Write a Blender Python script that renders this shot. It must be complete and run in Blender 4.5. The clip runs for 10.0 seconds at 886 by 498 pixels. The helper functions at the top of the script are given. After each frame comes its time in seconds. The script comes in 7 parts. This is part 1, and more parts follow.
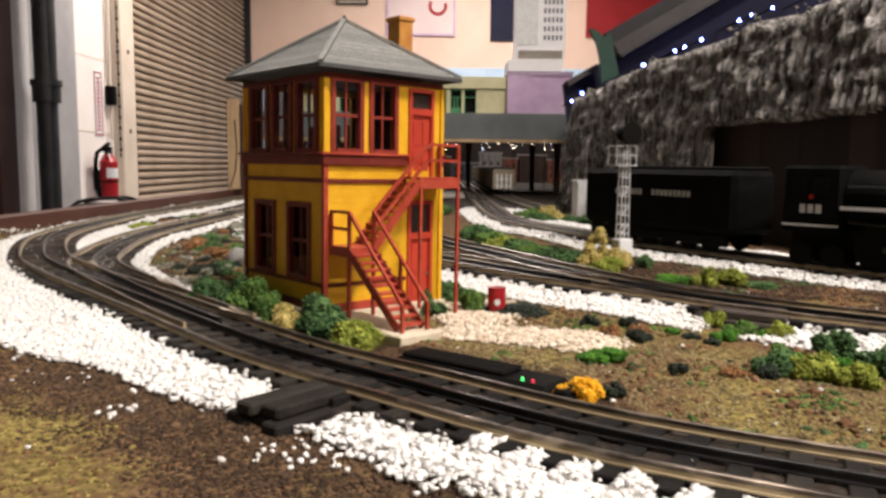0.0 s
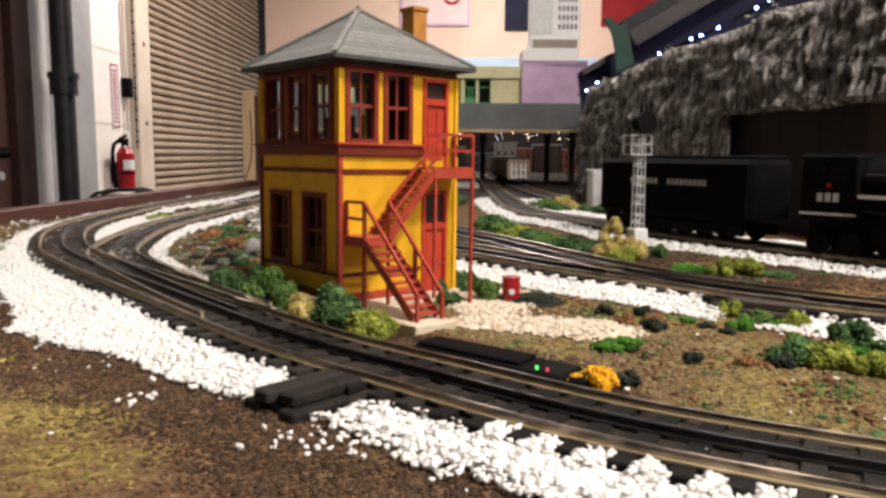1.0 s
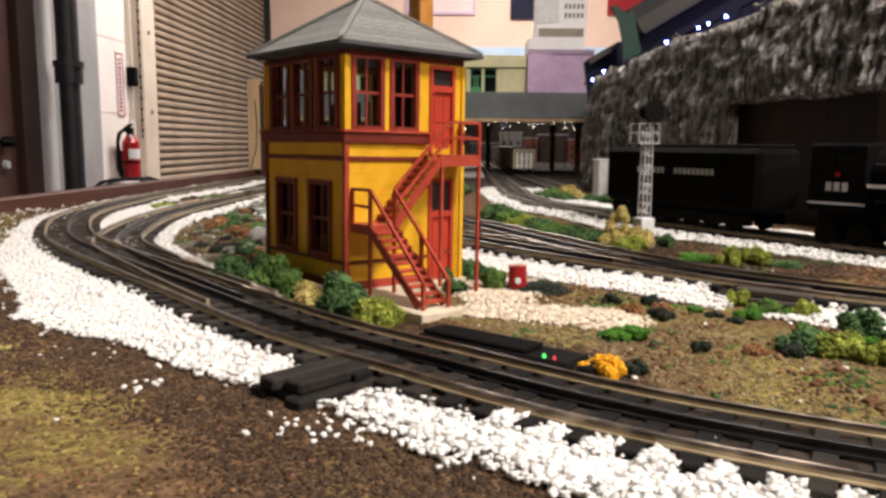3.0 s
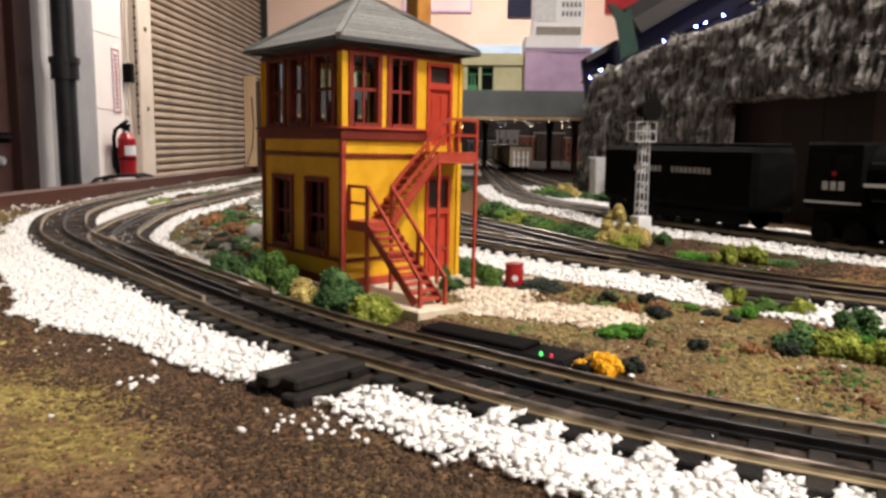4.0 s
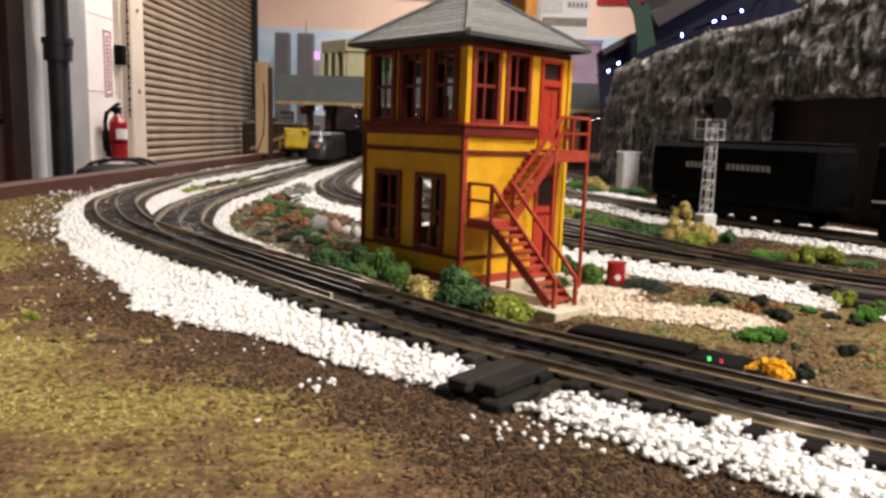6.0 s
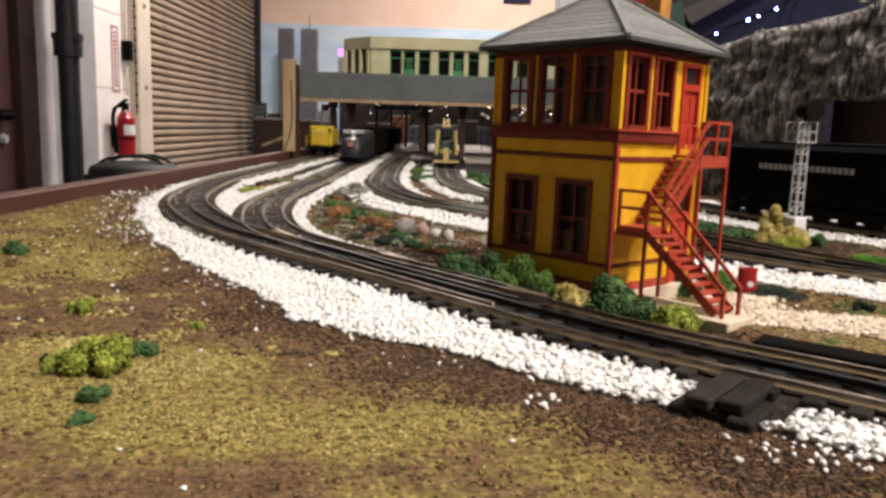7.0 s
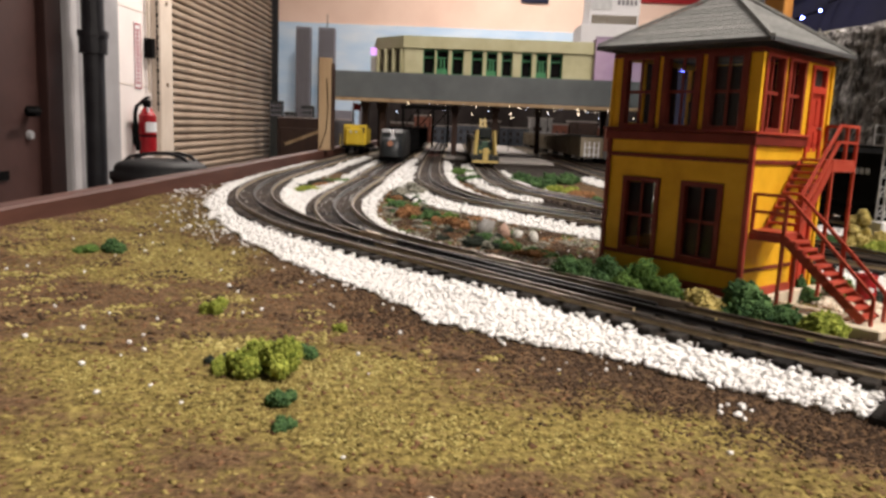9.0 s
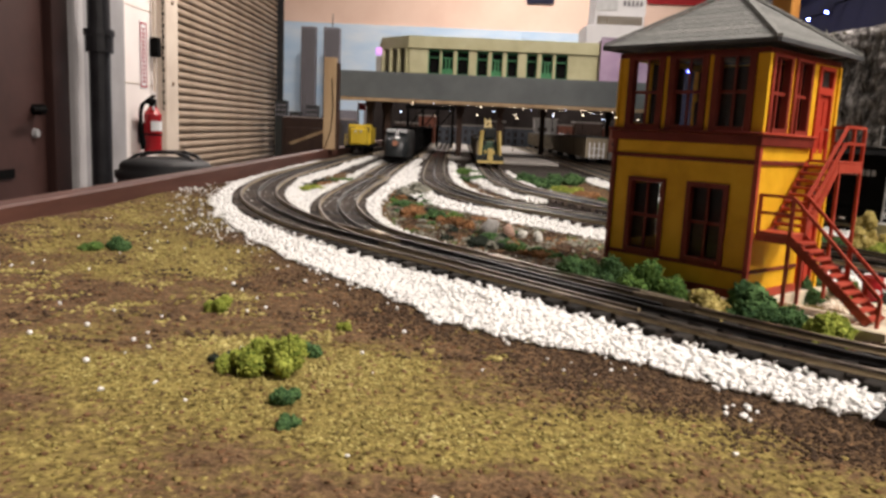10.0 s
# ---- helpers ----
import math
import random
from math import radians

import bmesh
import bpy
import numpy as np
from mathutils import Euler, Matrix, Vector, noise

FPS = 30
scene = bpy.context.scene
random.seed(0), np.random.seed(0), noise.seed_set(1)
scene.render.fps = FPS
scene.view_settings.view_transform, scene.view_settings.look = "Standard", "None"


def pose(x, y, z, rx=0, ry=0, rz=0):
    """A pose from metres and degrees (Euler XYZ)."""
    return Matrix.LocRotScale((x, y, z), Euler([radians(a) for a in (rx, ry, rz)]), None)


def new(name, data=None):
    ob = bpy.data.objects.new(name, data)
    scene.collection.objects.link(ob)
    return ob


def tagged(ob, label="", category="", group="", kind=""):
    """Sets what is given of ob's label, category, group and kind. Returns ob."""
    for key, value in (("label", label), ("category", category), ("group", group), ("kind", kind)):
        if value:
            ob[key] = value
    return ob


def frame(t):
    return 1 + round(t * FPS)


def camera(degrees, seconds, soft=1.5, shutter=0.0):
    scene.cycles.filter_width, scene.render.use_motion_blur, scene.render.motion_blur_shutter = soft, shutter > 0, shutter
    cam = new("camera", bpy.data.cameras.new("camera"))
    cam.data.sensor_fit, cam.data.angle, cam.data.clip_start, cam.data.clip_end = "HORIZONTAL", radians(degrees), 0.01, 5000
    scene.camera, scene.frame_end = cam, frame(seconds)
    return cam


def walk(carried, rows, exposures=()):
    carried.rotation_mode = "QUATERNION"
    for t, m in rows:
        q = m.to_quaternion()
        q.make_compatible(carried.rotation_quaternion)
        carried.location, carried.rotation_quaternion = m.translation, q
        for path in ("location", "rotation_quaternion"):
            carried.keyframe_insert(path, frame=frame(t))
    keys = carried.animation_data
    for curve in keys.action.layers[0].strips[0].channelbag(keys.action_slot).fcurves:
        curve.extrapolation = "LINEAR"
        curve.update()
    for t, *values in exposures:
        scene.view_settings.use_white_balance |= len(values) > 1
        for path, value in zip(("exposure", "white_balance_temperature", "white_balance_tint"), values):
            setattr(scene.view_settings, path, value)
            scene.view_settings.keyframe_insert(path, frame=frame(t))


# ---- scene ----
cam = camera(59.8, 10.0, soft=3.0)
METRES, EYE, TILT, LEAN, TURN = 0.1945, 0.078, -0.1, 0.3, 0.3
ROWS = [
    (0.0, 0.0, 0.0, 0.0, 0.1, -6.17, -0.88),
    (0.5, 0.0005, -0.0023, -0.0003, 0.52, -6.43, -0.74),
    (1.0, 0.0004, -0.0073, -0.001, 1.17, -6.89, -0.62),
    (1.5, -0.0032, -0.0019, -0.0032, 1.7, -7.3, -0.63),
    (2.0, -0.0033, 0.0014, -0.0032, 1.54, -7.63, -0.62),
    (2.5, -0.003, 0.0011, -0.005, 1.63, -7.63, -0.64),
    (4.0, -0.0047, 0.0049, -0.0089, 1.3, -7.78, -0.97),
    (4.5, -0.0054, 0.0053, -0.0097, 1.51, -8.1, -1.07),
    (5.0, -0.0075, 0.0062, -0.0109, 1.37, -8.14, -1.14),
    (5.2, -0.0115, 0.0066, -0.0104, 1.31, -8.31, -1.19),
    (5.5, -0.1059, 0.016, 0.0022, 0.62, -8.6, -1.35),
    (5.8, -0.2375, 0.0172, 0.0038, 0.3, -8.61, -1.72),
    (6.0, -0.3313, 0.0185, 0.0048, 0.09, -8.62, -1.96),
    (6.2, -0.4163, 0.0245, 0.0072, -0.13, -8.66, -2.02),
    (7.3, -0.7761, 0.058, 0.0166, -0.22, -8.96, -2.1),
    (7.5, -0.8292, 0.0627, 0.0177, -0.22, -8.97, -2.13),
    (8.0, -0.9301, 0.0734, 0.0182, -0.06, -8.89, -2.32),
    (8.5, -0.9647, 0.0769, 0.01, 0.27, -8.86, -2.41),
    (9.0, -0.9656, 0.0774, 0.0057, 0.57, -8.96, -2.54),
    (9.5, -0.9664, 0.0794, 0.0034, 0.84, -8.96, -2.73),
    (10.0, -0.9672, 0.0796, 0.003, 0.91, -8.95, -2.82),
]
walk(cam, [(t, pose(0, 0, EYE, TILT, LEAN, TURN) @ pose(METRES * x, METRES * y, METRES * z, 90 + pitch, roll, yaw)) for t, x, y, z, yaw, pitch, roll in ROWS])

# ---------------------------------------------------------------- world and lamps
world = bpy.data.worlds.new("room_air")
scene.world = world
world.use_nodes = True
world.node_tree.nodes["Background"].inputs[0].default_value = (0.9, 0.92, 1.0, 1)
world.node_tree.nodes["Background"].inputs[1].default_value = 0.010
scene.view_settings.exposure = 0.06
CEILING = 2.25
FLOOR = -0.95


def assumed_ceiling_lamp(x, y, watts, sx, sy, colour=(1.0, 0.89, 0.822)):
    data = bpy.data.lights.new("assumed_ceiling_lamp", "AREA")
    data.shape, data.size, data.size_y, data.energy, data.color = "RECTANGLE", sx, sy, watts, colour
    ob = new("assumed_ceiling_lamp", data)
    ob.matrix_world = pose(x, y, CEILING - 0.075)
    return ob


# all assumed and out of view; the second and third are added fill
LAMPS = [(1.12, -0.70, 100, 0.32, 0.62), (2.75, -2.35, 150, 1.2, 0.3), (0.2, 0.7, 16, 0.3, 1.2), (-0.75, 4.3, 90, 0.3, 1.2), (0.4, 6.2, 68, 1.2, 0.3)]
for row in LAMPS:
    assumed_ceiling_lamp(*row)

# ---------------------------------------------------------------- materials


def material(name, colours, scale=40.0, rough=0.7, metal=0.0, bump=0.2, bump_scale=None, detail=6.0, island=0.0, random_ob=0.0, stops=None, fine=0.0, spec=0.4, stretch=(1, 1, 1)):
    """Noise between the colours, with a second, finer grain, and bump of the same grain."""
    m = bpy.data.materials.new(name)
    m.use_nodes = True
    n, l = m.node_tree.nodes, m.node_tree.links
    b = n["Principled BSDF"]
    b.inputs["Roughness"].default_value, b.inputs["Metallic"].default_value = rough, metal
    b.inputs["Specular IOR Level"].default_value = spec
    geo = n.new("ShaderNodeNewGeometry")
    mp = n.new("ShaderNodeMapping")
    mp.inputs["Scale"].default_value = stretch
    tc = n.new("ShaderNodeTexCoord")
    l.new(tc.outputs["Object"], mp.inputs["Vector"])
    tex = n.new("ShaderNodeTexNoise")
    tex.inputs["Scale"].default_value, tex.inputs["Detail"].default_value = scale, detail
    tex.inputs["Roughness"].default_value = 0.62
    l.new(mp.outputs["Vector"], tex.inputs["Vector"])
    fac = tex.outputs["Fac"]
    grain = n.new("ShaderNodeTexNoise")
    grain.inputs["Scale"].default_value, grain.inputs["Detail"].default_value = bump_scale or scale * 6, 4
    l.new(mp.outputs["Vector"], grain.inputs["Vector"])
    if fine:
        mix = n.new("ShaderNodeMix")
        mix.inputs["Factor"].default_value = fine
        l.new(fac, mix.inputs["A"]), l.new(grain.outputs["Fac"], mix.inputs["B"])
        fac = mix.outputs["Result"]
    for amount, source in ((island, geo.outputs["Random Per Island"]), (random_ob, None)):
        if amount:
            if source is None:
                source = n.new("ShaderNodeObjectInfo").outputs["Random"]
            mix = n.new("ShaderNodeMix")
            mix.inputs["Factor"].default_value = amount
            l.new(fac, mix.inputs["A"]), l.new(source, mix.inputs["B"])
            fac = mix.outputs["Result"]
    ramp = n.new("ShaderNodeValToRGB")
    e = ramp.color_ramp.elements
    spots = stops or [0.32 + 0.36 * k / max(1, len(colours) - 1) for k in range(len(colours))]
    while len(e) < len(colours):
        e.new(0.5)
    for el, p, c in zip(e, spots, colours):
        el.position, el.color = p, (*c, 1)
    l.new(fac, ramp.inputs["Fac"])
    l.new(ramp.outputs["Color"], b.inputs["Base Color"])
    if bump:
        bp = n.new("ShaderNodeBump")
        bp.inputs["Strength"].default_value, bp.inputs["Distance"].default_value = bump, 0.002
        l.new(grain.outputs["Fac"], bp.inputs["Height"])
        l.new(bp.outputs["Normal"], b.inputs["Normal"])
    return m


def rock_mat():
    """Plaster rock: dark vertical streaks, grey body, pale chalky patches of their own shape."""
    m = material("plaster_rock", [(0.026, 0.0245, 0.023), (0.135, 0.126, 0.118), (0.27, 0.255, 0.24), (0.50, 0.485, 0.465)], 130, 0.9, bump=1.0, bump_scale=330, detail=10, fine=0.32, spec=0.1, stops=[0.40, 0.48, 0.56, 0.66], stretch=(1, 1, 0.17))
    n, l = m.node_tree.nodes, m.node_tree.links
    b = n["Principled BSDF"]
    body = b.inputs["Base Color"].links[0].from_socket
    tc = n.new("ShaderNodeTexCoord")
    spots = n.new("ShaderNodeTexNoise")
    spots.inputs["Scale"].default_value, spots.inputs["Detail"].default_value, spots.inputs["Roughness"].default_value = 27, 5, 0.6
    l.new(tc.outputs["Object"], spots.inputs["Vector"])
    cut = n.new("ShaderNodeMapRange")
    cut.inputs["From Min"].default_value, cut.inputs["From Max"].default_value = 0.645, 0.70
    l.new(spots.outputs["Fac"], cut.inputs["Value"])
    mix = n.new("ShaderNodeMix")
    mix.data_type = "RGBA"
    l.new(cut.outputs["Result"], mix.inputs[0]), l.new(body, mix.inputs[6])
    mix.inputs[7].default_value = (0.66, 0.64, 0.62, 1)
    l.new(mix.outputs[2], b.inputs["Base Color"])
    return m


def soil_mat():
    """Dark brown scenic soil, overgrown in ragged patches by dry olive flock."""
    m = material("scenic_soil", [(0.046, 0.030, 0.018), (0.130, 0.080, 0.044), (0.25, 0.158, 0.084)], 130, 0.95, bump=0.9, bump_scale=560, detail=6, fine=0.5, spec=0.05, stops=[0.36, 0.5, 0.66])
    n, l = m.node_tree.nodes, m.node_tree.links
    b = n["Principled BSDF"]
    brown = b.inputs["Base Color"].links[0].from_socket
    tc = n.new("ShaderNodeTexCoord")

    def grain(scale, detail, rough):
        g = n.new("ShaderNodeTexNoise")
        g.inputs["Scale"].default_value, g.inputs["Detail"].default_value, g.inputs["Roughness"].default_value = scale, detail, rough
        l.new(tc.outputs["Object"], g.inputs["Vector"])
        return g.outputs["Fac"]

    ramp = n.new("ShaderNodeValToRGB")
    e = ramp.color_ramp.elements
    e[0].position, e[0].color = 0.36, (0.10, 0.072, 0.024, 1)
    e[1].position, e[1].color = 0.66, (0.37, 0.295, 0.095, 1)
    l.new(grain(330, 4, 0.6), ramp.inputs["Fac"])
    cover = n.new("ShaderNodeAttribute")
    cover.attribute_name = "turf"
    ragged = n.new("ShaderNodeMath")
    ragged.operation = "MULTIPLY_ADD"
    ragged.inputs[1].default_value = 1.5
    l.new(grain(230, 4, 0.65), ragged.inputs[0]), l.new(cover.outputs["Fac"], ragged.inputs[2])
    cut = n.new("ShaderNodeMapRange")
    cut.interpolation_type = "SMOOTHSTEP"
    cut.inputs["From Min"].default_value, cut.inputs["From Max"].default_value = 0.90, 1.65
    l.new(ragged.outputs["Value"], cut.inputs["Value"])
    mix = n.new("ShaderNodeMix")
    mix.data_type = "RGBA"
    l.new(cut.outputs["Result"], mix.inputs[0]), l.new(brown, mix.inputs[6]), l.new(ramp.outputs["Color"], mix.inputs[7])
    l.new(mix.outputs[2], b.inputs["Base Color"])
    return m


def glow(name, colour, strength):
    m = bpy.data.materials.new(name)
    m.use_nodes = True
    b = m.node_tree.nodes["Principled BSDF"]
    b.inputs["Base Color"].default_value = (*colour, 1)
    b.inputs["Emission Color"].default_value = (*colour, 1)
    b.inputs["Emission Strength"].default_value = strength
    return m


def glass(name, tint, rough=0.03):
    m = bpy.data.materials.new(name)
    m.use_nodes = True
    b = m.node_tree.nodes["Principled BSDF"]
    b.inputs["Base Color"].default_value = (*tint, 1)
    b.inputs["Roughness"].default_value = rough
    b.inputs["Transmission Weight"].default_value = 1.0
    b.inputs["IOR"].default_value = 1.3
    return m


M_SOIL = soil_mat()
M_TURF = material("olive_turf", [(0.075, 0.054, 0.022), (0.25, 0.195, 0.068), (0.43, 0.355, 0.125)], 25, 0.95, bump=0.5, bump_scale=600, island=0.42, spec=0.06, stops=[0.2, 0.5, 0.8])
M_STRAW = material("straw_turf", [(0.13, 0.10, 0.034), (0.34, 0.285, 0.095), (0.51, 0.44, 0.175)], 25, 0.95, bump=0.5, bump_scale=600, island=0.42, spec=0.06, stops=[0.15, 0.45, 0.8])
M_INNER = material("rust_turf", [(0.05, 0.032, 0.019), (0.17, 0.092, 0.048), (0.30, 0.185, 0.10)], 25, 0.95, bump=0.5, bump_scale=600, island=0.42, spec=0.06, stops=[0.15, 0.5, 0.85])
M_LOAM = material("dark_loam", [(0.026, 0.018, 0.013), (0.070, 0.046, 0.031), (0.14, 0.092, 0.058)], 25, 0.95, bump=0.5, bump_scale=600, island=0.42, spec=0.06, stops=[0.15, 0.5, 0.85])
M_STONE = material("white_chippings", [(0.66, 0.64, 0.60), (0.78, 0.77, 0.74), (0.84, 0.84, 0.82)], 300, 0.75, bump=0.2, island=0.5, stops=[0.1, 0.35, 0.8])
M_CREAM = material("cream_gravel", [(0.42, 0.33, 0.22), (0.66, 0.56, 0.42), (0.8, 0.72, 0.6)], 300, 0.8, bump=0.3, island=0.75, stops=[0.1, 0.4, 0.85])
M_HAY = material("hay_turf", [(0.075, 0.058, 0.032), (0.225, 0.178, 0.09), (0.37, 0.305, 0.165)], 60, 0.95, bump=0.5, bump_scale=600, island=0.35, spec=0.06, stops=[0.3, 0.5, 0.7])
M_BED = material("track_bed", [(0.012, 0.0095, 0.0078), (0.030, 0.0235, 0.0185), (0.075, 0.059, 0.047)], 90, 0.9, bump=0.7, bump_scale=500, fine=0.4, spec=0.15)
M_TIE = material("black_tie", [(0.007, 0.0063, 0.0057), (0.013, 0.0115, 0.010), (0.029, 0.025, 0.021)], 120, 0.82, bump=0.35, random_ob=0.45, spec=0.22)
M_CREOSOTE = material("weathered_timber", [(0.014, 0.011, 0.009), (0.036, 0.028, 0.023), (0.075, 0.06, 0.05)], 60, 0.7, bump=0.4, random_ob=0.4, spec=0.25, stretch=(0.2, 1, 1))
M_RAIL = material("tinplate_rail", [(0.27, 0.21, 0.125), (0.40, 0.32, 0.19), (0.48, 0.39, 0.25)], 45, 0.45, metal=0.1, bump=0.1)
M_RAILTOP = material("dirty_rail_head", [(0.05, 0.042, 0.035), (0.14, 0.115, 0.093), (0.32, 0.265, 0.21)], 60, 0.32, metal=0.7, bump=0.08)
M_DARKRAIL = material("black_rail", [(0.012, 0.012, 0.013), (0.04, 0.038, 0.038)], 60, 0.35, metal=0.5, bump=0.1)
M_FROG = material("bright_frog", [(0.35, 0.28, 0.2), (0.62, 0.52, 0.4)], 80, 0.4, metal=0.7, bump=0.1)
M_YELLOW = material("yellow_clapboard", [(0.62, 0.33, 0.012), (0.72, 0.40, 0.018), (0.78, 0.46, 0.03)], 60, 0.5, bump=0.08, spec=0.3)
# real maroon trim, and red trim darkened for the tower's shaded sides
M_MAROONSHADE = material("maroon_and_shaded_trim", [(0.11, 0.016, 0.010), (0.15, 0.022, 0.014), (0.19, 0.032, 0.02)], 90, 0.5, bump=0.08, spec=0.3)
M_RED = material("red_plastic", [(0.30, 0.038, 0.020), (0.37, 0.052, 0.029), (0.45, 0.082, 0.05)], 80, 0.45, bump=0.08, spec=0.35)
M_SASH = material("dark_red_sash", [(0.19, 0.026, 0.016), (0.26, 0.038, 0.024)], 90, 0.5, bump=0.06, spec=0.3)
M_DOOR = material("red_door", [(0.40, 0.04, 0.02), (0.50, 0.055, 0.03)], 80, 0.45, bump=0.05)
M_ROOF = material("slate_roof", [(0.15, 0.155, 0.148), (0.205, 0.21, 0.20), (0.30, 0.30, 0.28)], 420, 0.8, bump=0.5, bump_scale=1400, random_ob=0.18, fine=0.3)
M_ROOFEDGE = material("roof_edge", [(0.05, 0.052, 0.055), (0.09, 0.092, 0.095)], 120, 0.7, bump=0.2)
M_CHIM = material("orange_brick_chimney", [(0.42, 0.17, 0.03), (0.55, 0.25, 0.05)], 160, 0.7, bump=0.3)
M_CONC = material("cream_concrete", [(0.5, 0.42, 0.3), (0.66, 0.58, 0.44)], 60, 0.8, bump=0.2)
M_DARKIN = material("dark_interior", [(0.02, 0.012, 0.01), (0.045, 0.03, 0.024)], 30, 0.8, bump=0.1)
M_PANE = glass("window_pane", (0.86, 0.9, 0.92))
M_WHITE = material("white_plastic", [(0.62, 0.63, 0.64), (0.78, 0.79, 0.8)], 90, 0.5, bump=0.08)
M_HIGHRISE = material("highrise_white", [(0.84, 0.83, 0.85), (0.9, 0.89, 0.91)], 30, 0.6, bump=0.04)
M_SILVER = material("silver_paint", [(0.42, 0.43, 0.44), (0.62, 0.63, 0.64)], 120, 0.4, metal=0.35, bump=0.1)
M_BLACK = material("black_engine", [(0.002, 0.002, 0.002), (0.004, 0.004, 0.004), (0.007, 0.0068, 0.0068)], 50, 0.7, bump=0.1, spec=0.05)
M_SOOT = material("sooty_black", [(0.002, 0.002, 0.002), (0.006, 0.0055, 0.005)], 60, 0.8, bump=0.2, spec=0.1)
M_COPPER = material("dusty_top", [(0.012, 0.010, 0.009), (0.035, 0.028, 0.025)], 40, 0.5, bump=0.1)
M_ROCK = rock_mat()
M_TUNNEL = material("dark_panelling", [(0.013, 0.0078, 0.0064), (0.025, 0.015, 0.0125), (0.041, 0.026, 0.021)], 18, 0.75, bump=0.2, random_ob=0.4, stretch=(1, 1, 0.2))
M_FASCIA = material("brown_fascia", [(0.062, 0.024, 0.018), (0.098, 0.040, 0.029), (0.15, 0.066, 0.047)], 22, 0.6, bump=0.25, fine=0.3, stretch=(1, 0.15, 1))
M_DECK = material("grey_bridge_paint", [(0.095, 0.105, 0.107), (0.12, 0.132, 0.132), (0.15, 0.16, 0.158)], 9, 0.7, bump=0.05)
M_BROWN = material("brown_steel", [(0.03, 0.014, 0.009), (0.055, 0.027, 0.017)], 30, 0.6, bump=0.1)
M_STATION = material("cream_station", [(0.47, 0.45, 0.26), (0.56, 0.53, 0.32), (0.62, 0.6, 0.38)], 20, 0.7, bump=0.05)
M_GREEN = material("green_window_frame", [(0.05, 0.21, 0.09), (0.08, 0.30, 0.13)], 50, 0.5, bump=0.05)
M_LILAC = material("lilac_wall", [(0.42, 0.29, 0.44), (0.5, 0.36, 0.51), (0.56, 0.42, 0.56)], 12, 0.7, bump=0.05)
M_PLATFORM = material("platform_grey", [(0.27, 0.25, 0.23), (0.38, 0.35, 0.32)], 25, 0.8, bump=0.1)
M_WALL = material("peach_wall", [(0.66, 0.47, 0.375), (0.72, 0.53, 0.43), (0.76, 0.57, 0.47)], 1.6, 0.85, bump=0.08, bump_scale=90)
M_BLOCK = material("white_block_wall", [(0.72, 0.66, 0.63), (0.8, 0.75, 0.72)], 3, 0.75, bump=0.12, bump_scale=70)
M_GREYWALL = material("grey_pier", [(0.26, 0.256, 0.26), (0.35, 0.344, 0.35)], 4, 0.75, bump=0.12, bump_scale=60)
M_PIER = material("pale_grey_pier", [(0.44, 0.425, 0.425), (0.54, 0.525, 0.525)], 4, 0.75, bump=0.12, bump_scale=60)
M_SKY = material("painted_sky", [(0.36, 0.52, 0.70), (0.47, 0.60, 0.74), (0.62, 0.69, 0.76)], 1.4, 0.85, bump=0.03, stretch=(1, 1, 3))
# for walls out of view, made dark to hold down bounced light
M_UNSEENDARK = material("dark_unseen_wall", [(0.12, 0.11, 0.10), (0.18, 0.165, 0.15)], 2, 0.85, bump=0.1)
M_SLAT = material("roller_slat", [(0.26, 0.195, 0.14), (0.34, 0.262, 0.192), (0.40, 0.31, 0.235)], 5, 0.5, bump=0.05, random_ob=0.2)
M_JAMB = material("cream_jamb", [(0.52, 0.44, 0.36), (0.62, 0.54, 0.45)], 5, 0.6, bump=0.06)
M_TRACKIRON = material("brown_guide", [(0.10, 0.062, 0.036), (0.16, 0.10, 0.06)], 12, 0.55, bump=0.1)
M_PIPE = material("black_pipe", [(0.012, 0.012, 0.015), (0.03, 0.03, 0.034)], 12, 0.42, bump=0.1)
M_BIN = material("black_bin", [(0.005, 0.005, 0.006), (0.012, 0.012, 0.013)], 14, 0.62, bump=0.15)
M_EXT = material("extinguisher_red", [(0.28, 0.009, 0.014), (0.37, 0.016, 0.021)], 10, 0.25, bump=0.0)
M_WOOD = material("raw_pine", [(0.30, 0.19, 0.10), (0.42, 0.29, 0.16), (0.5, 0.36, 0.21)], 9, 0.7, bump=0.1, stretch=(4, 4, 0.3))
M_FLOOR = material("concrete_floor", [(0.14, 0.13, 0.12), (0.22, 0.21, 0.195)], 3, 0.6, bump=0.1)
# unseen ceiling, also kept dark against bounced light
M_CEIL = material("ceiling_board", [(0.10, 0.10, 0.10), (0.16, 0.155, 0.15)], 3, 0.85, bump=0.1)
M_GREYTOWER = material("grey_skyscraper", [(0.125, 0.12, 0.14), (0.165, 0.158, 0.178)], 9, 0.7, bump=0.05)
M_NAVY = material("navy_cloth", [(0.003, 0.0035, 0.017), (0.006, 0.007, 0.033)], 8, 0.8, bump=0.1)
M_DOORBROWN = material("door_brown", [(0.030, 0.012, 0.010), (0.048, 0.020, 0.016)], 6, 0.5, bump=0.06)
M_LEAF = material("red_brown_steel", [(0.050, 0.021, 0.017), (0.064, 0.027, 0.022), (0.080, 0.035, 0.029)], 5, 0.6, bump=0.06)
M_BEAM = material("grey_beam", [(0.028, 0.024, 0.020), (0.05, 0.043, 0.036)], 9, 0.6, bump=0.1)
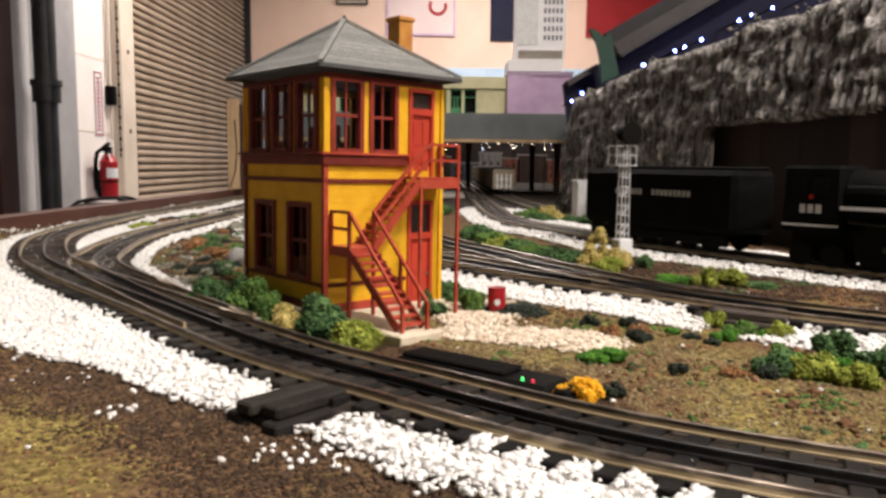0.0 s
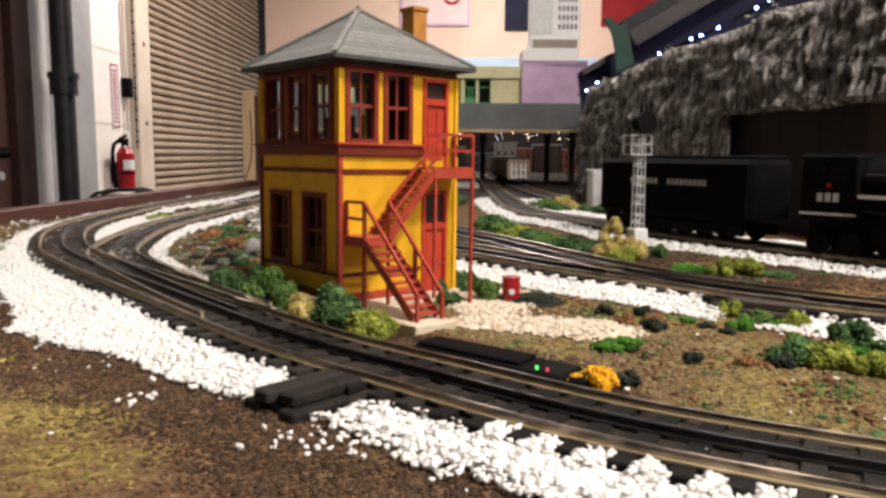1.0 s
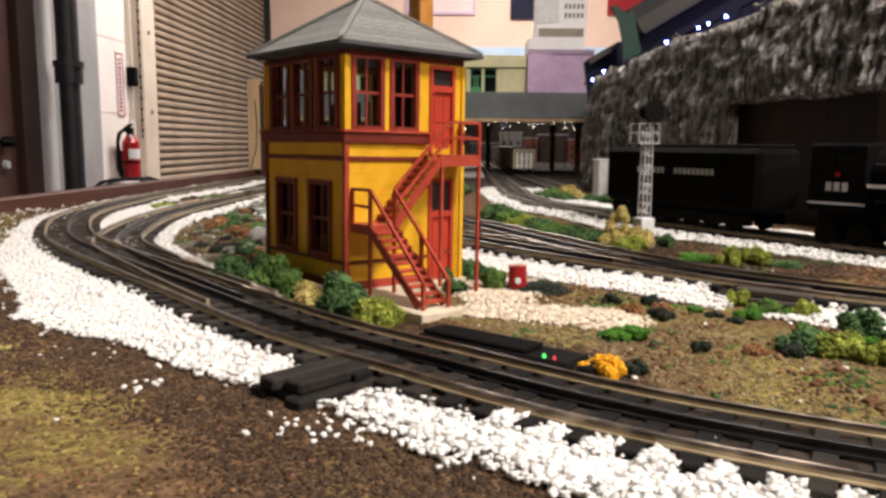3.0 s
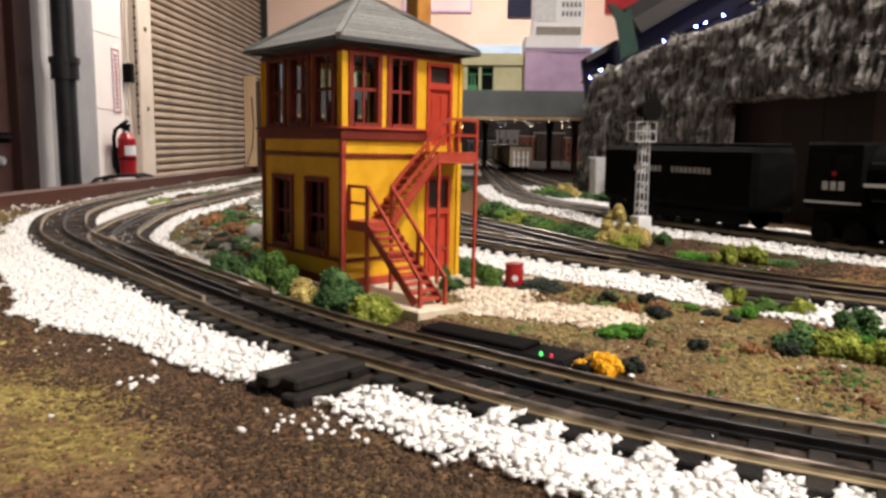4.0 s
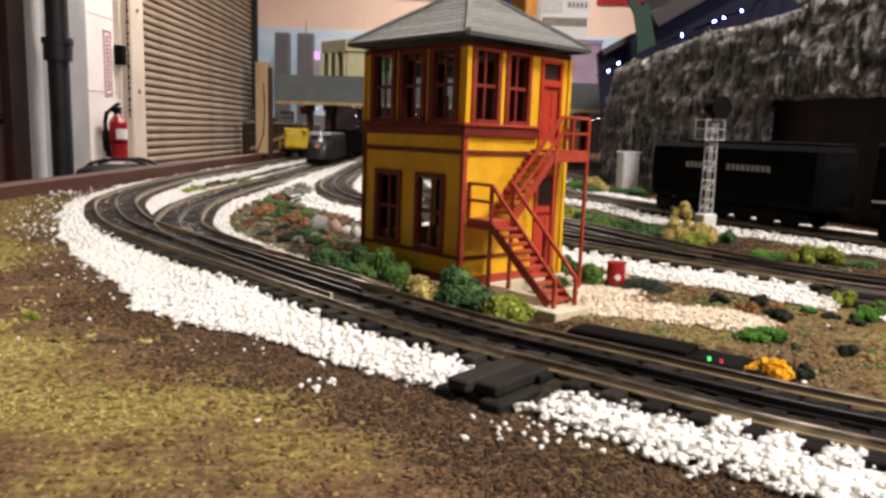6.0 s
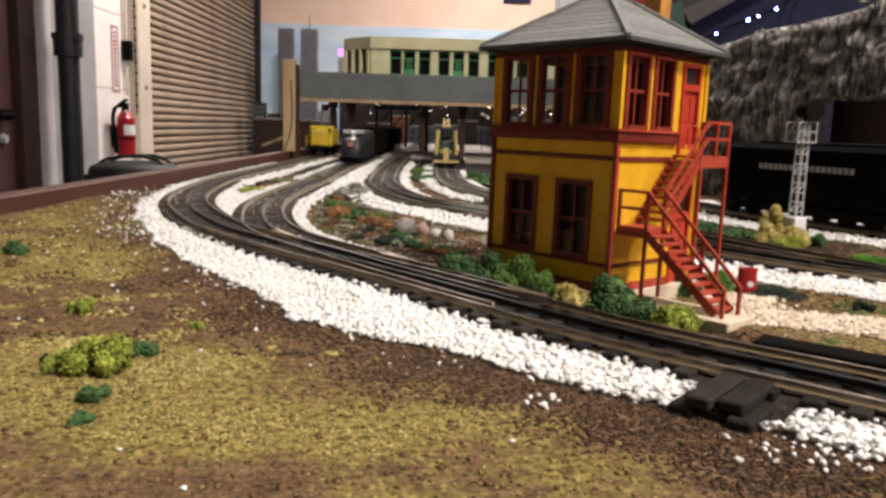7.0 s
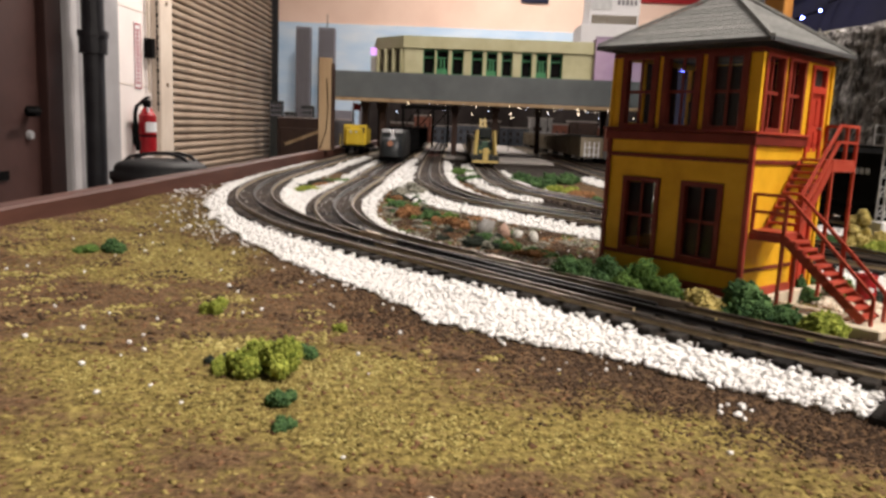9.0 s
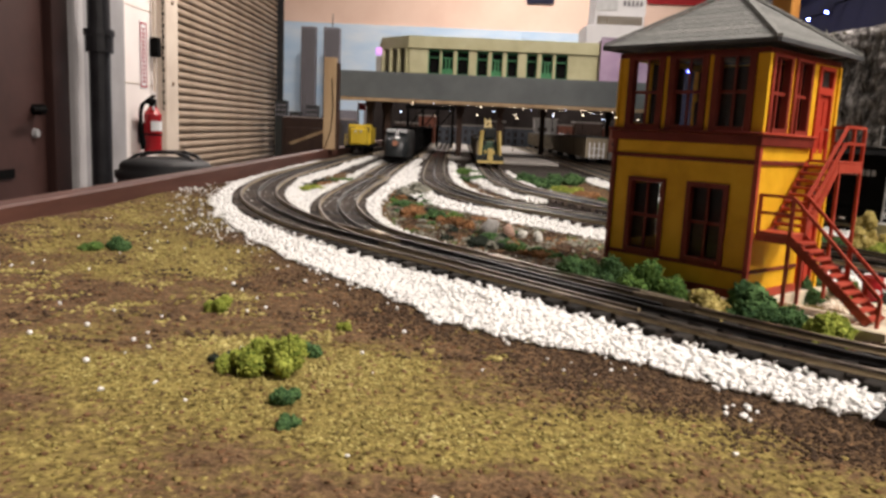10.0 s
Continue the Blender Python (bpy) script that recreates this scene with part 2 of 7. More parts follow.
M_BRKT = material("green_bracket", [(0.004, 0.030, 0.016), (0.008, 0.050, 0.028)], 14, 0.5, bump=0.1)
M_CARMINE = material("carmine_panel", [(0.26, 0.008, 0.012), (0.33, 0.014, 0.018)], 6, 0.7, bump=0.05)
M_BRICK = material("model_brick", [(0.20, 0.085, 0.052), (0.32, 0.14, 0.085), (0.42, 0.20, 0.125)], 40, 0.8, bump=0.2)
M_YARDWALL = material("yard_wall", [(0.022, 0.017, 0.016), (0.042, 0.033, 0.031), (0.065, 0.053, 0.05)], 9, 0.85, bump=0.1)
M_TOWNBRICK = material("town_brick", [(0.13, 0.045, 0.03), (0.20, 0.072, 0.046), (0.27, 0.11, 0.075)], 60, 0.8, bump=0.2)
M_TOWNBLUE = material("town_blue_grey", [(0.055, 0.066, 0.085), (0.085, 0.098, 0.122), (0.12, 0.135, 0.16)], 40, 0.8, bump=0.1)
M_TOWNGREY = material("town_pale_grey", [(0.20, 0.195, 0.19), (0.28, 0.27, 0.26)], 40, 0.8, bump=0.1)
M_ENGYEL = material("engine_yellow", [(0.58, 0.40, 0.03), (0.68, 0.5, 0.05)], 30, 0.4, bump=0.05)
M_CRANE = material("faded_crane_yellow", [(0.46, 0.34, 0.10), (0.6, 0.46, 0.17)], 40, 0.5, bump=0.1)
M_ENGGREEN = material("engine_green", [(0.03, 0.06, 0.04), (0.06, 0.11, 0.075)], 30, 0.45, bump=0.1)
M_TAN = material("weathered_tan", [(0.2, 0.16, 0.11), (0.3, 0.25, 0.18)], 30, 0.6, bump=0.1)
M_DKGREY = material("engine_grey", [(0.009, 0.011, 0.011), (0.022, 0.026, 0.025)], 30, 0.4, bump=0.1)
M_PAPER = material("pale_poster", [(0.62, 0.5, 0.5), (0.7, 0.58, 0.57)], 3, 0.8, bump=0.02)
M_BULB = glow("warm_bulb", (1.0, 0.82, 0.58), 9.0)
M_LED = glow("blue_led", (0.11, 0.15, 1.0), 100.0)
M_COOL = glow("cool_bulb", (0.62, 0.72, 1.0), 7.0)
M_GREENLAMP = glow("green_lamp", (0.1, 1.0, 0.2), 1.2)
M_REDLAMP = glow("red_lamp", (1.0, 0.06, 0.12), 0.22)
M_TUBE = glow("lamp_diffuser", (1.0, 0.95, 0.88), 3.0)


def leaf_mat(name, dark, light):
    mid = tuple((a + b) / 2 for a, b in zip(dark, light))
    return material(name, [dark, mid, light], 220, 0.9, bump=0.6, bump_scale=900, island=0.6, spec=0.1, stops=[0.2, 0.5, 0.8])


LEAF = {
    "deep green": leaf_mat("deep_green_foam", (0.022, 0.055, 0.022), (0.11, 0.20, 0.072)),
    "mid green": leaf_mat("mid_green_foam", (0.034, 0.078, 0.020), (0.155, 0.26, 0.062)),
    "lime": leaf_mat("lime_foam", (0.11, 0.15, 0.022), (0.37, 0.41, 0.078)),
    "yellow": leaf_mat("yellow_foam", (0.26, 0.21, 0.05), (0.68, 0.56, 0.22)),
    "orange": leaf_mat("orange_foam", (0.10, 0.055, 0.026), (0.40, 0.20, 0.09)),
    "amber": leaf_mat("amber_foam", (0.8, 0.36, 0.01), (1.0, 0.58, 0.05)),
    "grey": leaf_mat("grey_lichen", (0.12, 0.13, 0.10), (0.40, 0.38, 0.31)),
    "black": leaf_mat("charcoal_foam", (0.014, 0.019, 0.014), (0.045, 0.056, 0.042)),
    "bright green": leaf_mat("bright_green_turf", (0.028, 0.09, 0.014), (0.10, 0.26, 0.032)),
}

# ---------------------------------------------------------------- mesh helpers


def finish(bm, name, mat, smooth=False):
    me = bpy.data.meshes.new(name)
    bmesh.ops.recalc_face_normals(bm, faces=bm.faces)
    bm.to_mesh(me)
    bm.free()
    for m in mat if isinstance(mat, (list, tuple)) else [mat]:
        me.materials.append(m)
    if smooth:
        me.polygons.foreach_set("use_smooth", [True] * len(me.polygons))
    return me


def thing(name, label, category, m=None, group="", kind=""):
    ob = new(name)
    ob.empty_display_size = 0.02
    if m is not None:
        ob.matrix_world = m
    return tagged(ob, label, category, group, kind)


def part(name, bm, mat, parent=None, label="", smooth=False):
    ob = new(name, finish(bm, name, mat, smooth))
    if parent is not None:
        ob.parent = parent
    if label:
        ob["label"] = label
    return ob


def shared(name, me, parent, m):
    ob = new(name, me)
    ob.parent = parent
    ob.matrix_basis = m
    return ob


def box(bm, x0, x1, y0, y1, z0, z1, bevel=0.0, turn=None, mat=0):
    r = bmesh.ops.create_cube(bm, size=1, matrix=Matrix.Translation(((x0 + x1) / 2, (y0 + y1) / 2, (z0 + z1) / 2)) @ Matrix.Diagonal((x1 - x0, y1 - y0, z1 - z0, 1)))
    vs = r["verts"]
    if bevel:
        es = {e for v in vs for e in v.link_edges}
        r2 = bmesh.ops.bevel(bm, geom=list(es), offset=bevel, segments=1, affect="EDGES", profile=0.7)
        vs = list({v for f in r2["faces"] for v in f.verts} | {v for v in vs if v.is_valid})
    if turn is not None:
        bmesh.ops.transform(bm, matrix=turn, verts=vs)
    if mat:
        for f in {f for v in vs for f in v.link_faces}:
            f.material_index = mat
    return vs


def cyl(bm, p, q, r, r2=None, seg=12, caps=True):
    p, q = Vector(p), Vector(q)
    d = q - p
    m = Matrix.Translation((p + q) / 2) @ d.to_track_quat("Z", "Y").to_matrix().to_4x4()
    return bmesh.ops.create_cone(bm, cap_ends=caps, segments=seg, radius1=r, radius2=r if r2 is None else r2, depth=d.length, matrix=m)["verts"]


def beam(bm, p, q, w, h, bevel=0.0):
    """A bar of w by h from p to q, its h upright."""
    p, q = Vector(p), Vector(q)
    d = (q - p).normalized()
    side = d.cross(Vector((0, 0, 1)))
    side = side.normalized() if side.length > 1e-4 else Vector((1, 0, 0))
    up = side.cross(d)
    vs = []
    for c in (p, q):
        for a, b in ((-1, -1), (1, -1), (1, 1), (-1, 1)):
            vs.append(bm.verts.new(c + side * a * w / 2 + up * b * h / 2))
    for f in ((0, 1, 2, 3), (4, 5, 6, 7), (0, 1, 5, 4), (1, 2, 6, 5), (2, 3, 7, 6), (3, 0, 4, 7)):
        bm.faces.new([vs[i] for i in f])
    return vs


def fresh():
    return bmesh.new()


def lump_shapes():
    bm = bmesh.new()
    bmesh.ops.create_icosphere(bm, subdivisions=1, radius=1)
    round_ = (np.array([v.co[:] for v in bm.verts]), np.array([[v.index for v in f.verts] for f in bm.faces]))
    bm.free()
    crumb = (np.array([(1, 0, 0), (-1, 0, 0), (0, 1, 0), (0, -1, 0), (0, 0, 1), (0, 0, -1)], float), np.array([(0, 2, 4), (2, 1, 4), (1, 3, 4), (3, 0, 4), (2, 0, 5), (1, 2, 5), (3, 1, 5), (0, 3, 5)]))
    cube = np.array([(x, y, z) for x in (-1, 1) for y in (-1, 1) for z in (-1, 1)], float) * 0.68
    chip = (cube, np.array([(0, 1, 3), (0, 3, 2), (4, 6, 7), (4, 7, 5), (0, 4, 5), (0, 5, 1), (2, 3, 7), (2, 7, 6), (0, 2, 6), (0, 6, 4), (1, 5, 7), (1, 7, 3)]))
    bm = bmesh.new()
    bmesh.ops.create_icosphere(bm, subdivisions=3, radius=1)
    core = (np.array([v.co[:] for v in bm.verts]), np.array([[v.index for v in f.verts] for f in bm.faces]))
    bm.free()
    return {"stone": round_, "crumb": crumb, "chip": chip, "core": core}


LUMP = lump_shapes()


def lumps(centres, sizes, squash=0.7, rough=0.28, seed=1, shape_of="stone", lean=0.5):
    """Corners and triangles of many small uneven lumps."""
    rng = np.random.default_rng(seed)
    base, faces = LUMP[shape_of]
    n, k = len(centres), len(base)
    shape = base[None] * (1 + rng.uniform(-rough, rough, (n, k, 1)))
    shape = shape * rng.uniform(0.7, 1.3, (n, 1, 3)) * np.array([1, 1, squash])
    a = rng.uniform(0, 6.283, n)
    c, s = np.cos(a)[:, None], np.sin(a)[:, None]
    x, y = shape[..., 0] * c - shape[..., 1] * s, shape[..., 0] * s + shape[..., 1] * c
    tilt = rng.uniform(-lean, lean, n)[:, None]
    co = np.stack([x, y + shape[..., 2] * tilt, shape[..., 2] - y * tilt], -1) * np.asarray(sizes)[:, None, None] + np.asarray(centres)[:, None]
    return co.reshape(-1, 3), (faces[None] + (np.arange(n) * k)[:, None, None]).reshape(-1, 3)


def joined(name, pieces, mat):
    """One mesh out of several sets of lumps."""
    co, idx, at_ = [], [], 0
    for c, i in pieces:
        co.append(c)
        idx.append(i + at_)
        at_ += len(c)
    co, idx = np.concatenate(co), np.concatenate(idx)
    me = bpy.data.meshes.new(name)
    me.vertices.add(len(co))
    me.vertices.foreach_set("co", co.ravel())
    me.loops.add(len(idx) * 3)
    me.loops.foreach_set("vertex_index", idx.ravel().astype(np.int32))
    me.polygons.add(len(idx))
    me.polygons.foreach_set("loop_start", np.arange(0, len(idx) * 3, 3, dtype=np.int32))
    me.update(calc_edges=True)
    me.validate()
    me.materials.append(mat)
    return me


def pebbles(name, centres, sizes, mat, squash=0.7, rough=0.28, seed=1, shape_of="stone"):
    """Many small lumps joined in one mesh."""
    return joined(name, [lumps(centres, sizes, squash, rough, seed, shape_of)], mat)


def smoothstep(a, b, x):
    t = min(1.0, max(0.0, (x - a) / (b - a)))
    return t * t * (3 - 2 * t)


def land(x, y):
    """The height of the layout's scenery board."""
    lumps = 0.0022 * noise.noise((x * 9, y * 9, 0)) + 0.0009 * noise.noise((x * 34, y * 34, 3))
    edge = 0.006 * smoothstep(-0.42, -0.47, x) * (1 - smoothstep(0.75, 0.95, y))
    rise = 0.0042 * math.exp(-((x + 0.012) ** 2 + (y - 0.314) ** 2) / 0.0004)
    return lumps * (1 - smoothstep(1.2, 1.8, y)) + edge + rise


# ---------------------------------------------------------------- track plan: centre lines from near to far


def spline(points, step=0.006):
    p = [Vector((*q, 0)) for q in points]
    p = [p[0] * 2 - p[1], *p, p[-1] * 2 - p[-2]]
    out = []
    for a, b, c, d in zip(p, p[1:], p[2:], p[3:]):
        k = max(2, int((c - b).length / 0.003))
        for i in range(k):
            t = i / k
            out.append(0.5 * ((2 * b) + (c - a) * t + (2 * a - 5 * b + 4 * c - d) * t * t + (3 * b - a - 3 * c + d) * t ** 3))
    out.append(p[-2])
    for _ in range(60):
        out = [out[0], *[(a + b * 2 + c) / 4 for a, b, c in zip(out, out[1:], out[2:])], out[-1]]
    res, gone = [out[0]], 0.0
    for a, b in zip(out, out[1:]):
        gone += (b - a).length
        if gone >= step:
            res.append(b)
            gone = 0.0
    return res


def tangents(path):
    return [(path[min(i + 1, len(path) - 1)] - path[max(i - 1, 0)]).normalized() for i in range(len(path))]


def beside(path, off):
    """The line at a signed distance to the path's left, on the scenery board."""
    return [Vector((p.x - t.y * off, p.y + t.x * off, 0)) for p, t in zip(path, tangents(path))]


TRACK_A = spline([(0.42, 0.085), (0.20, 0.130), (0.095, 0.170), (0.034, 0.203), (-0.010, 0.240), (-0.039, 0.264), (-0.075, 0.299), (-0.120, 0.349), (-0.175, 0.411), (-0.232, 0.476), (-0.283, 0.540), (-0.314, 0.592), (-0.348, 0.660), (-0.369, 0.717), (-0.392, 0.815), (-0.410, 0.95), (-0.417, 1.14), (-0.416, 1.5), (-0.416, 3.4)])
TRACK_B = spline([(-0.0995, 0.3330), (-0.116, 0.352), (-0.1675, 0.4177), (-0.220, 0.4866), (-0.242, 0.521), (-0.260, 0.562), (-0.278, 0.625), (-0.293, 0.697), (-0.300, 0.79), (-0.301, 0.93), (-0.299, 1.087), (-0.304, 1.3), (-0.304, 3.4)])
TRACK_C = spline([(0.55, 0.14), (0.42, 0.215), (0.30, 0.288), (0.197, 0.363), (0.168, 0.386), (0.126, 0.427), (0.100, 0.451), (0.071, 0.481), (0.040, 0.522), (0.010, 0.560), (-0.020, 0.595), (-0.055, 0.642), (-0.097, 0.700), (-0.143, 0.768), (-0.181, 0.859), (-0.205, 0.965), (-0.218, 1.08), (-0.228, 1.37), (-0.238, 2.1), (-0.25, 3.4)])
TRACK_D = spline([(0.197, 0.363), (0.160, 0.396), (0.122, 0.440), (0.090, 0.492), (0.060, 0.553), (0.028, 0.628), (-0.005, 0.710), (-0.036, 0.785), (-0.069, 0.862), (-0.104, 0.962), (-0.119, 1.076), (-0.127, 1.22), (-0.130, 1.6), (-0.130, 3.4)])
TRACK_E = spline([(0.72, 0.15), (0.54, 0.295), (0.42, 0.405), (0.335, 0.493), (0.281, 0.556), (0.252, 0.596), (0.223, 0.640), (0.193, 0.695), (0.165, 0.757), (0.137, 0.825), (0.111, 0.892), (0.091, 0.96), (0.079, 1.04), (0.072, 1.14), (0.068, 1.4), (0.066, 2.0), (0.066, 3.4)])
TRACK_F = spline([(0.160, 1.30), (0.138, 1.6), (0.130, 1.9), (0.126, 2.4), (0.126, 3.4)])

NEAR_CURVE, MID_CURVE = [([p.x for p in reversed(t)], [p.y for p in reversed(t)]) for t in ([p for p in TRACK_A if p.y < 0.6], [p for p in TRACK_C if p.y < 0.8])]

# patches of dry turf on the outer board: x, y, reach, strength
PATCHES = [(-0.250, 0.253, 0.032, 1.25), (-0.225, 0.236, 0.026, 0.75), (-0.203, 0.225, 0.024, 0.8), (-0.171, 0.213, 0.022, 0.72), (-0.143, 0.205, 0.020, 0.55), (-0.120, 0.215, 0.018, 0.30), (-0.089, 0.182, 0.020, 0.30),
           (-0.285, 0.240, 0.024, 0.55), (-0.333, 0.272, 0.028, 0.5), (-0.355, 0.410, 0.034, 0.6), (-0.312, 0.405, 0.028, 0.5), (-0.397, 0.600, 0.060, 0.7), (-0.430, 0.480, 0.040, 0.55), (-0.279, 0.184, 0.026, 0.55), (-0.232, 0.168, 0.018, 0.3), (-0.205, 0.196, 0.016, 0.4), (-0.13, 0.165, 0.02, 0.35),
           (-0.343, 0.453, 0.026, 0.5), (-0.322, 0.480, 0.022, 0.45), (-0.387, 0.500, 0.028, 0.4), (-0.412, 0.446, 0.024, 0.35), (-0.330, 0.588, 0.030, 0.45), (-0.447, 0.707, 0.040, 0.5)]


def turf_cover(x, y):
    """How far dry turf has taken over the soil, about 0 to 1."""
    c = sum(k * math.exp(-((x - px) ** 2 + ((y - py) * 1.2) ** 2) / (2 * r * r)) for px, py, r, k in PATCHES)
    if -0.06 < x < 0.45 and np.interp(x, *NEAR_CURVE) + (0.045 if x > 0.05 else 0.085) < y < np.interp(x, *MID_CURVE) - 0.060:
        c = 0.42
    return min(1.0, c) + 0.04 + 0.55 * noise.noise((x * 24, y * 24, 2.0)) + 0.35 * noise.noise((x * 62, y * 62, 6.0))


# ---------------------------------------------------------------- room
T = 0.12
RX, LX, NY, FY = 3.8, -1.9, -3.2, 7.45


def slab(name, x0, x1, y0, y1, z0, z1, mat, bevel=0.0):
    bm = fresh()
    box(bm, x0, x1, y0, y1, z0, z1, bevel)
    return tagged(new(name, finish(bm, name, mat)), kind="structure")


slab("floor", LX - T, RX + T, NY - T, FY + T, FLOOR - 0.1, FLOOR, M_FLOOR)
slab("ceiling", LX - T, RX + T, NY - T, FY + T, CEILING, CEILING + 0.1, M_CEIL)
slab("wall_far", LX - T, RX + T, FY, FY + T, FLOOR, CEILING, M_WALL)
slab("wall_near", LX - T, RX + T, NY - T, NY, FLOOR, CEILING, M_UNSEENDARK)
slab("wall_right", RX, RX + T, NY, FY, FLOOR, CEILING, M_UNSEENDARK)
# the left wall stands round two doorways
DOOR_Y0, DOOR_Y1, DOOR_TOP = 2.25, 3.36, 1.12
ROLL_Y0, ROLL_Y1, ROLL_TOP = 4.60, 7.40, 1.95
slab("wall_left_near", LX - T, LX, NY, DOOR_Y0, FLOOR, CEILING, M_UNSEENDARK)
slab("wall_left_over_door", LX - T, LX, DOOR_Y0, DOOR_Y1, DOOR_TOP, CEILING, M_BLOCK)
slab("wall_left_middle", LX - T, LX, DOOR_Y1, ROLL_Y0, FLOOR, CEILING, M_BLOCK)
slab("wall_left_over_shutter", LX - T, LX, ROLL_Y0, FY, ROLL_TOP, CEILING, M_BLOCK)
slab("wall_left_end", LX - T, LX, ROLL_Y1, FY, FLOOR, ROLL_TOP, M_BLOCK)
slab("pier_trim", LX + 0.002, LX + 0.05, 3.372, 3.46, FLOOR, CEILING - 0.01, M_PIER, 0.006)
slab("pier", LX + 0.002, LX + 0.03, 3.49, 3.925, FLOOR, CEILING - 0.01, M_GREYWALL, 0.006)
for k, z in enumerate((-0.55, -0.16, 0.23, 0.62, 1.01, 1.4)):
    slab("trim_joint", LX - 0.001, LX + 0.0025, 3.93, 4.36, z, z + 0.004, M_JAMB)

# housings for the assumed lamps, none of them in view
for lx, ly, watts, sx, sy in LAMPS:
    lamp = thing("assumed_ceiling_light", "assumed white ceiling light with a glowing diffuser, out of view", "ceiling light", pose(lx, ly, CEILING), "ceiling lights")
    bm = fresh()
    box(bm, -sx / 2 - 0.03, sx / 2 + 0.03, -sy / 2 - 0.03, sy / 2 + 0.03, -0.05, -0.001, 0.008)
    part("housing", bm, M_WHITE, lamp)
    bm = fresh()
    box(bm, -sx / 2, sx / 2, -sy / 2, sy / 2, -0.062, -0.052, 0.002)
    part("diffuser", bm, M_TUBE, lamp)

# brown steel door in its frame
door = thing("door_1", "dark brown steel door with a lever handle, closed", "door", pose(LX, 0, 0), kind="structure")
bm = fresh()
for y0, y1, z1 in ((DOOR_Y0, DOOR_Y0 + 0.07, DOOR_TOP), (DOOR_Y1 - 0.13, DOOR_Y1, DOOR_TOP), (DOOR_Y0 + 0.071, DOOR_Y1 - 0.131, DOOR_TOP)):
    box(bm, -0.10, 0.03, y0, y1, FLOOR if z1 == DOOR_TOP and y1 - y0 < 0.5 else DOOR_TOP - 0.07, z1, 0.004)
part("door_frame", bm, M_DOORBROWN, door)
bm = fresh()
box(bm, -0.05, -0.005, DOOR_Y0 + 0.072, DOOR_Y1 - 0.132, FLOOR + 0.01, DOOR_TOP - 0.072, 0.003)
leaf = part("door_leaf", bm, M_LEAF, door)
bm = fresh()
cyl(bm, (-0.006, 3.13, 0.075), (0.04, 3.13, 0.075), 0.022)
cyl(bm, (0.04, 3.14, 0.075), (0.045, 3.03, 0.075), 0.009)
part("door_handle", bm, M_BLACK, leaf)
bm = fresh()
cyl(bm, (-0.006, 3.13, -0.02), (0.012, 3.13, -0.02), 0.02, 0.016)
part("lock", bm, M_SILVER, leaf, "bright round lock")
bm = fresh()
box(bm, -0.006, 0.003, 2.83, 2.97, -0.19, -0.155, 0.001)
part("plate", bm, M_BLACK, leaf)

pipe = thing("drain_pipe", "black cast-iron drain pipe with a collar, up the wall", "pipe", pose(LX + 0.14, 3.41, 0))
bm = fresh()
cyl(bm, (0, 0, FLOOR), (0, 0, 0.37), 0.044, seg=24)
part("lower_pipe", bm, M_PIPE, pipe, smooth=False)
bm = fresh()
cyl(bm, (0, 0, 0.37), (0, 0, CEILING), 0.047, seg=24)
part("upper_pipe", bm, M_PIPE, pipe)
bm = fresh()
cyl(bm, (0, 0, 0.33), (0, 0, 0.40), 0.058, seg=24)
cyl(bm, (0, 0, 0.40), (0, 0, 0.425), 0.064, seg=24)
part("collar", bm, M_PIPE, pipe)
for z in (-0.5, 1.2):
    bm = fresh()
    box(bm, -0.135, -0.04, -0.03, 0.03, z, z + 0.04)
    part("bracket", bm, M_PIPE, pipe)

# roller shutter
shutter = thing("roller_shutter", "tan ribbed steel roller shutter, closed", "roller shutter", pose(LX, 0, 0))
bm = fresh()
prof = [(-0.066, 0.0), (-0.066, 0.008), (-0.030, 0.0085), (-0.0235, 0.012), (-0.020, 0.020), (-0.0205, 0.029), (-0.026, 0.038), (-0.040, 0.0455), (-0.060, 0.047)]
rows2 = []
for y in (ROLL_Y0 + 0.05, ROLL_Y1 - 0.03):
    rows2.append([bm.verts.new((x, y, z)) for x, z in prof] + [bm.verts.new((-0.068, y, 0.047)), bm.verts.new((-0.068, y, 0.0))])
a, b = rows2
for i in range(len(a)):
    j = (i + 1) % len(a)
    bm.faces.new((a[i], a[j], b[j], b[i]))
bm.faces.new(a), bm.faces.new(b)
slat_me = finish(bm, "slat", M_SLAT)
z = FLOOR + 0.06
while z < ROLL_TOP - 0.05:
    shared("slat", slat_me, shutter, pose(0, 0, z))
    z += 0.0475
bm = fresh()
box(bm, -0.075, -0.03, ROLL_Y0 + 0.05, ROLL_Y1 - 0.03, FLOOR, FLOOR + 0.058, 0.004)
part("bottom_bar", bm, M_TRACKIRON, shutter)
for y0, y1 in ((ROLL_Y0, ROLL_Y0 + 0.048), (ROLL_Y1 - 0.028, ROLL_Y1)):
    bm = fresh()
    box(bm, -0.08, 0.035, y0, y1, FLOOR, ROLL_TOP, 0.004)
    part("guide", bm, M_TRACKIRON if y0 == ROLL_Y0 else M_BIN, shutter, "dark steel guide rail")
jamb = thing("door_jamb", "cream painted steel jamb beside the roller shutter", "door jamb", pose(LX, 0, 0))
bm = fresh()
box(bm, 0.002, 0.055, 4.405, 4.595, FLOOR, ROLL_TOP + 0.1, 0.006)
part("post", bm, M_JAMB, jamb)
bm = fresh()
for z in (-0.2, 0.25, 0.7):
    cyl(bm, (0.055, 4.50, z), (0.061, 4.50, z), 0.012)
part("bolt", bm, M_TRACKIRON, jamb)

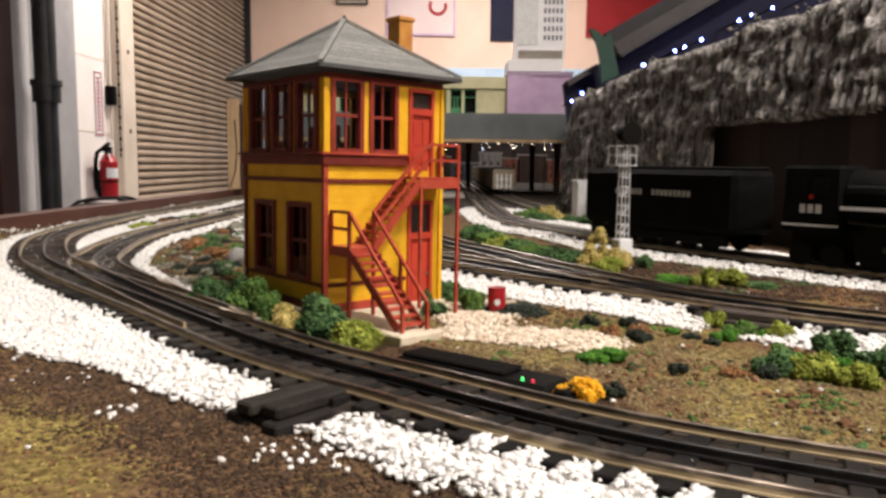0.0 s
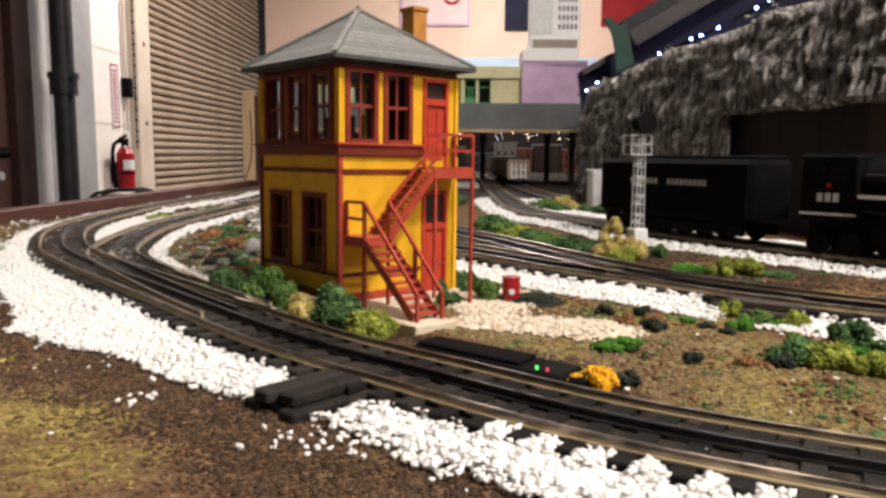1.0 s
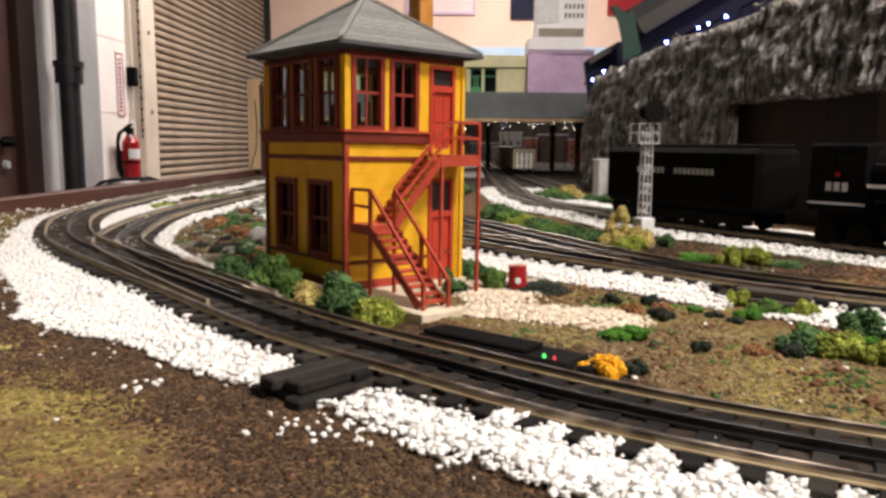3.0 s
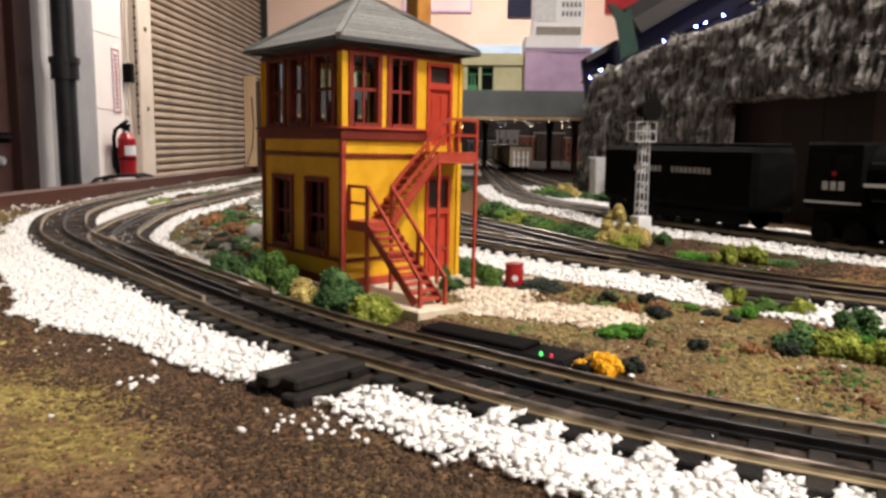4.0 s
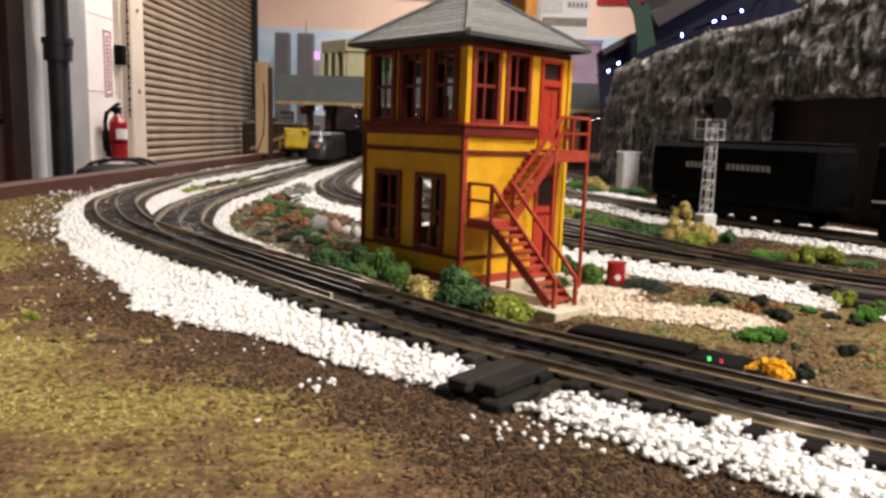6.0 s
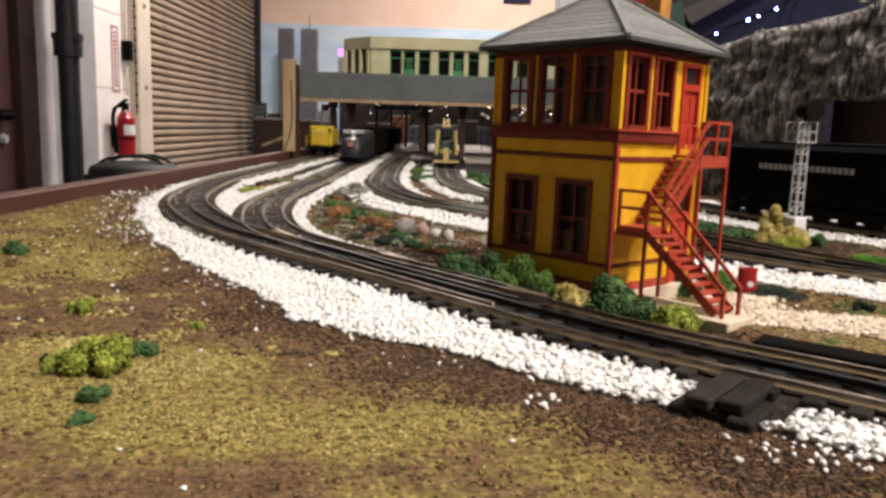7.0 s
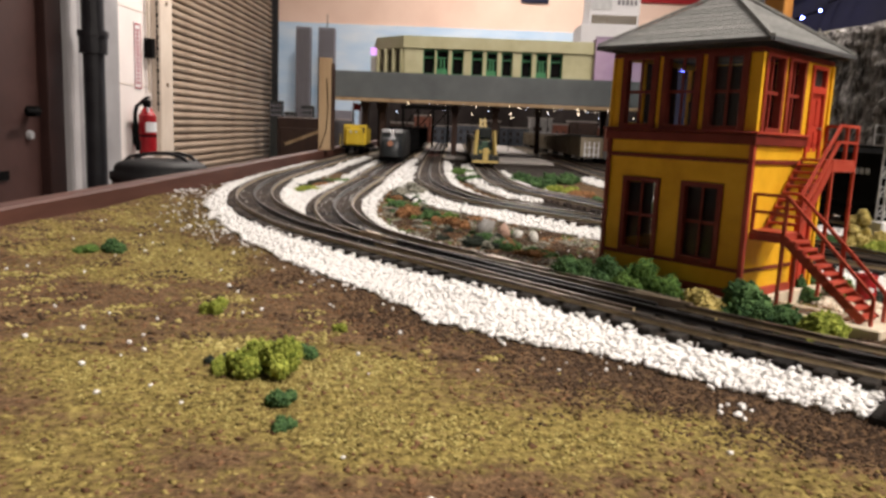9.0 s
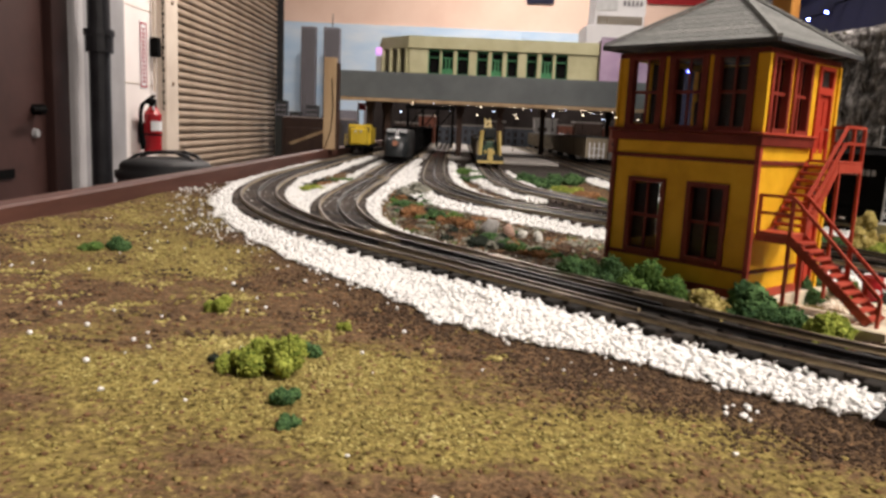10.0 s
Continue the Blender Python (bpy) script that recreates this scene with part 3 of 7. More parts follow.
box_ob = thing("shutter_control", "black shutter control box on a pale conduit with a hanging chain", "control box", pose(LX, 4.325, 0))
bm = fresh()
box(bm, 0.002, 0.05, -0.024, 0.024, 0.385, 0.49, 0.005)
part("box", bm, M_BLACK, box_ob)
bm = fresh()
cyl(bm, (0.02, 0, 0.49), (0.02, 0, CEILING), 0.011)
cyl(bm, (0.02, 0, 0.385), (0.02, 0, 0.2), 0.008)
part("conduit", bm, M_JAMB, box_ob)
bm = fresh()
for k in range(70):
    z = 0.1 + k * 0.03
    box(bm, 0.046, 0.052 + 0.004 * (k % 2), 0.045 - 0.003 * (k % 2), 0.052, z, z + 0.024)
part("chain", bm, M_BLACK, box_ob)

ext = thing("fire_extinguisher", "red fire extinguisher with black hose on the wall", "fire extinguisher", pose(LX + 0.075, 4.15, -0.130))
bm = fresh()
cyl(bm, (0, 0, 0), (0, 0, 0.205), 0.046, seg=32)
cyl(bm, (0, 0, 0.205), (0, 0, 0.245), 0.046, 0.020, seg=32)
part("cylinder", bm, M_EXT, ext)
bm = fresh()
cyl(bm, (0, 0, 0.245), (0, 0, 0.275), 0.02)
box(bm, -0.012, 0.012, -0.05, 0.03, 0.272, 0.285, 0.003)
box(bm, -0.012, 0.012, -0.06, 0.02, 0.29, 0.302, 0.003, Matrix.Translation((0, 0, 0.29)) @ Matrix.Rotation(0.3, 4, "X") @ Matrix.Translation((0, 0, -0.29)))
part("valve", bm, M_BLACK, ext, "black valve and squeeze handle")
bm = fresh()
pts = [(0, -0.02, 0.262), (-0.012, -0.050, 0.270), (-0.026, -0.074, 0.252), (-0.032, -0.082, 0.210), (-0.031, -0.080, 0.150), (-0.028, -0.074, 0.100), (-0.026, -0.070, 0.062)]
rings5 = []
for k, c in enumerate([Vector(v) for v in pts] + [Vector((-0.025, -0.068, 0.02))]):
    r = 0.0105 if k < len(pts) - 1 else 0.0135
    out = Vector((0, -math.sin(0.5 * math.pi * min(1, k / 3)), 0)) + Vector((0, 0, math.cos(0.5 * math.pi * min(1, k / 3))))
    rings5.append([bm.verts.new(c + r * (math.cos(0.62832 * m) * out + Vector((math.sin(0.62832 * m), 0, 0)))) for m in range(10)])
for p, q in zip(rings5, rings5[1:]):
    for m in range(10):
        bm.faces.new((p[m], p[(m + 1) % 10], q[(m + 1) % 10], q[m]))
bm.faces.new(rings5[0]), bm.faces.new(rings5[-1])
part("hose", bm, M_BLACK, ext, "black rubber hose")
bm = fresh()
vs = []
for k in range(9):
    a = -0.9 + k * 0.2
    vs.append((bm.verts.new((0.0466 * math.cos(a - 0.5), 0.0466 * math.sin(a - 0.5), 0.118)), bm.verts.new((0.0466 * math.cos(a - 0.5), 0.0466 * math.sin(a - 0.5), 0.17))))
for a, b in zip(vs, vs[1:]):
    bm.faces.new((a[0], b[0], b[1], a[1]))
part("paper_label", bm, M_WHITE, ext, "white instruction label")
bm = fresh()
cyl(bm, (0, 0, 0.094), (0, 0, 0.104), 0.0475, seg=32)
box(bm, -0.072, -0.055, -0.02, 0.02, 0.05, 0.16, 0.002)
part("strap", bm, M_BLACK, ext, "black wall bracket with a strap")
bm = fresh()
cyl(bm, (0.012, -0.03, 0.236), (0.02, -0.03, 0.238), 0.011, seg=14)
part("gauge", bm, M_SILVER, ext, "round pressure gauge")

sign = thing("wall_sign", "narrow upright white sign with red border and red letter bars", "sign", pose(LX, 4.215, 0.21))
bm = fresh()
box(bm, 0.001, 0.004, -0.045, 0.045, 0, 0.35)
part("board", bm, M_WHITE, sign)
bm = fresh()
for y0, y1, z0, z1 in ((-0.042, -0.034, 0.006, 0.344), (0.034, 0.042, 0.006, 0.344), (-0.033, 0.033, 0.006, 0.014), (-0.033, 0.033, 0.336, 0.344)):
    box(bm, 0.0045, 0.006, y0, y1, z0, z1)
part("border", bm, M_EXT, sign)
for k in range(14):
    bm = fresh()
    box(bm, 0.0045, 0.006, -0.016, 0.016, 0.03 + k * 0.021, 0.03 + k * 0.021 + 0.013)
    part("letter_bar", bm, M_EXT, sign)

bin_ob = thing("rubbish_bin", "black plastic rubbish bin with a domed lid beside the layout", "bin", pose(-1.30, 2.95, FLOOR + 0.028))


def lathe(profile, seg=40):
    """A surface turned round z through (radius, height) pairs."""
    bm = fresh()
    rings = [[bm.verts.new((r * math.cos(6.28318 * k / seg), r * math.sin(6.28318 * k / seg), z)) for k in range(seg)] for r, z in profile]
    for p, q in zip(rings, rings[1:]):
        for k in range(seg):
            bm.faces.new((p[k], p[(k + 1) % seg], q[(k + 1) % seg], q[k]))
    bm.faces.new(rings[0]), bm.faces.new(rings[-1])
    return bm


part("bin_body", lathe([(0.148, -0.028), (0.152, -0.02), (0.170, 0.735), (0.176, 0.740), (0.176, 0.754)]), M_BIN, bin_ob, smooth=True)
lid = part("lid", lathe([(0.178, 0.755), (0.184, 0.760), (0.184, 0.786), (0.170, 0.788), (0.168, 0.806), (0.158, 0.820), (0.128, 0.832), (0.085, 0.838), (0.03, 0.840)]), M_BIN, bin_ob, smooth=True)
for sy in (-1, 1):
    rows4 = []
    bm = fresh()
    for x, z in ((-0.125, 0.830), (-0.10, 0.850), (-0.05, 0.862), (0.05, 0.866), (0.10, 0.852), (0.125, 0.830)):
        rows4.append([bm.verts.new((x, sy * 0.045 + dy, z + dz)) for dy, dz in ((-0.010, -0.012), (0.010, -0.012), (0.008, 0.0), (-0.008, 0.0))])
    for p, q in zip(rows4, rows4[1:]):
        for k in range(4):
            bm.faces.new((p[k], p[(k + 1) % 4], q[(k + 1) % 4], q[k]))
    bm.faces.new(rows4[0]), bm.faces.new(rows4[-1])
    part("lid_handle", bm, M_BIN, lid)

# mural and pictures on the far wall
mural = thing("sky_mural", "pale blue painted sky board with soft clouds", "mural", pose(0, FY, 0))
for k in range(4):
    bm = fresh()
    box(bm, -1.88 + 1.12 * k, -0.762 + 1.12 * k, -0.03, -0.002, -0.35, 0.985)
    part("board", bm, M_SKY, mural)


def picture(name, label, x0, x1, z0, z1, mat, edge):
    p = thing(name, label, "picture", pose((x0 + x1) / 2, FY, (z0 + z1) / 2))
    w, h = (x1 - x0) / 2, (z1 - z0) / 2
    bm = fresh()
    box(bm, -w, w, -0.012, -0.002, -h, h)
    part("sheet", bm, mat, p)
    bm = fresh()
    for a, b, c, d in ((-w - 0.02, -w, -h - 0.02, h + 0.02), (w, w + 0.02, -h - 0.02, h + 0.02), (-w, w, h, h + 0.02), (-w, w, -h - 0.02, -h)):
        box(bm, a, b, -0.02, -0.002, c, d)
    part("edge", bm, edge, p)
    return p


poster = picture("wall_poster", "pale pink poster with a red curl, on a peach wall", -0.58, 0.03, 1.30, 1.95, M_PAPER, M_LILAC)
bm = fresh()
for k in range(9):
    a0, a1 = 2.6 + k * 0.45, 2.6 + (k + 1) * 0.45
    beam(bm, (0.16 + 0.075 * math.cos(a0), -0.016, -0.07 + 0.075 * math.sin(a0)), (0.16 + 0.075 * math.cos(a1), -0.016, -0.07 + 0.075 * math.sin(a1)), 0.006, 0.03)
part("curl", bm, M_EXT, poster, "red printed curl")
picture("banner", "dark navy cloth banner on the wall", 0.40, 0.61, 1.26, 2.0, M_NAVY, M_NAVY)
picture("carmine_banner", "dark red cloth panel on the wall", 1.30, 2.35, 1.30, 2.05, M_CARMINE, M_CARMINE)
vent = thing("wall_vent", "small grey wall vent with slats", "vent", pose(-0.92, FY, 1.62))
bm = fresh()
box(bm, -0.15, 0.15, -0.03, -0.002, -0.06, 0.06, 0.004)
part("vent_frame", bm, M_BEAM, vent)
for k in range(4):
    bm = fresh()
    box(bm, -0.13, 0.13, -0.036, -0.031, -0.045 + k * 0.025, -0.033 + k * 0.025)
    part("slat", bm, M_JAMB, vent)


def skyscraper(x, w, top, y, label, mast=0.0):
    t = thing("skyscraper_model", label, "building model", pose(x, y, -0.30), "grey twin towers")
    bm = fresh()
    box(bm, -w / 2, w / 2, -0.05, 0.05, 0, top + 0.30, 0.003)
    part("shaft", bm, M_GREYTOWER, t)
    bm = fresh()
    for k in range(9):
        a = -w / 2 + w * (k + 0.5) / 9
        box(bm, a - 0.002, a + 0.002, -0.053, -0.0505, 0.02, top + 0.28)
    part("mullions", bm, M_BEAM, t)
    if mast:
        bm = fresh()
        cyl(bm, (0, 0, top + 0.30), (0, 0, top + 0.30 + mast), 0.005, 0.003)
        part("mast", bm, M_BEAM, t)


skyscraper(-1.55, 0.125, 0.892, 7.0, "plain grey tower block model before a painted sky")
skyscraper(-1.345, 0.14, 0.892, 7.0, "plain grey tower block model with a thin roof mast", 0.12)
for x, w, top in ((-1.74, 0.10, 0.24), (-1.62, 0.09, 0.15), (-1.47, 0.10, 0.21), (-1.15, 0.16, 0.18), (-0.95, 0.14, 0.22), (-0.75, 0.18, 0.16)):
    t = thing("city_block", "small grey city building model with rows of windows", "building model", pose(x, 6.8, -0.30), "far city blocks")
    bm = fresh()
    box(bm, -w / 2, w / 2, -0.05, 0.05, 0, top + 0.30, 0.003)
    part("wall", bm, M_DKGREY if x < -1.4 else M_GREYTOWER, t)
    for k in range(3):
        for j in range(4):
            a = -w / 2 + w * (j + 0.5) / 4
            bm = fresh()
            box(bm, a - 0.007, a + 0.007, -0.053, -0.0505, top + 0.30 - 0.05 - 0.04 * k, top + 0.30 - 0.03 - 0.04 * k)
            part("window", bm, M_GREYTOWER, t)
sb = thing("side_table", "dark brown wooden table carrying the far scenery", "table", pose(-0.9, 6.5, FLOOR))
bm = fresh()
box(bm, -0.95, 2.9, -0.5, 0.6, 0.60, 0.649, 0.004)
part("tabletop", bm, M_BROWN, sb)
for x in (-0.85, 2.8):
    for y in (-0.4, 0.5):
        bm = fresh()
        box(bm, x - 0.04, x + 0.04, y - 0.04, y + 0.04, 0, 0.599, 0.003)
        part("leg", bm, M_BROWN, sb)
crate = thing("dark_cabinet", "low dark brown cabinet standing past the layout", "cabinet", pose(-0.90, 3.6, FLOOR))
bm = fresh()
box(bm, -0.04, 0.2, -0.3, 0.3, 0.0, 1.045, 0.006)
part("carcass", bm, M_BROWN, crate)
bm = fresh()
box(bm, -0.025, 0.185, -0.312, -0.301, 0.05, 1.0, 0.004)
part("cabinet_door", bm, M_BROWN, crate)
bm = fresh()
beam(bm, (0.0, -0.316, 0.93), (0.16, -0.316, 0.995), 0.006, 0.012)
part("brace", bm, M_WOOD, crate)

# ---------------------------------------------------------------- layout board
bm = fresh()
xs = sorted({round(v, 4) for v in [*np.arange(-0.468, 0.30, 0.007), *np.arange(0.30, 1.3, 0.04)]})
ys = sorted({round(v, 4) for v in [*np.arange(-0.35, 0.05, 0.02), *np.arange(0.05, 0.9, 0.007), *np.arange(0.9, 1.7, 0.025), *np.arange(1.7, 3.61, 0.1)]})
cover = bm.verts.layers.float.new("turf")
grid = [[bm.verts.new((x, y, land(x, y))) for x in xs] for y in ys]
for v in bm.verts:
    v[cover] = turf_cover(v.co.x, v.co.y)
for r0, r1 in zip(grid, grid[1:]):
    for i in range(len(xs) - 1):
        bm.faces.new((r0[i], r0[i + 1], r1[i + 1], r1[i]))
tagged(part("ground", bm, M_SOIL, smooth=True), kind="structure")
bm = fresh()
rows4 = []
for k in range(60):
    x = -0.462 + 0.9 * k / 59
    y0 = 1.24 + 0.05 * noise.noise((x * 14, 3.0, 0)) + 0.02 * noise.noise((x * 60, 5.0, 0))
    rows4.append([bm.verts.new((x, y0 + (3.55 - y0) * (j / 24) ** 1.5, land(x, y0 + (3.55 - y0) * (j / 24) ** 1.5) + (-0.002 if j == 0 else 0.0022 + 0.0006 * noise.noise((x * 90, j * 2.7, 1))))) for j in range(25)])
for a, b in zip(rows4, rows4[1:]):
    for j in range(24):
        bm.faces.new((a[j], a[j + 1], b[j + 1], b[j]))
tagged(part("ground_yard", bm, M_BED), kind="structure")
base = thing("layout_table", "plywood table under the model railway", "table", pose(0, 0, FLOOR))
bm = fresh()
box(bm, -0.468, 1.29, -0.35, 3.6, 0.89, 0.938)
part("tabletop", bm, M_WOOD, base)
for x in (-0.4, 1.2):
    for y in (-0.2, 1.6, 3.5):
        bm = fresh()
        box(bm, x - 0.035, x + 0.035, y - 0.035, y + 0.035, 0, 0.889)
        part("leg", bm, M_WOOD, base)
fas = thing("fascia_board", "reddish brown painted board along the layout's edge", "edge board", pose(-0.4695, 0, 0))
bm = fresh()
box(bm, -0.019, -0.0002, -0.35, 1.66, -0.14, 0.0185, 0.0015)
part("board", bm, M_FASCIA, fas)
bm = fresh()
box(bm, -0.019, -0.0002, 1.662, 3.6, -0.14, 0.0185, 0.0015)
part("board", bm, M_FASCIA, fas)
post = thing("upright_board", "raw pine upright board screwed to the layout's edge", "board", pose(-0.469, 1.70, 0))
bm = fresh()
box(bm, -0.013, 0.013, -0.010, 0.010, 0.019, 0.214, 0.001)
part("plank", bm, M_WOOD, post)
bm = fresh()
box(bm, 0.0135, 0.020, -0.008, 0.01, 0.019, 0.203, 0.001)
part("dark_batten", bm, M_BROWN, post)
bm = fresh()
pts = [(0.004, -0.011, 0.17), (0.008, -0.0115, 0.11), (0.004, -0.0115, 0.06), (-0.009, -0.0115, 0.022)]
for a, b in zip(pts, pts[1:]):
    cyl(bm, a, b, 0.0011, seg=6)
part("wire", bm, M_BLACK, post, "thin black wire")

# ---------------------------------------------------------------- overpass, station and city
ov = thing("overpass", "grey road overpass on brown steel posts across the tracks", "bridge", pose(0, 1.90, 0))
OX0, OX1 = -0.485, 0.42
bm = fresh()
box(bm, OX0, OX1, 0, 0.012, 0.1405, 0.203, 0.001)
part("parapet", bm, M_DECK, ov)
bm = fresh()
box(bm, OX0, OX1, 0.0125, 0.62, 0.152, 0.168)
part("deck", bm, M_DECK, ov)
bm = fresh()
box(bm, OX0, OX1, 0.0, 0.018, 0.1330, 0.1402)
part("girder", bm, M_WOOD, ov, "raw wooden edge under the deck")
for x, y in ((-0.413, 0.06), (-0.368, 0.06), (-0.189, 0.06), (-0.089, 0.06), (0.275, 0.06), (0.40, 0.06), (-0.413, 0.46), (-0.189, 0.46), (0.06, 0.46), (0.255, 0.46)):
    bm = fresh()
    box(bm, x - 0.007, x + 0.007, y, y + 0.014, 0, 0.1515)
    box(bm, x - 0.011, x + 0.011, y - 0.004, y + 0.018, 0.12, 0.15)
    part("column", bm, M_BROWN, ov)
rb = random.Random(5)
for k in range(44):
    bulb = thing("string_bulb", "tiny warm bulb hanging under the overpass" if k % 5 else "tiny cold blue bulb hanging under the overpass", "bulb", pose(-0.44 + 0.0183 * k + rb.uniform(-0.006, 0.006), 1.93 + rb.uniform(0, 0.40), 0.1395 - rb.uniform(0, 0.007) * rb.random()), "bulbs under the overpass")
    bm = fresh()
    bmesh.ops.create_icosphere(bm, subdivisions=1, radius=0.0006 + 0.0006 * rb.random())
    part("globe", bm, M_BULB if k % 5 else M_COOL, bulb)
    bm = fresh()
    cyl(bm, (0, 0, 0.002), (0, 0, 0.151 - bulb.matrix_basis.translation.z), 0.0008, seg=6)
    part("cord", bm, M_BLACK, bulb)

st = thing("station_building", "cream flat-roofed station with green-framed windows on the overpass", "station", pose(0, 1.935, 0.168))
SX0, SX1, SH = -0.318, 0.30, 0.125
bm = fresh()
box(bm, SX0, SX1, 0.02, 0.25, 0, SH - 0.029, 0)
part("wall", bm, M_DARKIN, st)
bm = fresh()
vs0 = [(SX0 - 0.002, -0.006), (SX1, -0.006), (SX1, 0.26), (SX0 - 0.10, 0.26), (SX0 - 0.075, 0.075)]
lo = [bm.verts.new((x, y, SH - 0.028)) for x, y in vs0]
hi = [bm.verts.new((x, y, SH)) for x, y in vs0]
bm.faces.new(lo), bm.faces.new(hi)
for i in range(5):
    bm.faces.new((lo[i], lo[(i + 1) % 5], hi[(i + 1) % 5], hi[i]))
part("roof", bm, M_STATION, st)
bays = [(-0.272, -0.243), (-0.239, -0.210), (-0.202, -0.173), (-0.154, -0.126), (-0.118, -0.091), (-0.081, -0.054), (-0.033, -0.007), (0.003, 0.031), (0.037, 0.067)]
edges = [SX0, *[v for b in bays for v in b], SX1]
for a, b in zip(edges[::2], edges[1::2]):
    bm = fresh()
    box(bm, a, b, 0.0, 0.019, 0, SH - 0.0285)
    part("pilaster", bm, M_STATION, st)
for k, (a, b) in enumerate(bays):
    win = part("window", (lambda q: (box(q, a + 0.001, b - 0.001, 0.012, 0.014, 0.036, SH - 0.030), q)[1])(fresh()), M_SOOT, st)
    bm = fresh()
    fr = 0.0022
    for x0, x1, z0, z1 in ((a, a + fr, 0.036, SH - 0.03), (b - fr, b, 0.036, SH - 0.03), (a + fr, b - fr, SH - 0.034, SH - 0.03), (a + fr, b - fr, 0.036, 0.0385), (a + fr, b - fr, SH - 0.05, SH - 0.048)):
        box(bm, x0, x1, 0.005, 0.0115, z0, z1)
    if k % 3 == 1:
        for m2 in (0.36, 0.64):
            x = a + (b - a) * m2
            box(bm, x - 0.0017, x + 0.0017, 0.005, 0.0115, 0.039, SH - 0.051)
        box(bm, a + fr, b - fr, 0.006, 0.0113, 0.039, 0.050)
    part("window_frame", bm, M_GREEN, win)
    bm = fresh()
    box(bm, a, b, 0.0, 0.018, 0, 0.0355)
    part("apron", bm, M_STATION, st)
turn = Matrix.Translation((SX0 - 0.002, 0, 0)) @ Matrix.Rotation(math.atan2(0.075, -0.075), 4, "Z")
for k in range(4):
    bm = fresh()
    x = 0.004 + k * 0.030
    box(bm, x, x + 0.006, -0.010, 0.004, 0.03, SH - 0.029, 0, turn)
    part("side_pilaster", bm, M_STATION, st)
bm = fresh()
box(bm, 0.0, 0.105, -0.014, 0.006, 0, 0.0295, 0, turn)
part("side_apron", bm, M_STATION, st)
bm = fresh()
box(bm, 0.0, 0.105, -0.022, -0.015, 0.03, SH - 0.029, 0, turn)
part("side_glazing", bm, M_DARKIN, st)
lamp_sign = thing("roof_sign", "small glowing pink and violet sign on the overpass", "sign", pose(-0.395, 1.96, 0.168))
bm = fresh()
box(bm, -0.007, 0.007, -0.003, 0.003, 0.078, 0.096, 0.001)
part("panel", bm, glow("violet_sign", (0.8, 0.4, 1.0), 0.7), lamp_sign)
bm = fresh()
box(bm, -0.006, 0.006, -0.003, 0.003, 0, 0.0745)
part("stand", bm, M_PLATFORM, lamp_sign)

lil = thing("lilac_building", "flat lilac building front with a darker outline", "building model", pose(0.222, 1.965, 0.168))
bm = fresh()
box(bm, -0.080, 0.080, -0.045, 0.0, 0.03, 0.133, 0.001)
part("front", bm, M_LILAC, lil)
bm = fresh()
for x0, x1, z0, z1 in ((-0.081, 0.081, 0.1335, 0.138), (0.0735, 0.078, 0.032, 0.131), (-0.02, 0.072, 0.127, 0.1295)):
    box(bm, x0, x1, -0.048, -0.0455, z0, z1)
part("mouldings", bm, material("lilac_shadow_trim", [(0.3, 0.2, 0.33), (0.36, 0.25, 0.38)], 20, 0.7), lil)
wt = thing("white_tower", "white high-rise model with small square windows and a stepped base", "building model", pose(0.268, 2.42, 0.168))
bm = fresh()
box(bm, -0.088, 0.082, 0, 0.15, 0, 0.232, 0.001)
part("podium", bm, M_HIGHRISE, wt)
bm = fresh()
box(bm, -0.064, 0.086, 0.012, 0.14, 0.2325, 0.268, 0.001)
part("storey", bm, M_HIGHRISE, wt)
bm = fresh()
for k in range(16):
    box(bm, -0.055 + k * 0.0085, -0.049 + k * 0.0085, 0.008, 0.0115, 0.238, 0.262)
part("louvre", bm, M_TAN, wt)
bm = fresh()
box(bm, -0.062, 0.09, 0.02, 0.14, 0.2685, 0.72, 0.001)
part("shaft", bm, M_HIGHRISE, wt)
for r in range(16):
    for c in range(5):
        bm = fresh()
        x = 0.022 + c * 0.0125
        z = 0.295 + r * 0.027
        box(bm, x, x + 0.0065, 0.0175, 0.0195, z, z + 0.014)
        part("window", bm, M_GREYTOWER, wt)
bm = fresh()
box(bm, -0.062, 0.004, 0.0165, 0.0195, 0.28, 0.71)
part("side_panel", bm, M_WHITE, wt)

for x0, x1, y0, y1 in ((-0.278, -0.262, 1.80, 3.4), (-0.213, -0.154, 1.87, 3.4), (-0.085, 0.038, 1.76, 3.4), (-0.388, -0.334, 1.84, 3.4)):
    pf = thing("station_platform", "plain grey station platform between the tracks", "platform", pose((x0 + x1) / 2, y0, 0), "station platforms")
    bm = fresh()
    w = (x1 - x0) / 2
    box(bm, -w, w, 0, y1 - y0, 0, 0.0075, 0.001)
    part("platform_slab", bm, M_PLATFORM, pf)
    bm = fresh()
    box(bm, -w - 0.002, -w + 0.004, 0.002, y1 - y0 - 0.002, 0.0077, 0.0085)
    part("coping", bm, M_CONC, pf)
slab("wall_yard_end", -0.62, 1.2, 3.61, 3.63, FLOOR, 0.30, M_YARDWALL)
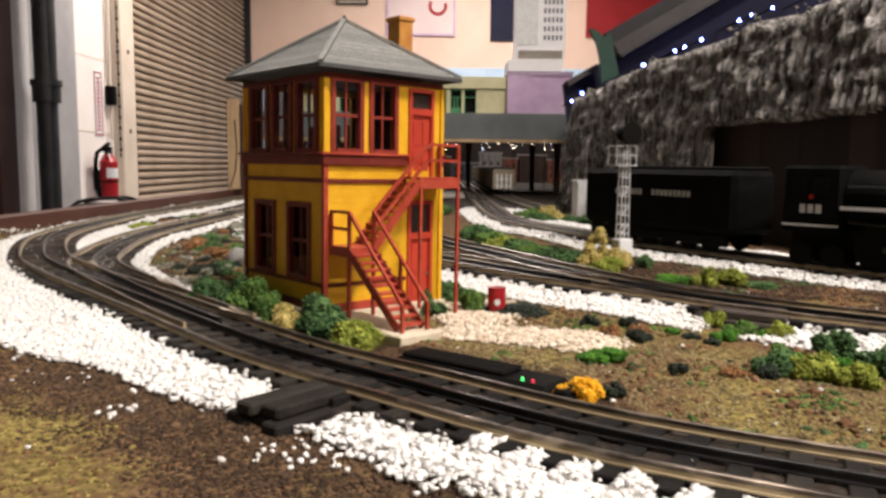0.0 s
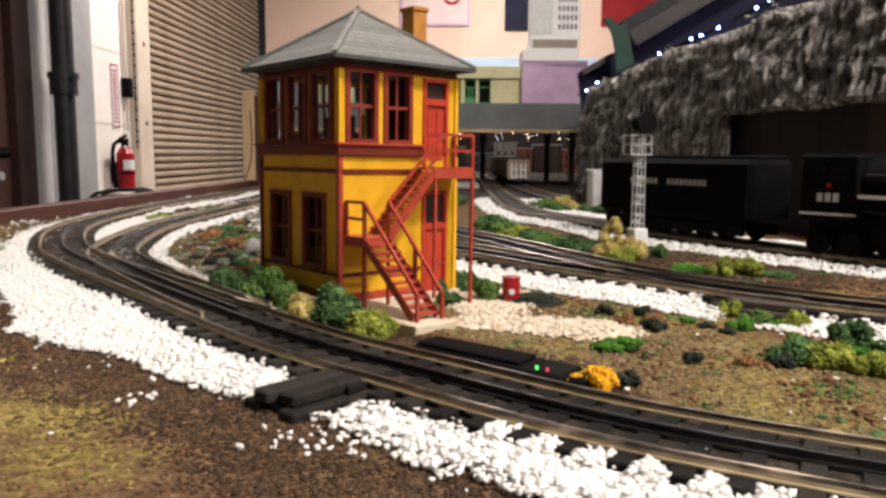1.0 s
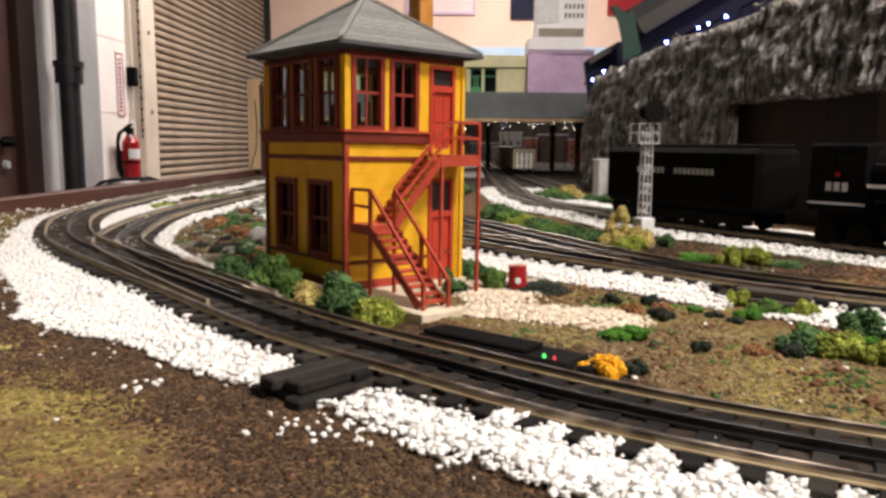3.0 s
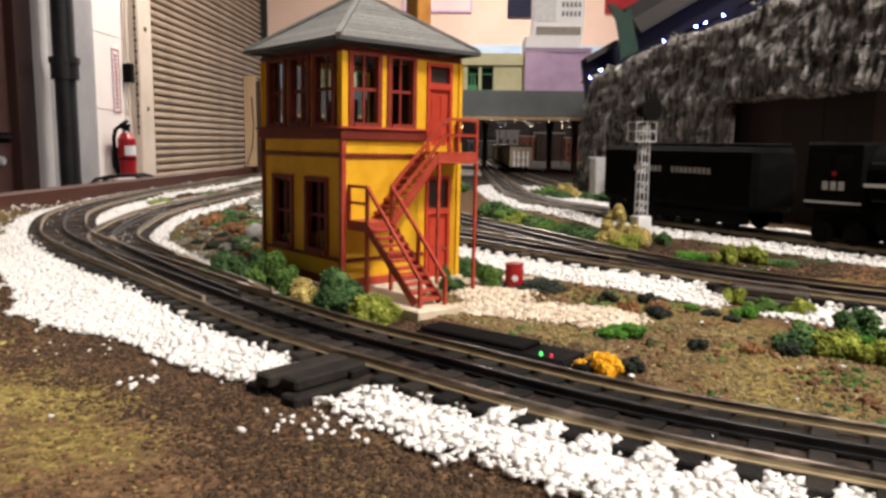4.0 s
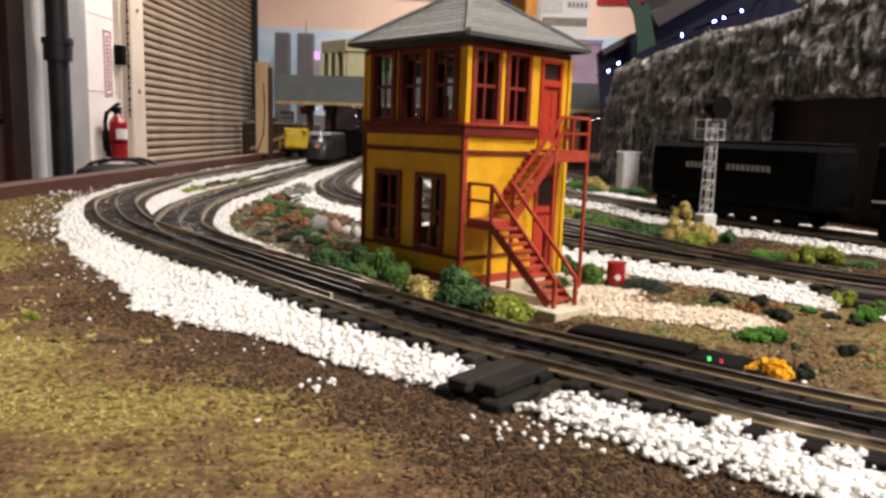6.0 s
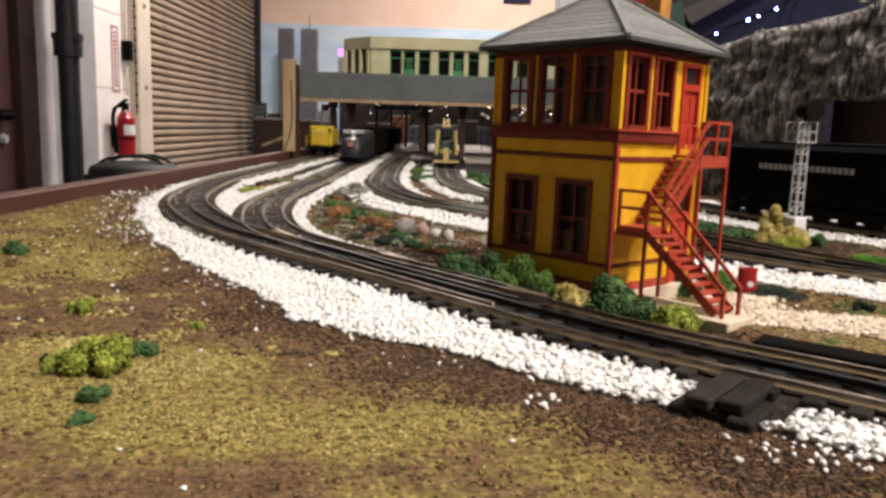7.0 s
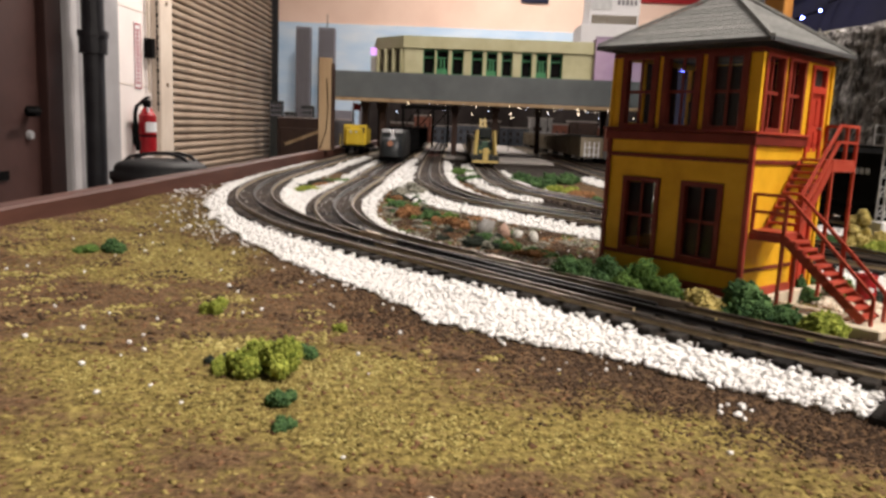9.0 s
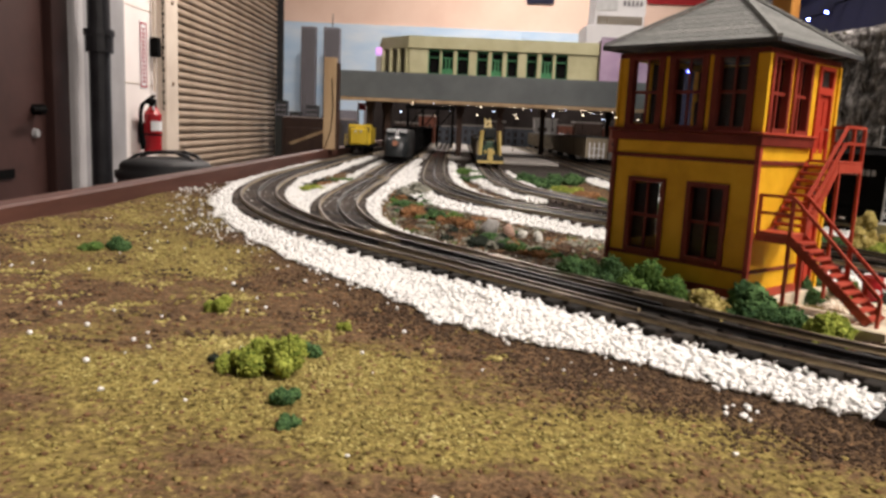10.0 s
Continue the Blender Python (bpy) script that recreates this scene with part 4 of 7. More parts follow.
for x, w, h, mat, say in ((-0.42, 0.10, 0.085, M_BROWN, "dark brown"), (-0.33, 0.075, 0.120, M_TOWNBRICK, "red brick"), (-0.235, 0.11, 0.078, M_TOWNBLUE, "blue-grey"), (-0.125, 0.105, 0.086, M_TOWNBLUE, "blue-grey"), (-0.03, 0.08, 0.108, M_YARDWALL, "dim grey"),
                          (0.075, 0.125, 0.082, M_TOWNBLUE, "blue-grey"), (0.19, 0.095, 0.128, M_TOWNGREY, "pale grey"), (0.275, 0.065, 0.105, M_TOWNBRICK, "red brick"), (0.375, 0.12, 0.12, M_BROWN, "dark brown"), (0.50, 0.12, 0.10, M_TOWNBRICK, "red brick")):
    bl = thing("far_building", say + " low town building model behind the station tracks", "building model", pose(x, 3.44, 0), "far town buildings")
    bm = fresh()
    box(bm, -w / 2, w / 2, 0, 0.1, 0, h, 0.001)
    part("wall", bm, mat, bl)
    bm = fresh()
    box(bm, -w / 2 - 0.004, w / 2 + 0.004, -0.004, 0.104, h + 0.0005, h + 0.006)
    part("cornice", bm, M_PLATFORM, bl)
    for k in range(int(w / 0.03)):
        x2 = -w / 2 + 0.012 + k * 0.03
        for row in (0.25, 0.6):
            bm = fresh()
            box(bm, x2, x2 + 0.010, -0.003, -0.0005, h * row, h * row + 0.016)
            part("window", bm, M_DARKIN, bl)
ry = random.Random(9)
for k in range(18):
    x = -0.40 + 0.056 * k + ry.uniform(-0.01, 0.01)
    y = ry.uniform(2.5, 3.38)
    lampost = thing("yard_lamp", "small lit lamp post in the far yard", "street lamp", pose(x, y, 0.0), "yard lamps")
    h = ry.uniform(0.118, 0.142)
    bm = fresh()
    cyl(bm, (0, 0, -0.002), (0, 0, h), 0.0012, seg=6)
    part("pole", bm, M_BLACK, lampost)
    bm = fresh()
    bmesh.ops.create_icosphere(bm, subdivisions=1, radius=0.0014 + 0.0010 * ry.random())
    bmesh.ops.translate(bm, vec=(0, 0, h + 0.003), verts=bm.verts)
    part("globe", bm, M_COOL if k % 3 == 0 else M_BULB, lampost)
crossing = thing("plank_crossing", "reddish brown plank crossing laid between the rails at the platforms", "crossing", pose(-0.2385, 1.90, 0))
for k in range(2):
    bm = fresh()
    box(bm, -0.0135 + 0.0142 * k, -0.0010 + 0.0142 * k, 0, 0.52, 0.0066, 0.0084, 0.0004, Matrix.Rotation(0.0078, 4, "Z"))
    part("plank", bm, M_FASCIA, crossing)
trestle = thing("trestle_bent", "black timber trestle frames beyond the rounded engine", "trestle", pose(-0.300, 2.62, 0))
for k in range(4):
    bm = fresh()
    x = -0.062 + 0.050 * k
    box(bm, x - 0.004, x + 0.004, 0, 0.008, 0, 0.132)
    part("post", bm, M_SOOT, trestle)
for k in range(3):
    bm = fresh()
    x = -0.058 + 0.050 * k
    beam(bm, (x, 0.004, 0.075), (x + 0.042, 0.004, 0.128), 0.005, 0.004)
    part("brace", bm, M_SOOT, trestle)
bm = fresh()
box(bm, -0.070, 0.095, -0.002, 0.010, 0.1325, 0.146)
part("cap", bm, M_SOOT, trestle)
fl = thing("flagpole", "white flagpole with a small red flag", "flagpole", pose(-0.455, 2.05, 0.0))
bm = fresh()
cyl(bm, (0, 0, 0), (0, 0, 0.006), 0.016, seg=16)
part("base", bm, M_WHITE, fl)
bm = fresh()
cyl(bm, (0, 0, 0.006), (0, 0, 0.132), 0.0014, seg=8)
part("pole", bm, M_WHITE, fl)
bm = fresh()
box(bm, 0.0015, 0.02, -0.0004, 0.0004, 0.112, 0.13)
part("flag", bm, M_EXT, fl)

# ---------------------------------------------------------------- upper level behind the mountain
up = thing("upper_deck", "dark navy draped upper deck carried by a grey beam", "shelf", pose(0, 1.62, 0))


def plate(outline, y0, y1):
    """An upright plate with the given outline in x and z."""
    bm = fresh()
    a = [bm.verts.new((x, y0, z)) for x, z in outline]
    b = [bm.verts.new((x, y1, z)) for x, z in outline]
    bm.faces.new(a), bm.faces.new(b)
    for i in range(len(a)):
        j = (i + 1) % len(a)
        bm.faces.new((a[i], a[j], b[j], b[i]))
    return bm


part("drape", plate([(0.268, 0.02), (1.25, 0.02), (1.25, 0.84), (0.335, 0.303), (0.236, 0.246)], 0.0, 0.02), M_NAVY, up)
part("beam", plate([(0.327, 0.322), (0.341, 0.299), (1.25, 0.838), (1.25, 0.861)], -0.045, -0.001), M_BEAM, up)
part("upper_flange", plate([(0.312, 0.344), (0.3265, 0.3225), (1.25, 0.8615), (1.25, 0.885)], -0.032, -0.001), M_BIN, up, "black upper flange")
part("beam_lip", plate([(0.339, 0.2995), (0.343, 0.2945), (1.25, 0.8325), (1.25, 0.8375)], -0.052, -0.001), M_PIPE, up)
part("side_beam", plate([(0.238, 0.249), (0.243, 0.239), (0.300, 0.273), (0.297, 0.283)], -0.03, -0.001), M_BEAM, up)
part("bracket", plate([(0.274, 0.345), (0.281, 0.347), (0.306, 0.331), (0.318, 0.338), (0.325, 0.300), (0.336, 0.258), (0.300, 0.240), (0.298, 0.285), (0.290, 0.318)], -0.066, -0.0525), M_BRKT, up, "dark green steel bracket")
for x, z in ((0.235, 0.201), (0.254, 0.216), (0.370, 0.270), (0.428, 0.297), (0.446, 0.304), (0.478, 0.318), (0.547, 0.354), (0.571, 0.365), (0.609, 0.378), (0.68, 0.40), (0.75, 0.425)):
    led = thing("blue_led", "small blue-white fairy light on the dark drape", "fairy light", pose(x, 1.50, z), "blue fairy lights")
    bm = fresh()
    bmesh.ops.create_icosphere(bm, subdivisions=2, radius=0.0022)
    part("globe", bm, M_LED, led)
    bm = fresh()
    cyl(bm, (0, 0.003, 0), (0, 0.119, 0.0), 0.0016, seg=6)
    part("lead", bm, M_BLACK, led)

# ---------------------------------------------------------------- mountain
FOOT = spline([(0.52, 1.45), (0.32, 1.43), (0.210, 1.37), (0.186, 1.28), (0.206, 1.16), (0.234, 1.03), (0.268, 0.875), (0.302, 0.755), (0.346, 0.65), (0.42, 0.54), (0.55, 0.385), (0.80, 0.14)], 0.0024)
FT = tangents(FOOT)
LENGTH = [0.0]
for a, b in zip(FOOT, FOOT[1:]):
    LENGTH.append(LENGTH[-1] + (b - a).length)
TUNNEL = next(i for i, p in enumerate(FOOT) if p.y < 0.868 and p.x > 0.2)


def rock_top(p):
    return 0.186 + 0.022 * smoothstep(1.28, 1.0, p.y) + 0.014 * smoothstep(1.0, 0.78, p.y) + 0.07 * smoothstep(0.76, 0.42, p.y)


bm = fresh()
cols = []
STEPS = 104
for i, (p, t) in enumerate(zip(FOOT, FT)):
    inward = Vector((-t.y, t.x, 0))
    if inward.x < 0 and p.y < 1.3:
        inward = -inward
    if p.y >= 1.3:
        inward = Vector((0.55, -0.35, 0)).normalized() if p.x > 0.3 else Vector((0.9, -0.2, 0)).normalized()
    open_ = smoothstep(LENGTH[TUNNEL] - 0.002, LENGTH[TUNNEL] + 0.004, LENGTH[i])
    low = (0.1225 + 0.006 * noise.noise((LENGTH[i] * 22, 3, 0)) + 0.04 * smoothstep(0.70, 0.50, p.y)) * open_ - 0.004 * (1 - open_)
    high = rock_top(p) + 0.010 * noise.noise((LENGTH[i] * 22, 8, 0)) + 0.005 * noise.noise((LENGTH[i] * 75, 5, 0))
    col = []
    for j in range(STEPS + 14):
        f = min(1.0, j / STEPS)
        z = low + (high - low) * f
        back = 0.006 + 0.028 * (z / 0.2) ** 2
        if j > STEPS:
            k = (j - STEPS) / 14
            back += 0.35 * k ** 1.4
            z += 0.05 * k * (1 - 0.2 * k)
        q = p + inward * back
        s = LENGTH[i]
        v1 = noise.noise((s * 60, z * 9, 1.0))
        v2 = noise.noise((s * 150, z * 24, 4.0))
        v3 = noise.noise((s * 18, z * 16, 7.0))
        v4 = noise.noise((s * 300, z * 42, 9.0))
        d = 0.009 * (0.5 - abs(v1)) + 0.009 * (0.4 - abs(v2)) + 0.009 * v3 + 0.007 * v4 + 0.005 * noise.noise((s * 420, z * 26, 13.0))
        d += 0.0016 * math.floor(4 * noise.noise((s * 34, z * 75, 11.0)))
        if open_ > 0.5 and j < 5:
            d -= 0.010 * (1 - j / 5)
        q = q - inward * d + Vector((0, 0, z + (0.008 * v2 + 0.010 * v1 if j >= STEPS - 4 else 0.002 * v4)))
        if q.z < -0.002:
            q.z = -0.002
        col.append(bm.verts.new(q))
    cols.append(col)
for a, b in zip(cols, cols[1:]):
    for j in range(len(a) - 1):
        bm.faces.new((a[j], b[j], b[j + 1], a[j + 1]))
mtn = thing("model_mountain", "craggy grey plaster mountain with pale ledges over a dark cutting", "mountain")
rock = part("rock_face", bm, M_ROCK, mtn, smooth=False)
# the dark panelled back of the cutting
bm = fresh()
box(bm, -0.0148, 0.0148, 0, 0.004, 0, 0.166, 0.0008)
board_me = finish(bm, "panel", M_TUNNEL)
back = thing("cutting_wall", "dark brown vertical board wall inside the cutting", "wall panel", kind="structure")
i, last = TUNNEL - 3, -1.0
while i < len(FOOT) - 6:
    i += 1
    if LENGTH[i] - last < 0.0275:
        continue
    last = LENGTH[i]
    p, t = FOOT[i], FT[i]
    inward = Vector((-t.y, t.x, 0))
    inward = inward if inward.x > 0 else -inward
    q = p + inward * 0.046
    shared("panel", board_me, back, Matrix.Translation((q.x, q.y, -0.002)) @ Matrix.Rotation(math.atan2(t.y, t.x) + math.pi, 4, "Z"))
rng = np.random.default_rng(12)
cs, sz = [], []
for _ in range(700):
    i = int(rng.integers(60, len(FOOT) - 90))
    p, t = FOOT[i], FT[i]
    inward = Vector((-t.y, t.x, 0))
    inward = inward if inward.x > 0 else -inward
    q = p + inward * float(rng.uniform(0.02, 0.07))
    if noise.noise((LENGTH[i] * 14, 2, 2)) > 0.05:
        cs.append((q.x, q.y, rock_top(p) + float(rng.uniform(-0.004, 0.010))))
        sz.append(float(rng.uniform(0.0012, 0.0028)))
if cs:
    tagged(new("moss", pebbles("moss", np.array(cs), sz, LEAF["grey"], seed=3)), "sparse grey-green moss along the mountain's top", "moss", kind="stuff")

# ---------------------------------------------------------------- interlocking tower
TOWER = Matrix.Translation((-0.0575, 0.356, 0)) @ Matrix.Rotation(radians(42), 4, "Z") @ Matrix.Rotation(radians(0.6), 4, "Y")
WU, WV = 0.0707, 0.076          # along the stair face and along the other face
Z0, ZB0, ZB1, ZE = 0.008, 0.0772, 0.0822, 0.1195
tower = thing("signal_tower", "yellow and maroon two-storey model signal tower with grey hipped roof", "signal tower", TOWER)


def wall_run(name, axis, u0, u1, holes, z0, z1, thick, mat):
    """A wall along x (axis 0, at y=0) or along y (axis 1, at x=0) with openings (a, b, low, high)."""
    def piece(a, b, lo, hi):
        if b - a < 1e-5 or hi - lo < 1e-5:
            return
        bm = fresh()
        if axis == 0:
            box(bm, a, b, 0, thick, lo, hi)
        else:
            box(bm, 0, thick, a, b, lo, hi)
        part(name, bm, mat, tower)
    at_ = u0
    for a, b, lo, hi in sorted(holes):
        piece(at_, a, z0, z1)
        piece(a, b, z0, lo)
        piece(a, b, hi, z1)
        at_ = b
    piece(at_, u1, z0, z1)


def sash(axis, a, b, lo, hi, m, bars=1, w=0.0017):
    """A sash window with its frame, meeting rail, glazing bar and pane."""
    def bx(bm, p, q, d0, d1, r, s):
        if axis == 0:
            box(bm, p, q, d0, d1, r, s, 0)
        else:
            box(bm, d0, d1, p, q, r, s, 0)
    bm = fresh()
    bx(bm, a - w, a + 0.0006, -0.0012, 0.0022, lo - w, hi + w)
    bx(bm, b - 0.0006, b + w, -0.0012, 0.0022, lo - w, hi + w)
    bx(bm, a + 0.0006, b - 0.0006, -0.0012, 0.0022, hi - 0.0006, hi + w)
    bx(bm, a + 0.0006, b - 0.0006, -0.002, 0.0022, lo - w, lo + 0.0006)
    fr = part("window", bm, m, tower)
    bm = fresh()
    mid = (lo + hi) / 2
    bx(bm, a + 0.0006, b - 0.0006, 0.0006, 0.0018, mid - 0.0007, mid + 0.0007)
    part("meeting_rail", bm, m, fr)
    for k in range(bars):
        c = a + (b - a) * (k + 1) / (bars + 1)
        for z_0, z_1 in ((lo + 0.0006, mid - 0.0007), (mid + 0.0007, hi - 0.0006)):
            bm = fresh()
            bx(bm, c - 0.0005, c + 0.0005, 0.0006, 0.0016, z_0, z_1)
            part("glazing_bar", bm, m, fr)
    bm = fresh()
    bx(bm, a + 0.0006, b - 0.0006, 0.0022, 0.0025, lo + 0.0006, hi - 0.0006)
    pane = part("pane", bm, M_PANE, fr)
    pane.visible_shadow = False
    return fr


TH = 0.0025
up_r = [(0.0046, 0.0196), (0.0264, 0.0404)]
up_l = [(0.0075, 0.0228), (0.0305, 0.0458), (0.0535, 0.0690)]
lo_l = [(0.0135, 0.0315), (0.0465, 0.0645)]
WZ0, WZ1 = 0.0845, 0.1165
LZ0, LZ1 = 0.0235, 0.0575
# clapboard panels of the four sides
wall_run("wall", 0, 0.0, WU, [(0.0497, 0.0644, Z0, 0.0590)], Z0, ZB0, TH, M_YELLOW)
wall_run("wall", 0, 0.0, WU, [(a, b, WZ0, WZ1) for a, b in up_r] + [(0.0502, 0.0640, 0.0722, 0.1150)], ZB0, ZE, TH, M_YELLOW)
wall_run("wall", 1, TH, WV, [(a, b, LZ0, LZ1) for a, b in lo_l], Z0, ZB0, TH, M_YELLOW)
wall_run("wall", 1, TH, WV, [(a, b, WZ0, WZ1) for a, b in up_l], ZB0, ZE, TH, M_YELLOW)
bm = fresh()
box(bm, WU - TH, WU, TH, WV, Z0, ZE)
part("wall", bm, M_YELLOW, tower)
for lo, hi in ((Z0, 0.026), (0.055, 0.086), (0.1165, ZE)):
    bm = fresh()
    box(bm, TH, WU - TH, WV - TH, WV, lo, hi)
    part("wall", bm, M_YELLOW, tower)
for lo, hi, piers in ((0.026, 0.055, ((TH, 0.038), (0.048, WU - TH))), (0.086, 0.1165, ((TH, 0.008), (0.022, 0.030), (0.044, 0.052), (0.066, WU - TH)))):
    for a, b in piers:
        bm = fresh()
        box(bm, a, b, WV - TH, WV, lo, hi)
        part("wall", bm, M_YELLOW, tower)
        # added dark sheet: the interior's shade put into its colour
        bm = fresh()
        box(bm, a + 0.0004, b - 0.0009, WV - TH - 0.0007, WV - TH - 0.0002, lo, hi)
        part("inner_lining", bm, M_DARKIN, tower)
# the same added shade sheets on the inside of the right wall
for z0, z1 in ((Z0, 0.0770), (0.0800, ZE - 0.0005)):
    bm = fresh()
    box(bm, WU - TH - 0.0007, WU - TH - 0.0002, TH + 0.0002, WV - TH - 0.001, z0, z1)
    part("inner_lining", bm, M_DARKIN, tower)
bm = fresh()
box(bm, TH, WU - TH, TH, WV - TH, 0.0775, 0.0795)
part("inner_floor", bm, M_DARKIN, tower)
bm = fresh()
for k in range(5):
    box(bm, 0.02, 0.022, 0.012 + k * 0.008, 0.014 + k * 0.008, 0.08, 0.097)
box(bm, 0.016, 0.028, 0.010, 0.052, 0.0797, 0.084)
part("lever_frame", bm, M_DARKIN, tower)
for a, b in up_r:
    sash(0, a, b, WZ0, WZ1, M_SASH)
# left-face sashes are darker than the front ones: shade put into the colour
for a, b in up_l:
    sash(1, a, b, WZ0, WZ1, M_MAROONSHADE, 1, 0.0025)
for a, b in lo_l:
    sash(1, a, b, LZ0, LZ1, M_MAROONSHADE, 1)
# clapboard lines as thin laps on the lower storey
for axis in (0, 1):
    z = Z0 + 0.004
    while z < 0.068:
        if axis == 0:
            for a, b in ((0.003, 0.0472), (0.0667, WU - 0.002)):
                bm = fresh()
                box(bm, a, b, -0.0001, 0.0001, z, z + 0.0004)
                part("clapboard", bm, M_YELLOW, tower)
        else:
            for a, b in ((0.003, 0.0115), (0.0335, 0.0445), (0.0665, WV - 0.002)) if LZ0 - 0.002 < z < LZ1 + 0.002 else ((0.003, WV - 0.002),):
                bm = fresh()
                box(bm, -0.0001, 0.0001, a, b, z, z + 0.0004)
                part("clapboard", bm, M_YELLOW, tower)
        z += 0.0034


def band(z0, z1, proud, name="band", m=M_MAROONSHADE, stop=WU):
    bm = fresh()
    box(bm, -proud, stop, -proud, -0.00005, z0, z1, 0.0003)
    part(name, bm, m, tower)
    bm = fresh()
    box(bm, -proud, -0.00005, 0.0, WV + proud, z0, z1, 0.0003)
    box(bm, WU + 0.00005, WU + proud, 0, WV + proud, z0, z1)
    box(bm, 0, WU, WV + 0.00005, WV + proud, z0, z1)
    # side runs always take the darker maroon, painting in that face's shade
    part(name, bm, M_MAROONSHADE, tower)


band(ZB0, ZB1 - 0.0004, 0.0022, "belt_course", M_MAROONSHADE, 0.0480)
band(ZB1 - 0.0003, 0.0832, 0.0034, "sill_course", M_RED, 0.0480)
band(0.0688, 0.0709, 0.0012, "string_course", M_MAROONSHADE, 0.0480)
band(0.0200, 0.0217, 0.0012, "string_course", M_MAROONSHADE, 0.0480)
band(Z0, 0.0120, 0.0014, "plinth", M_RED, 0.0480)
# dark band under the eaves, the overhang's shadow put into its colour
band(0.1170, ZE - 0.0002, 0.0012, "frieze", M_MAROONSHADE)
for x, y in ((0, 0), (WU, 0), (0, WV), (WU, WV)):
    bm = fresh()
    sx, sy = (-1 if x == 0 else 1), (-1 if y == 0 else 1)
    box(bm, min(x + sx * 0.0012, x - sx * 0.0011), max(x + sx * 0.0012, x - sx * 0.0011), min(y + sy * 0.0012, y + sy * 0.0001), max(y + sy * 0.0012, y + sy * 0.0001), Z0, ZB0)
    box(bm, min(x + sx * 0.0012, x + sx * 0.0001), max(x + sx * 0.0012, x + sx * 0.0001), min(y, y - sy * 0.0011), max(y, y - sy * 0.0011), Z0, ZB0)
    part("corner_board", bm, M_MAROONSHADE if y else M_RED if x == 0 else M_YELLOW, tower)
    bm = fresh()
    box(bm, min(x + sx * 0.0012, x - sx * 0.001), max(x + sx * 0.0012, x - sx * 0.001), min(y + sy * 0.0012, y + sy * 0.0001), max(y + sy * 0.0012, y + sy * 0.0001), 0.0833, 0.1169)
    part("corner_post", bm, M_YELLOW, tower)
# doors
for lo, hi, panel in ((0.0722, 0.1150, 0.1030), (Z0, 0.0590, 0.0405)):
    bm = fresh()
    a, b = 0.0502, 0.0640
    for x0, x1, z0, z1 in ((a - 0.0012, a + 0.0006, lo, hi + 0.001), (b - 0.0006, b + 0.0012, lo, hi + 0.001), (a + 0.0006, b - 0.0006, hi - 0.0008, hi + 0.001), (a + 0.0006, b - 0.0006, panel, panel + 0.0032)):
        box(bm, x0, x1, -0.0012, 0.0015, z0, z1)
    d = part("door", bm, M_DOOR, tower, "red wooden door under a dark light, the lower one deepened for balcony shade")
    bm = fresh()
    box(bm, a + 0.0006, b - 0.0006, 0.0004, 0.0016, lo + 0.0002, panel)
    for k in range(2):
        x = a + 0.0022 + k * 0.006
        for z0, z1 in ((lo + 0.003, lo + 0.013), (lo + 0.016, panel - 0.003)):
            box(bm, x, x + 0.0042, -0.0001, 0.00035, z0, z1)
    part("door_leaf", bm, M_DOOR, d)
    # dark pane; on the lower door made taller to paint in the balcony's shadow
    bm = fresh()
    box(bm, a + 0.0006, b - 0.0006, 0.001, 0.0014, panel + 0.0033, hi - 0.0008)
    part("transom", bm, M_DARKIN, d)
    bm = fresh()
    cyl(bm, (b - 0.002, -0.0018, lo + 0.0145), (b - 0.002, 0.0002, lo + 0.0145), 0.0005, seg=8)
    part("knob", bm, M_FROG, d)
# hipped roof with shingle courses
OV, APEX = 0.0072, 0.1515
PEAK = 0.0362
c0 = Vector((PEAK, WV / 2, APEX))
ring = [(-OV, -OV), (WU + OV, -OV), (WU + OV, WV + OV), (-OV, WV + OV)]
EZ = 0.1222
roof = part("roof", (lambda q: ([q.faces.new([q.verts.new((x, y, EZ)) for x, y in ring])], q)[1])(fresh()), M_ROOFEDGE, tower)
COURSES = 11
for side in range(4):
    a, b = Vector((*ring[side], EZ)), Vector((*ring[(side + 1) % 4], EZ))
    for k in range(COURSES):
        f0, f1 = k / COURSES, (k + 1) / COURSES + (0.03 if k < COURSES - 1 else 0)
        p0, p1 = a.lerp(c0, f0), b.lerp(c0, f0)
        q0, q1 = a.lerp(c0, f1), b.lerp(c0, f1)
        nrm = (p1 - p0).cross(q0 - p0).normalized()
        nrm = nrm if nrm.z > 0 else -nrm
        bm = fresh()
        lift = nrm * 0.00025
        vs = [bm.verts.new(v) for v in (p0, p1, p1 + lift, p0 + lift)] + [bm.verts.new(v) for v in (q0 + lift * 0.25, q1 + lift * 0.25)]
        bm.faces.new((vs[0], vs[1], vs[2], vs[3])), bm.faces.new((vs[3], vs[2], vs[5], vs[4]))
        bm.faces.new((vs[0], vs[3], vs[4])), bm.faces.new((vs[1], vs[5], vs[2])), bm.faces.new((vs[0], vs[4], vs[5], vs[1]))
        part("shingle_course", bm, M_ROOF, roof)
    bm = fresh()
    beam(bm, a + Vector((0, 0, 0.0010)), c0 + Vector((0, 0, 0.0012)), 0.0024, 0.0012)
    part("hip_cap", bm, M_ROOF, roof)
    bm = fresh()
    beam(bm, a + Vector((0, 0, -0.0006)), b + Vector((0, 0, -0.0006)), 0.0016, 0.0018)
    part("eave_board", bm, M_ROOFEDGE, roof)
bm = fresh()
